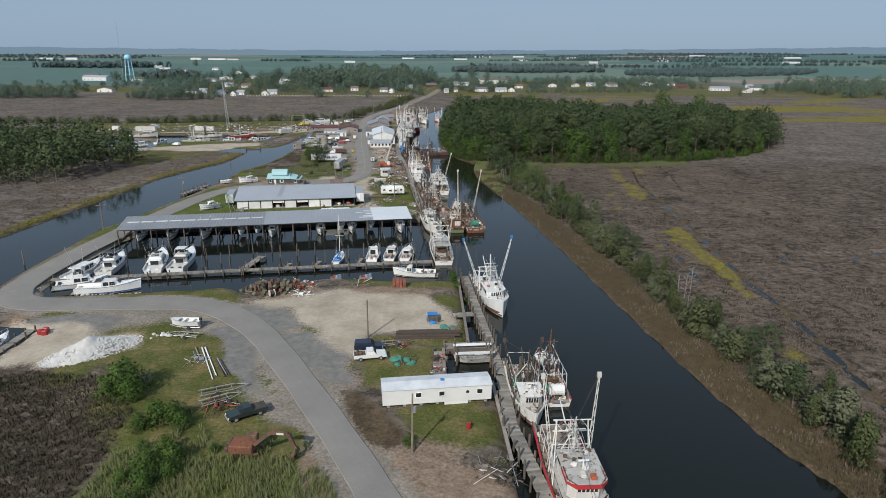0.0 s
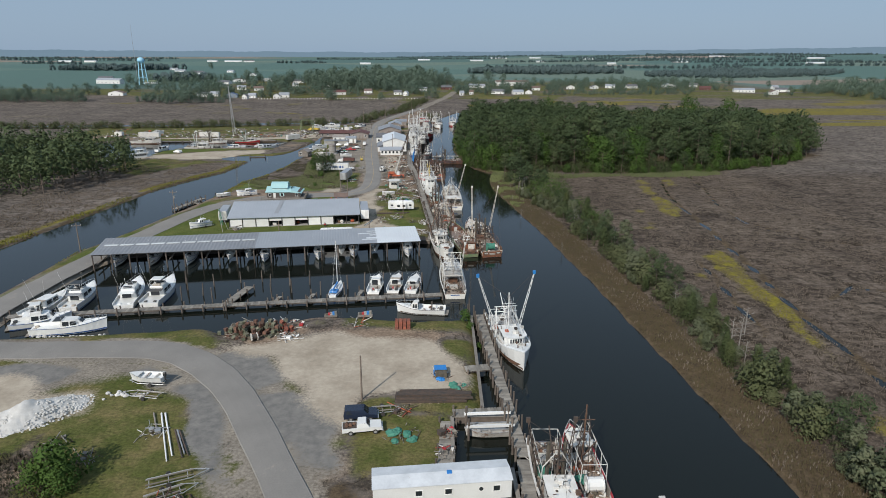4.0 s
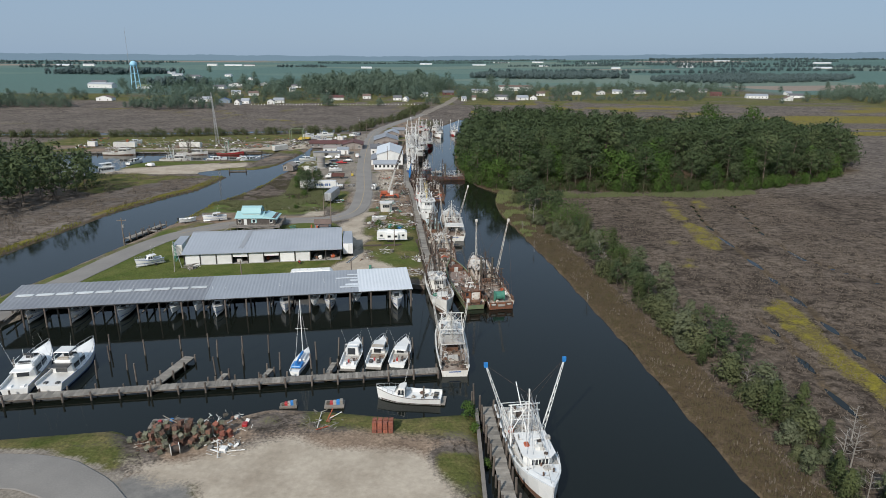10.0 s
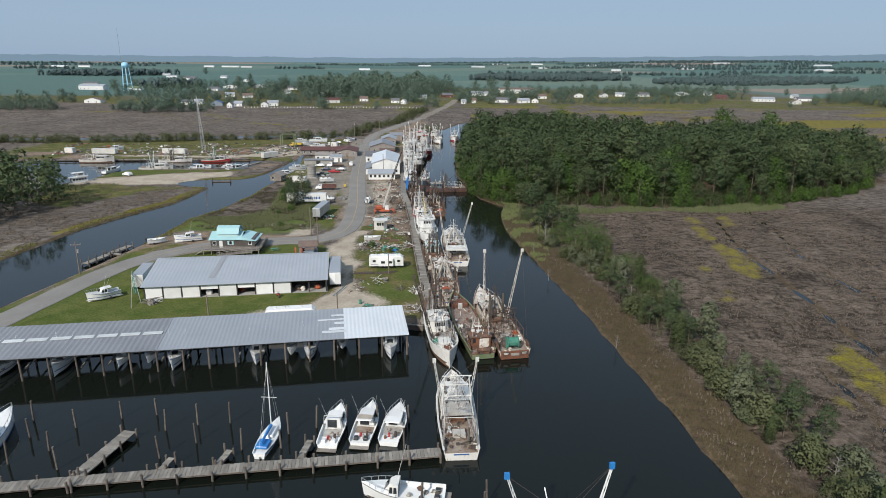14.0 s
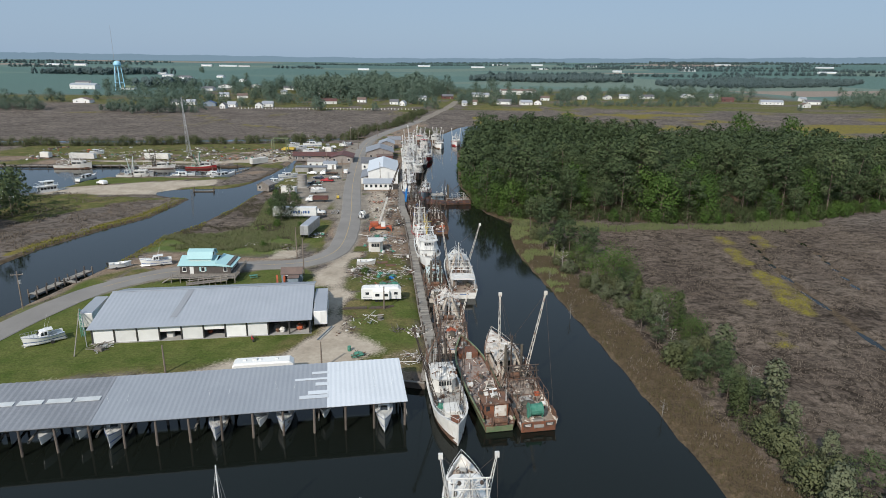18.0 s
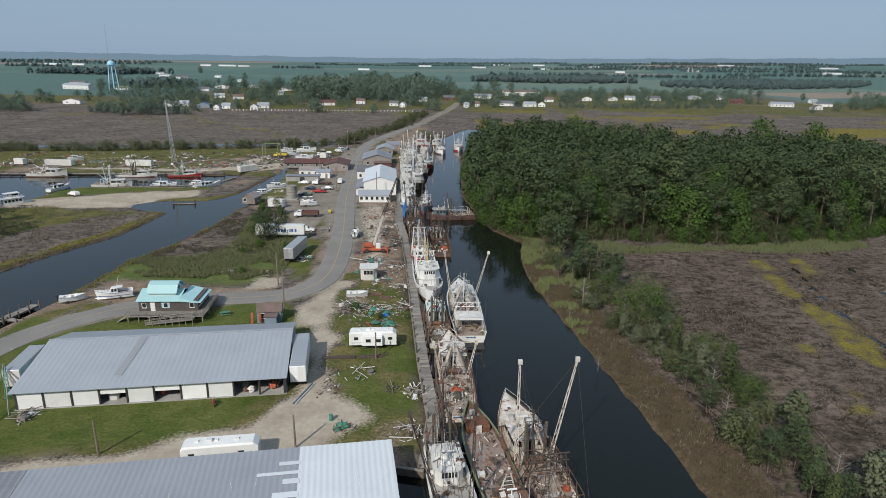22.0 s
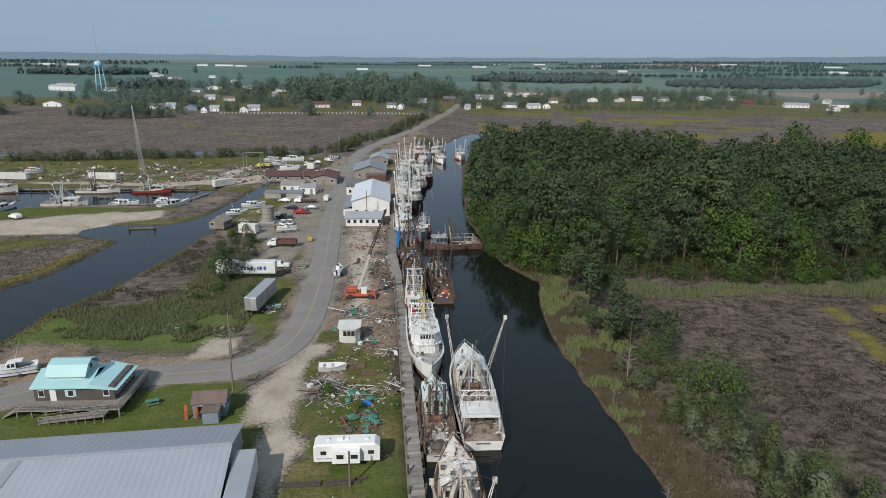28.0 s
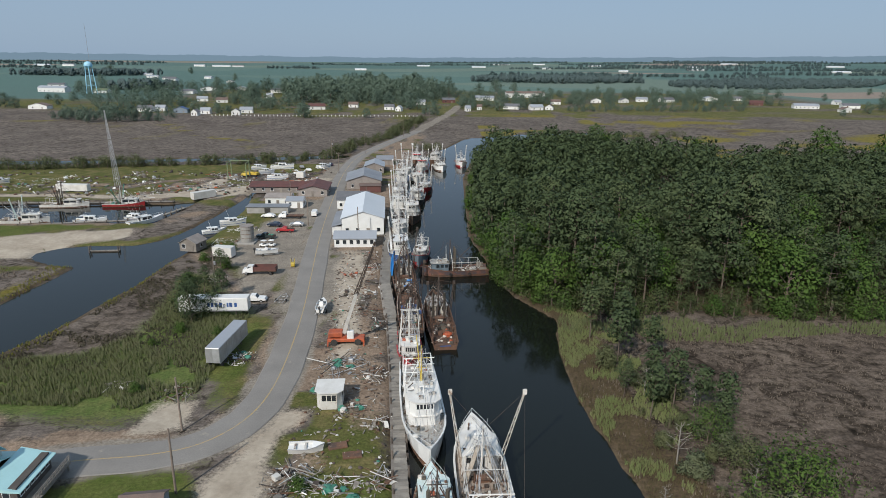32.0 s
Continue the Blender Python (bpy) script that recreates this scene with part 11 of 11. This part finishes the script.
for x, y in scatter([(12, 318), (22, 302), (28, 302), (20, 318), (13, 335), (8, 342)], 3.6) + scatter([(93, 301), (122, 306), (155, 320), (185, 340), (185, 347), (155, 328), (122, 314), (93, 307)], 5.2):
    plant("understorey_bush", BUSH[int(x) % 2], x, y, rnd.uniform(1.0, 1.9), "bright green understorey bush by the wood", "bush", "understorey")
for x, y, s in ((56.2, 131.3, 0.8), (52.4, 125.4, 0.9), (24.5, 220, 0.45), (31, 183, 0.4), (24, 243, 0.4)):
    t2 = thing("dead_tree", "bare silvery dead tree on the marsh bank", "tree", pose(x, y, 0.3, 0, 0, x * 33) @ Matrix.Scale(s, 4), "bank trees")
    shared("trunk", BARE[int(x) % 2], t2)
SPREAD = round_model(10, 13.5, 63, "oak", 30, 80, 0.17, 0.3, 0.6)
for x, y, s in ((38.4, 240, 1.0), (44, 222, 0.62), (45, 209, 0.55), (34.5, 256, 0.6)):
    plant("spreading_pine", SPREAD, x, y, s, "broad spreading pine on the marsh bank", "tree", "marsh pines")
BIGS = [round_model(5.2, 6.6, s, "shrub", 26, 90, 0.14, 0.08, 0.6) for s in (71, 72)]
for x, y, s in ((37, 250, 0.9), (40, 246, 1.0), (43.7, 245.6, 0.9), (35, 240, 0.8), (38, 236, 0.8)):
    plant("marsh_shrub", BIGS[int(x) % 2], x, y, s, "broad green shrub clump at the bank", "shrub", "bank shrubs")

th_spots = []
for (ax, ay), (bx, by) in zip(BELT, BELT[1:]):
    n = int(math.hypot(bx - ax, by - ay) / 1.1)
    for i in range(n):
        t = (i + rnd.random()) / n
        if ay < 236 or rnd.random() < 0.35:
            th_spots.append((ax + (bx - ax) * t + rnd.uniform(-3.6, 4.6), ay + (by - ay) * t))
joined_trees("bank_thicket", "low tangled thicket under the bank shrubs", th_spots, LITE, 1.0, 2.6, 5.0, LEAF["shrub"])

# woods west of the creek and shrub line along the channel
LEFTWOOD = [(-147, 245), (-137, 297), (-150, 322), (-185, 340), (-225, 345), (-330, 400), (-400, 330), (-240, 235)]
lw = scatter(LEFTWOOD, 7.6)
joined_trees("creekside_wood", "dense mixed wood west of the creek", lw, [pine_model(15, 54, 1.4, 0.28, 14), pine_model(15, 55, 1.6, 0.28, 14), round_model(13, 12, 56, "pine", 16, 22, 0.46, 0.1)], 10, 17, 14, LEAF["pine"])
LINE = [(-330, 468), (-241, 468), (-198, 474), (-162, 486), (-114, 497), (-88, 502), (-66, 525), (-56, 580), (-42, 617), (-30, 690), (-20, 740)]
FARSHRUB = [round_model(4.6, 6.0, s, "shrub", 10, 26, 0.26, 0.08, 0.5) for s in (57, 58)]
sp2 = []
for (ax, ay), (bx, by) in zip(LINE, LINE[1:]):
    n = int(math.hypot(bx - ax, by - ay) / 1.3)
    for i in range(n):
        t = (i + rnd.random()) / n
        sp2.append((ax + (bx - ax) * t + rnd.gauss(0, 3.0), ay + (by - ay) * t + rnd.gauss(0, 2.2)))
joined_trees("channel_thicket", "thicket of shrubs along the marsh channel", sp2, FARSHRUB, 2.0, 6.5, 5.0, LEAF["shrub"])
sp3 = [(40 + 3.4 * i + rnd.gauss(0, 2), 610 + 1.0 * i + rnd.gauss(0, 3)) for i in range(40)] + [(-10 + rnd.gauss(0, 4), 560 + rnd.gauss(0, 10)) for i in range(12)]
joined_trees("creek_thicket", "low shrubs along the far creek", [p for p in sp3 if water_depth(np.array([p[0]]), np.array([p[1]]))[0] < 0], FARSHRUB, 3, 6, 5.0, LEAF["shrub"])

# ---- reeds and rushes as standing tufts ----
def tufts(name, label, spots, h, w, material, seed, blades=5):
    q = np.random.RandomState(seed)
    a = np.array(spots)
    z = land_height(a[:, 0], a[:, 1])[0]
    n = len(a)
    base = np.stack([a[:, 0], a[:, 1], z - 0.05], 1)
    vs, ns = [], []
    for k in range(blades):
        ang = q.rand(n) * 6.28
        hh = h * (0.55 + 0.7 * q.rand(n))
        ww = w * (0.5 + q.rand(n))
        off = np.stack([np.cos(ang), np.sin(ang), np.zeros(n)], 1)
        lit = np.where(np.cos(ang) * 0.455 + np.sin(ang) * 0.89 > 0, -1.0, 1.0)  # blades face the sun's side
        side = np.stack([-np.sin(ang), np.cos(ang), np.zeros(n)], 1) * (ww * lit)[:, None]
        root = base + off * w * 0.6 * q.rand(n, 1)
        lean = off * (hh * 0.6 * q.rand(n))[:, None]
        tip = root + lean + np.array([0, 0, 1]) * hh[:, None]
        vs.append(np.stack([root - side, root + side, tip + side * 0.15, tip - side * 0.15], 1).reshape(-1, 3))
        blade_n = off * (0.4 * lit)[:, None] + np.array([0, 0, 0.9]) + q.normal(size=(n, 3)) * 0.15
        ns.append(np.repeat(blade_n / np.linalg.norm(blade_n, axis=1)[:, None], 4, axis=0))
    v = np.concatenate(vs)
    ob = new(name, card_mesh(name, material, (v, np.arange(len(v)).reshape(-1, 4), np.concatenate(ns))))
    tagged(ob, label, "reeds", kind="stuff")


def fill(n, x0, x1, y0, y1, seed, test):
    q = np.random.RandomState(seed)
    x, y = x0 + (x1 - x0) * q.rand(n), y0 + (y1 - y0) * q.rand(n) ** 1.15
    d = water_depth(x, y)
    yd = np.maximum.reduce([near_poly(x, y, p) for p in YARDS])
    rd = near_line(x, y, [tuple(p.xy) for p in ROAD_LINE[:160]])
    ok = (d < -0.6) & (rd > 4.2) & test(x, y, d, yd)
    return np.stack([x[ok], y[ok]], 1)


E_BANK = lambda x, y, d, yd: (x > 15) & (d > -9) & (yd < -2)
tufts("bank_reeds", "straw-coloured reeds along the marsh bank", fill(90000, 14, 64, 46, 310, 1, E_BANK), 0.5, 0.055, LEAF["straw"], 1, 4)
tufts("marsh_rushes", "grey-brown rushes over the marsh", fill(60000, 22, 130, 50, 310, 2, lambda x, y, d, yd: (d < -6) & (smooth_noise(x, y, 7, 21) + 0.5 * smooth_noise(x, y, 2.5, 22) > 0.56)), 0.36, 0.055, LEAF["rush"], 2, 3)
tufts("green_reeds", "tall green reeds beside the road", fill(24000, -60, -8, 46, 90, 4, lambda x, y, d, yd: (near_poly(x, y, [(-43, 58), (-42, 80), (-36, 82), (-28, 70), (-20, 75.5), (-16, 73), (-11, 62), (-12, 48), (-30, 46)]) > 0) & (smooth_noise(x, y, 5, 43) + 0.4 * smooth_noise(x, y, 2, 44) > 0.5)), 0.95, 0.04, LEAF["reed"], 4, 5)
tufts("marsh_sedge", "dark olive sedge over the near marsh", fill(34000, -112, -38, 46, 100, 11, lambda x, y, d, yd: (near_poly(x, y, [(-43, 40), (-44, 82), (-52, 92), (-66, 94), (-78, 92), (-112, 60), (-112, 40)]) > 0) & (smooth_noise(x, y, 5, 47) + 0.5 * smooth_noise(x, y, 2, 48) > 0.34)), 0.55, 0.07, LEAF["sedge"], 11, 3)
tufts("green_reeds", "tall green reeds between creek and road", fill(24000, -84, -38, 256, 328, 5, lambda x, y, d, yd: (near_poly(x, y, [(-84, 264), (-50, 263), (-46, 268), (-42, 268), (-43, 300), (-52, 306), (-60, 322), (-67, 326), (-63, 300), (-61, 290), (-68, 281), (-84, 277)]) > 0) & (smooth_noise(x, y, 8, 41) + 0.4 * smooth_noise(x, y, 3, 42) > 0.68) & (near_poly(x, y, [(-48, 255), (-38.5, 256), (-40, 267), (-47.5, 267)]) < 0)), 0.85, 0.05, LEAF["edge"], 5, 5)
tufts("marsh_rushes", "grey-brown rushes beside the creek", fill(16000, -84, -44, 275, 350, 6, lambda x, y, d, yd: (yd < 1) & (d < -2) & (smooth_noise(x, y, 6, 45) + 0.5 * smooth_noise(x, y, 2.5, 46) > 0.7)), 0.42, 0.1, LEAF["sedge"], 6, 4)
tufts("gold_grass", "yellow-green grass along the creek edge", fill(24000, -125, -74, 170, 345, 7, lambda x, y, d, yd: (d > -4.5) & (yd < 0) & (smooth_noise(x, y, 12, 33) > 0.35)), 0.45, 0.08, LEAF["gold"], 7, 5)
tufts("marsh_rushes", "grey-brown rushes west of the creek", fill(14000, -150, -100, 180, 335, 8, lambda x, y, d, yd: (d < -4) & (smooth_noise(x, y, 6, 23) > 0.4)), 0.45, 0.09, LEAF["rush"], 8, 4)
tufts("wood_edge_grass", "tall grey-green grass at the wood's edge", fill(20000, 18, 124, 268, 318, 9, lambda x, y, d, yd: near_line(x, y, [(21, 297), (38, 295), (60, 295), (91, 296), (122, 304)]) < 7.5 * smooth_noise(x, y, 11, 36)), 1.0, 0.1, LEAF["edge"], 9, 4)
tufts("green_bank_grass", "green bank grass on the point opposite", fill(12000, 18, 36, 235, 305, 10, lambda x, y, d, yd: (d > -14) & (smooth_noise(x, y, 5, 61) + 0.4 * smooth_noise(x, y, 2, 62) > 0.75)), 0.8, 0.06, LEAF["reed"], 10, 5)
tufts("straw_tussocks", "pale straw tussocks along the marsh bank", fill(16000, 16, 62, 46, 305, 12, lambda x, y, d, yd: (x > 15) & (d > -10) & (yd < -2) & (smooth_noise(x, y, 4, 63) + 0.5 * smooth_noise(x, y, 1.6, 64) > 0.86)), 0.55, 0.05, LEAF["rush"], 12, 5)

# ---- village and far country ----
WEST_ROOFS = [(-541, 1066, 44), (-620, 1206, 24), (-472, 1061, 19), (-399, 805, 18), (-288, 789, 14), (-277, 797, 10), (-228, 756, 6), (-225, 774, 9), (-257, 912, 12.7), (-195, 768, 7.5), (-191, 787, 11.5), (-357, 1071, 18), (-356, 1143, 22), (-428, 1183, 19), (-572, 1519, 26), (-314, 1168, 18), (-246, 1115, 16), (-227, 1006, 8), (-198, 1012, 10.5), (-134, 838, 17), (-515, 1586, 16), (-404, 1392, 13), (-716, 1741, 20)]
MID_ROOFS = [(-1006, 1943, 41), (-862, 1924, 16), (-1400, 2598, 50), (-823, 2768, 44), (-982, 2783, 44), (-100, 868, 10), (-59, 842, 10), (-48, 826, 6), (3, 956, 15), (50, 1003, 24), (110, 1070, 54), (71, 870, 17), (96, 862, 14), (111, 864, 8), (22, 836, 5), (35, 854, 5)]
EAST_ROOFS = [(225, 988, 11), (255, 1012, 14), (287, 1011, 18), (356, 1043, 19), (385, 972, 15), (398, 1051, 12), (422, 928, 27), (483, 942, 19), (504, 1003, 10), (439, 880, 12), (-548, 1477, 22), (-643, 1601, 24), (-170, 960, 12), (-286, 930, 12), (132, 948, 12), (188, 980, 12), (-29, 915, 10), (-490, 1164, 16)]
VILLAGE = []
for i, (vx, vy, vw) in enumerate(WEST_ROOFS + MID_ROOFS + EAST_ROOFS):
    roofm = ("roofgrey", "darkroof", "roofgrey", "shingle", "darkroof")[i % 5]
    if i in (12, 19, 43):
        roofm = "redroof"
    VILLAGE.append(("long white farm building" if vw > 35 else "white house" if vw > 13 else "white cottage" if vw > 7.6 else "small white shed", vx, vy, vw, "redroof" if i in (31, 43) else "siding", "green" if i == 2 else roofm))
VILLAGE.append(("dark shed under blue tarpaulin", -251, 781, 13, "bluegrey", "blue"))
for i, (lab, x, y, w, wl, rf) in enumerate(VILLAGE):
    z = ground_at(x, y) - 0.1
    gable_house(lab + " in the village", pose(x, y, z, 0, 0, rnd.uniform(-20, 20)), w, min(11, max(6, w * 0.6)), 3.4 if w < 40 else 6.0, 2.4, wl, rf, "house", "x" if i % 3 else "y" if w < 25 else "x", 0.4, 2 if w < 25 else 6, True, chimney=(i % 4 == 0))
for x, y, w in ((900, 2500, 60), (400, 2700, 40), (1300, 2300, 60), (-300, 2500, 40), (150, 3000, 60), (700, 3200, 60), (1700, 3000, 80), (-900, 2800, 70), (-1500, 2600, 60), (600, 2350, 30), (1050, 2900, 60), (-100, 3300, 60), (300, 3600, 90), (500, 3600, 60), (1500, 3600, 90)):
    gable_house("long white poultry barn far off", pose(x, y, ground_at(x, y) - 0.1, 0, 0, rnd.uniform(-8, 8)), w, 12, 4, 2.5, "siding", "roofwhite", "barn", "x", 0.4, 1, False, cat="barn")

wt = thing("water_tower", "pale blue water tower on slender legs", "water tower", pose(-474.5, 1039, ground_at(-474.5, 1039) - 0.3) @ Matrix.Scale(0.94, 4))
tank = Geo()
tank.loft([[(r * math.cos(a), r * math.sin(a), z) for a in np.linspace(0, 2 * math.pi, 21)[:-1]] for r, z in ((0.8, 35.5), (4.2, 36.6), (5.4, 38.4), (5.5, 40.4), (4.6, 42.6), (2.6, 44.0), (0.4, 44.6))], closed=True)
part("tank", tank, M["towerblue"], wt, smooth=True)
for i in range(6):
    a = i * math.pi / 3
    part("leg", Geo().tube((8.0 * math.cos(a), 8.0 * math.sin(a), -1), (4.8 * math.cos(a), 4.8 * math.sin(a), 38), 0.5, 0.4, 8), M["towerblue"], wt)
    b = a + math.pi / 3
    for z, r in ((12, 7.0), (25, 5.9)):
        part("brace", Geo().tube((r * math.cos(a), r * math.sin(a), z), (r * math.cos(b), r * math.sin(b), z), 0.15, None, 5), M["towerblue"], wt)
part("riser", Geo().tube((0, 0, -1), (0, 0, 36), 0.8, n=10), M["towerblue"], wt)
part("balcony_ring", Geo().loft([[(r * math.cos(a), r * math.sin(a), z) for a in np.linspace(0, 2 * math.pi, 21)[:-1]] for r, z in ((5.6, 38.2), (6.2, 38.2), (6.2, 38.9))], closed=True, caps=False), M["towerblue"], wt)
ra = thing("radio_mast", "thin far radio mast", "mast", pose(-560, 1200, ground_at(-560, 1200)))
part("shaft", Geo().tube((0, 0, 0), (0, 0, 95), 0.35, 0.2, 6), M["steel"], ra)

fence = thing("field_fence", "white post and rail fence at the village edge", "fence", pose(0, 0, 0))
fp = Geo().box(-0.25, 0.25, -0.15, 0.15, 0, 1.5).mesh("fence_post", M["clean"])
FL = [(-212, 752), (-123, 759), (-53, 769), (-20, 765)]
for (ax, ay), (bx, by) in zip(FL, FL[1:]):
    n = int((bx - ax) / 3.4)
    for i in range(n):
        t = i / n
        shared("fence_post", fp, fence, pose(ax + (bx - ax) * t, ay + (by - ay) * t, ground_at(ax + (bx - ax) * t, ay + (by - ay) * t) - 0.1))
    part("rail", Geo().tube((ax, ay, ground_at(ax, ay) + 1.1), (bx, by, ground_at(bx, by) + 1.1), 0.12, None, 4), M["greywood"], fence)

CROWNS = [round_model(11, 10.5, s, "village", 16, 64, 0.36, 0.12, 0.3) for s in (81, 82, 83)]
FPINES = [pine_model(15, s, 1.5, 0.3, 12) for s in (84, 85)]
MASS = [round_model(11, 11, s, "village", 12, 32, 0.48, 0.08, 0.4) for s in (88, 89)]
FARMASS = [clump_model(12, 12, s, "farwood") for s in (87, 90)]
hs = np.array([(v[1], v[2]) for v in VILLAGE])
SHADE_WEST = [(-441, 816, 18), (-425, 806, 14), (-407, 788, 14), (-313, 705, 13), (-301, 700, 11), (-291, 690, 15), (-279, 697, 15), (-268, 692, 18), (-258, 700, 17), (-249, 703, 11), (-241, 708, 8), (-322, 712, 9), (-287, 822, 14), (-300, 815, 11), (-455, 1121, 21), (-428, 1127, 22), (-403, 1132, 19), (-666, 1878, 22), (-342, 1146, 24), (-325, 1150, 18), (-427, 1491, 18), (-219, 910, 26), (-226, 925, 22), (-245, 1062, 27), (-205, 1070, 30)]
SHADE_MID = [(-235, 886, 13), (-213, 772, 13), (-205, 776, 10), (-130, 753, 15), (-277, 860, 12), (-329, 936, 14), (-457, 914, 9), (-419, 898, 14), (-606, 1312, 20), (-791, 1711, 30), (-127, 742, 16), (-222, 1067, 26), (-72, 750, 11), (-80, 911, 20), (-108, 833, 15), (-39, 859, 20), (-23, 920, 20), (-12, 784, 17), (18, 869, 14), (26, 852, 14), (55, 839, 17), (49, 1121, 20), (9, 1148, 17)]
SHADE_EAST = [(82, 860, 15), (108, 866, 15), (105, 1168, 19), (80, 1200, 24), (86, 965, 17), (120, 941, 14), (144, 892, 10), (198, 954, 15), (297, 1000, 11), (330, 946, 14), (506, 1191, 14), (478, 1101, 15), (529, 1073, 12), (404, 826, 9), (455, 866, 15), (489, 893, 17), (694, 1228, 14), (-20, 790, 13), (-50, 815, 12), (-30, 840, 16), (-65, 880, 17), (165, 965, 12)]
FLAT = [round_model(11, 13, 86, "village", 16, 64, 0.4, 0.2, 0.3)]
for i, (vx, vy, vh) in enumerate(SHADE_WEST + SHADE_MID + SHADE_EAST):
    if np.any((np.abs(hs[:, 0] - vx) < 9) & (hs[:, 1] - vy > -6) & (hs[:, 1] - vy < 45)):
        vy += 60
    plant("shade_tree", (CROWNS + [FLAT[0]])[i % 4], vx, vy, vh / 13, "large rounded shade tree among the village houses", "tree", "village trees")
VT = [(-324, 778), (-211, 786), (-145, 837), (-39, 853), (29, 870), (144, 870), (314, 918), (411, 997), (466, 1175), (181, 1139), (0, 1088), (-179, 1175), (-400, 1210), (-574, 1175), (-404, 870)]
def clear_of_houses(p, wide=11, deep=95):
    """True where a tree leaves the fronts of the houses open to the marsh."""
    at = hs[:, 0] * p[1] / hs[:, 1]
    return not np.any((np.abs(at - p[0]) < wide) & (hs[:, 1] - p[1] > -9) & (hs[:, 1] - p[1] < deep))


vt = [p for p in scatter(VT, 19, 0.5, 0.72) if clear_of_houses(p)]
vt += [p for p in scatter([(-330, 772), (-120, 800), (20, 850), (140, 858), (330, 905), (420, 940), (400, 1010), (140, 960), (-60, 900), (-330, 850)], 24, 0.5, 0.55) if clear_of_houses(p) and near_line(np.array([p[0]]), np.array([p[1]]), ROAD_A)[0] > 9]
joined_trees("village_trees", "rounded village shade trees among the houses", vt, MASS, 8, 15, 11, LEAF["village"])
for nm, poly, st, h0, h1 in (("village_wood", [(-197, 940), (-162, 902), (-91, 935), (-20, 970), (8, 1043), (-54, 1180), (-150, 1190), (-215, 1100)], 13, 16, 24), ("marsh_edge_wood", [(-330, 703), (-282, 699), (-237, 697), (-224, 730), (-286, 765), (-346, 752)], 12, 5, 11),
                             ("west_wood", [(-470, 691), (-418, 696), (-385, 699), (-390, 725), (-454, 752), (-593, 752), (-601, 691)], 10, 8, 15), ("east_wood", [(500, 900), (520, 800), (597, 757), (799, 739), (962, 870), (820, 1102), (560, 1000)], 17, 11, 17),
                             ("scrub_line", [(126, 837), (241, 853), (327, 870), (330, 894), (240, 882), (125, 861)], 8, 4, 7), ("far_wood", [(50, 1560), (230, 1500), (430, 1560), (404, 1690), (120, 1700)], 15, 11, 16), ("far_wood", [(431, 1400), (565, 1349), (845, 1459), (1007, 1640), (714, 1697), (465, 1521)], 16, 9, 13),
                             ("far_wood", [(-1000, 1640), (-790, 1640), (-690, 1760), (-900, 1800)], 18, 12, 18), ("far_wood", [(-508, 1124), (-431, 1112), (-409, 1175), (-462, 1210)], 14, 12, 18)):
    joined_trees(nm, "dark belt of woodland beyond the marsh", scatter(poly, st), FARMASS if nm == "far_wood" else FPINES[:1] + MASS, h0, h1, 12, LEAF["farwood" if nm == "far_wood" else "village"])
# hedgerows and belts across the plain
q = random.Random(5)
belts = []
for k in range(26):
    y = 1900 + 2900 * (k / 26) ** 1.1
    x = q.uniform(-0.75, 0.75) * y
    l = q.uniform(0.08, 0.35) * y
    for i in range(int(l / 12)):
        belts.append((x + i * 12 + q.uniform(-4, 4), y + q.uniform(-14, 14)))
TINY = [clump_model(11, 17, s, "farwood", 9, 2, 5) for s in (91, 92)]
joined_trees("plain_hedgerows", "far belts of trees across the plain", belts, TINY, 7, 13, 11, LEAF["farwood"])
# farthest tree line, a plain backdrop of distance that glows in haze blue
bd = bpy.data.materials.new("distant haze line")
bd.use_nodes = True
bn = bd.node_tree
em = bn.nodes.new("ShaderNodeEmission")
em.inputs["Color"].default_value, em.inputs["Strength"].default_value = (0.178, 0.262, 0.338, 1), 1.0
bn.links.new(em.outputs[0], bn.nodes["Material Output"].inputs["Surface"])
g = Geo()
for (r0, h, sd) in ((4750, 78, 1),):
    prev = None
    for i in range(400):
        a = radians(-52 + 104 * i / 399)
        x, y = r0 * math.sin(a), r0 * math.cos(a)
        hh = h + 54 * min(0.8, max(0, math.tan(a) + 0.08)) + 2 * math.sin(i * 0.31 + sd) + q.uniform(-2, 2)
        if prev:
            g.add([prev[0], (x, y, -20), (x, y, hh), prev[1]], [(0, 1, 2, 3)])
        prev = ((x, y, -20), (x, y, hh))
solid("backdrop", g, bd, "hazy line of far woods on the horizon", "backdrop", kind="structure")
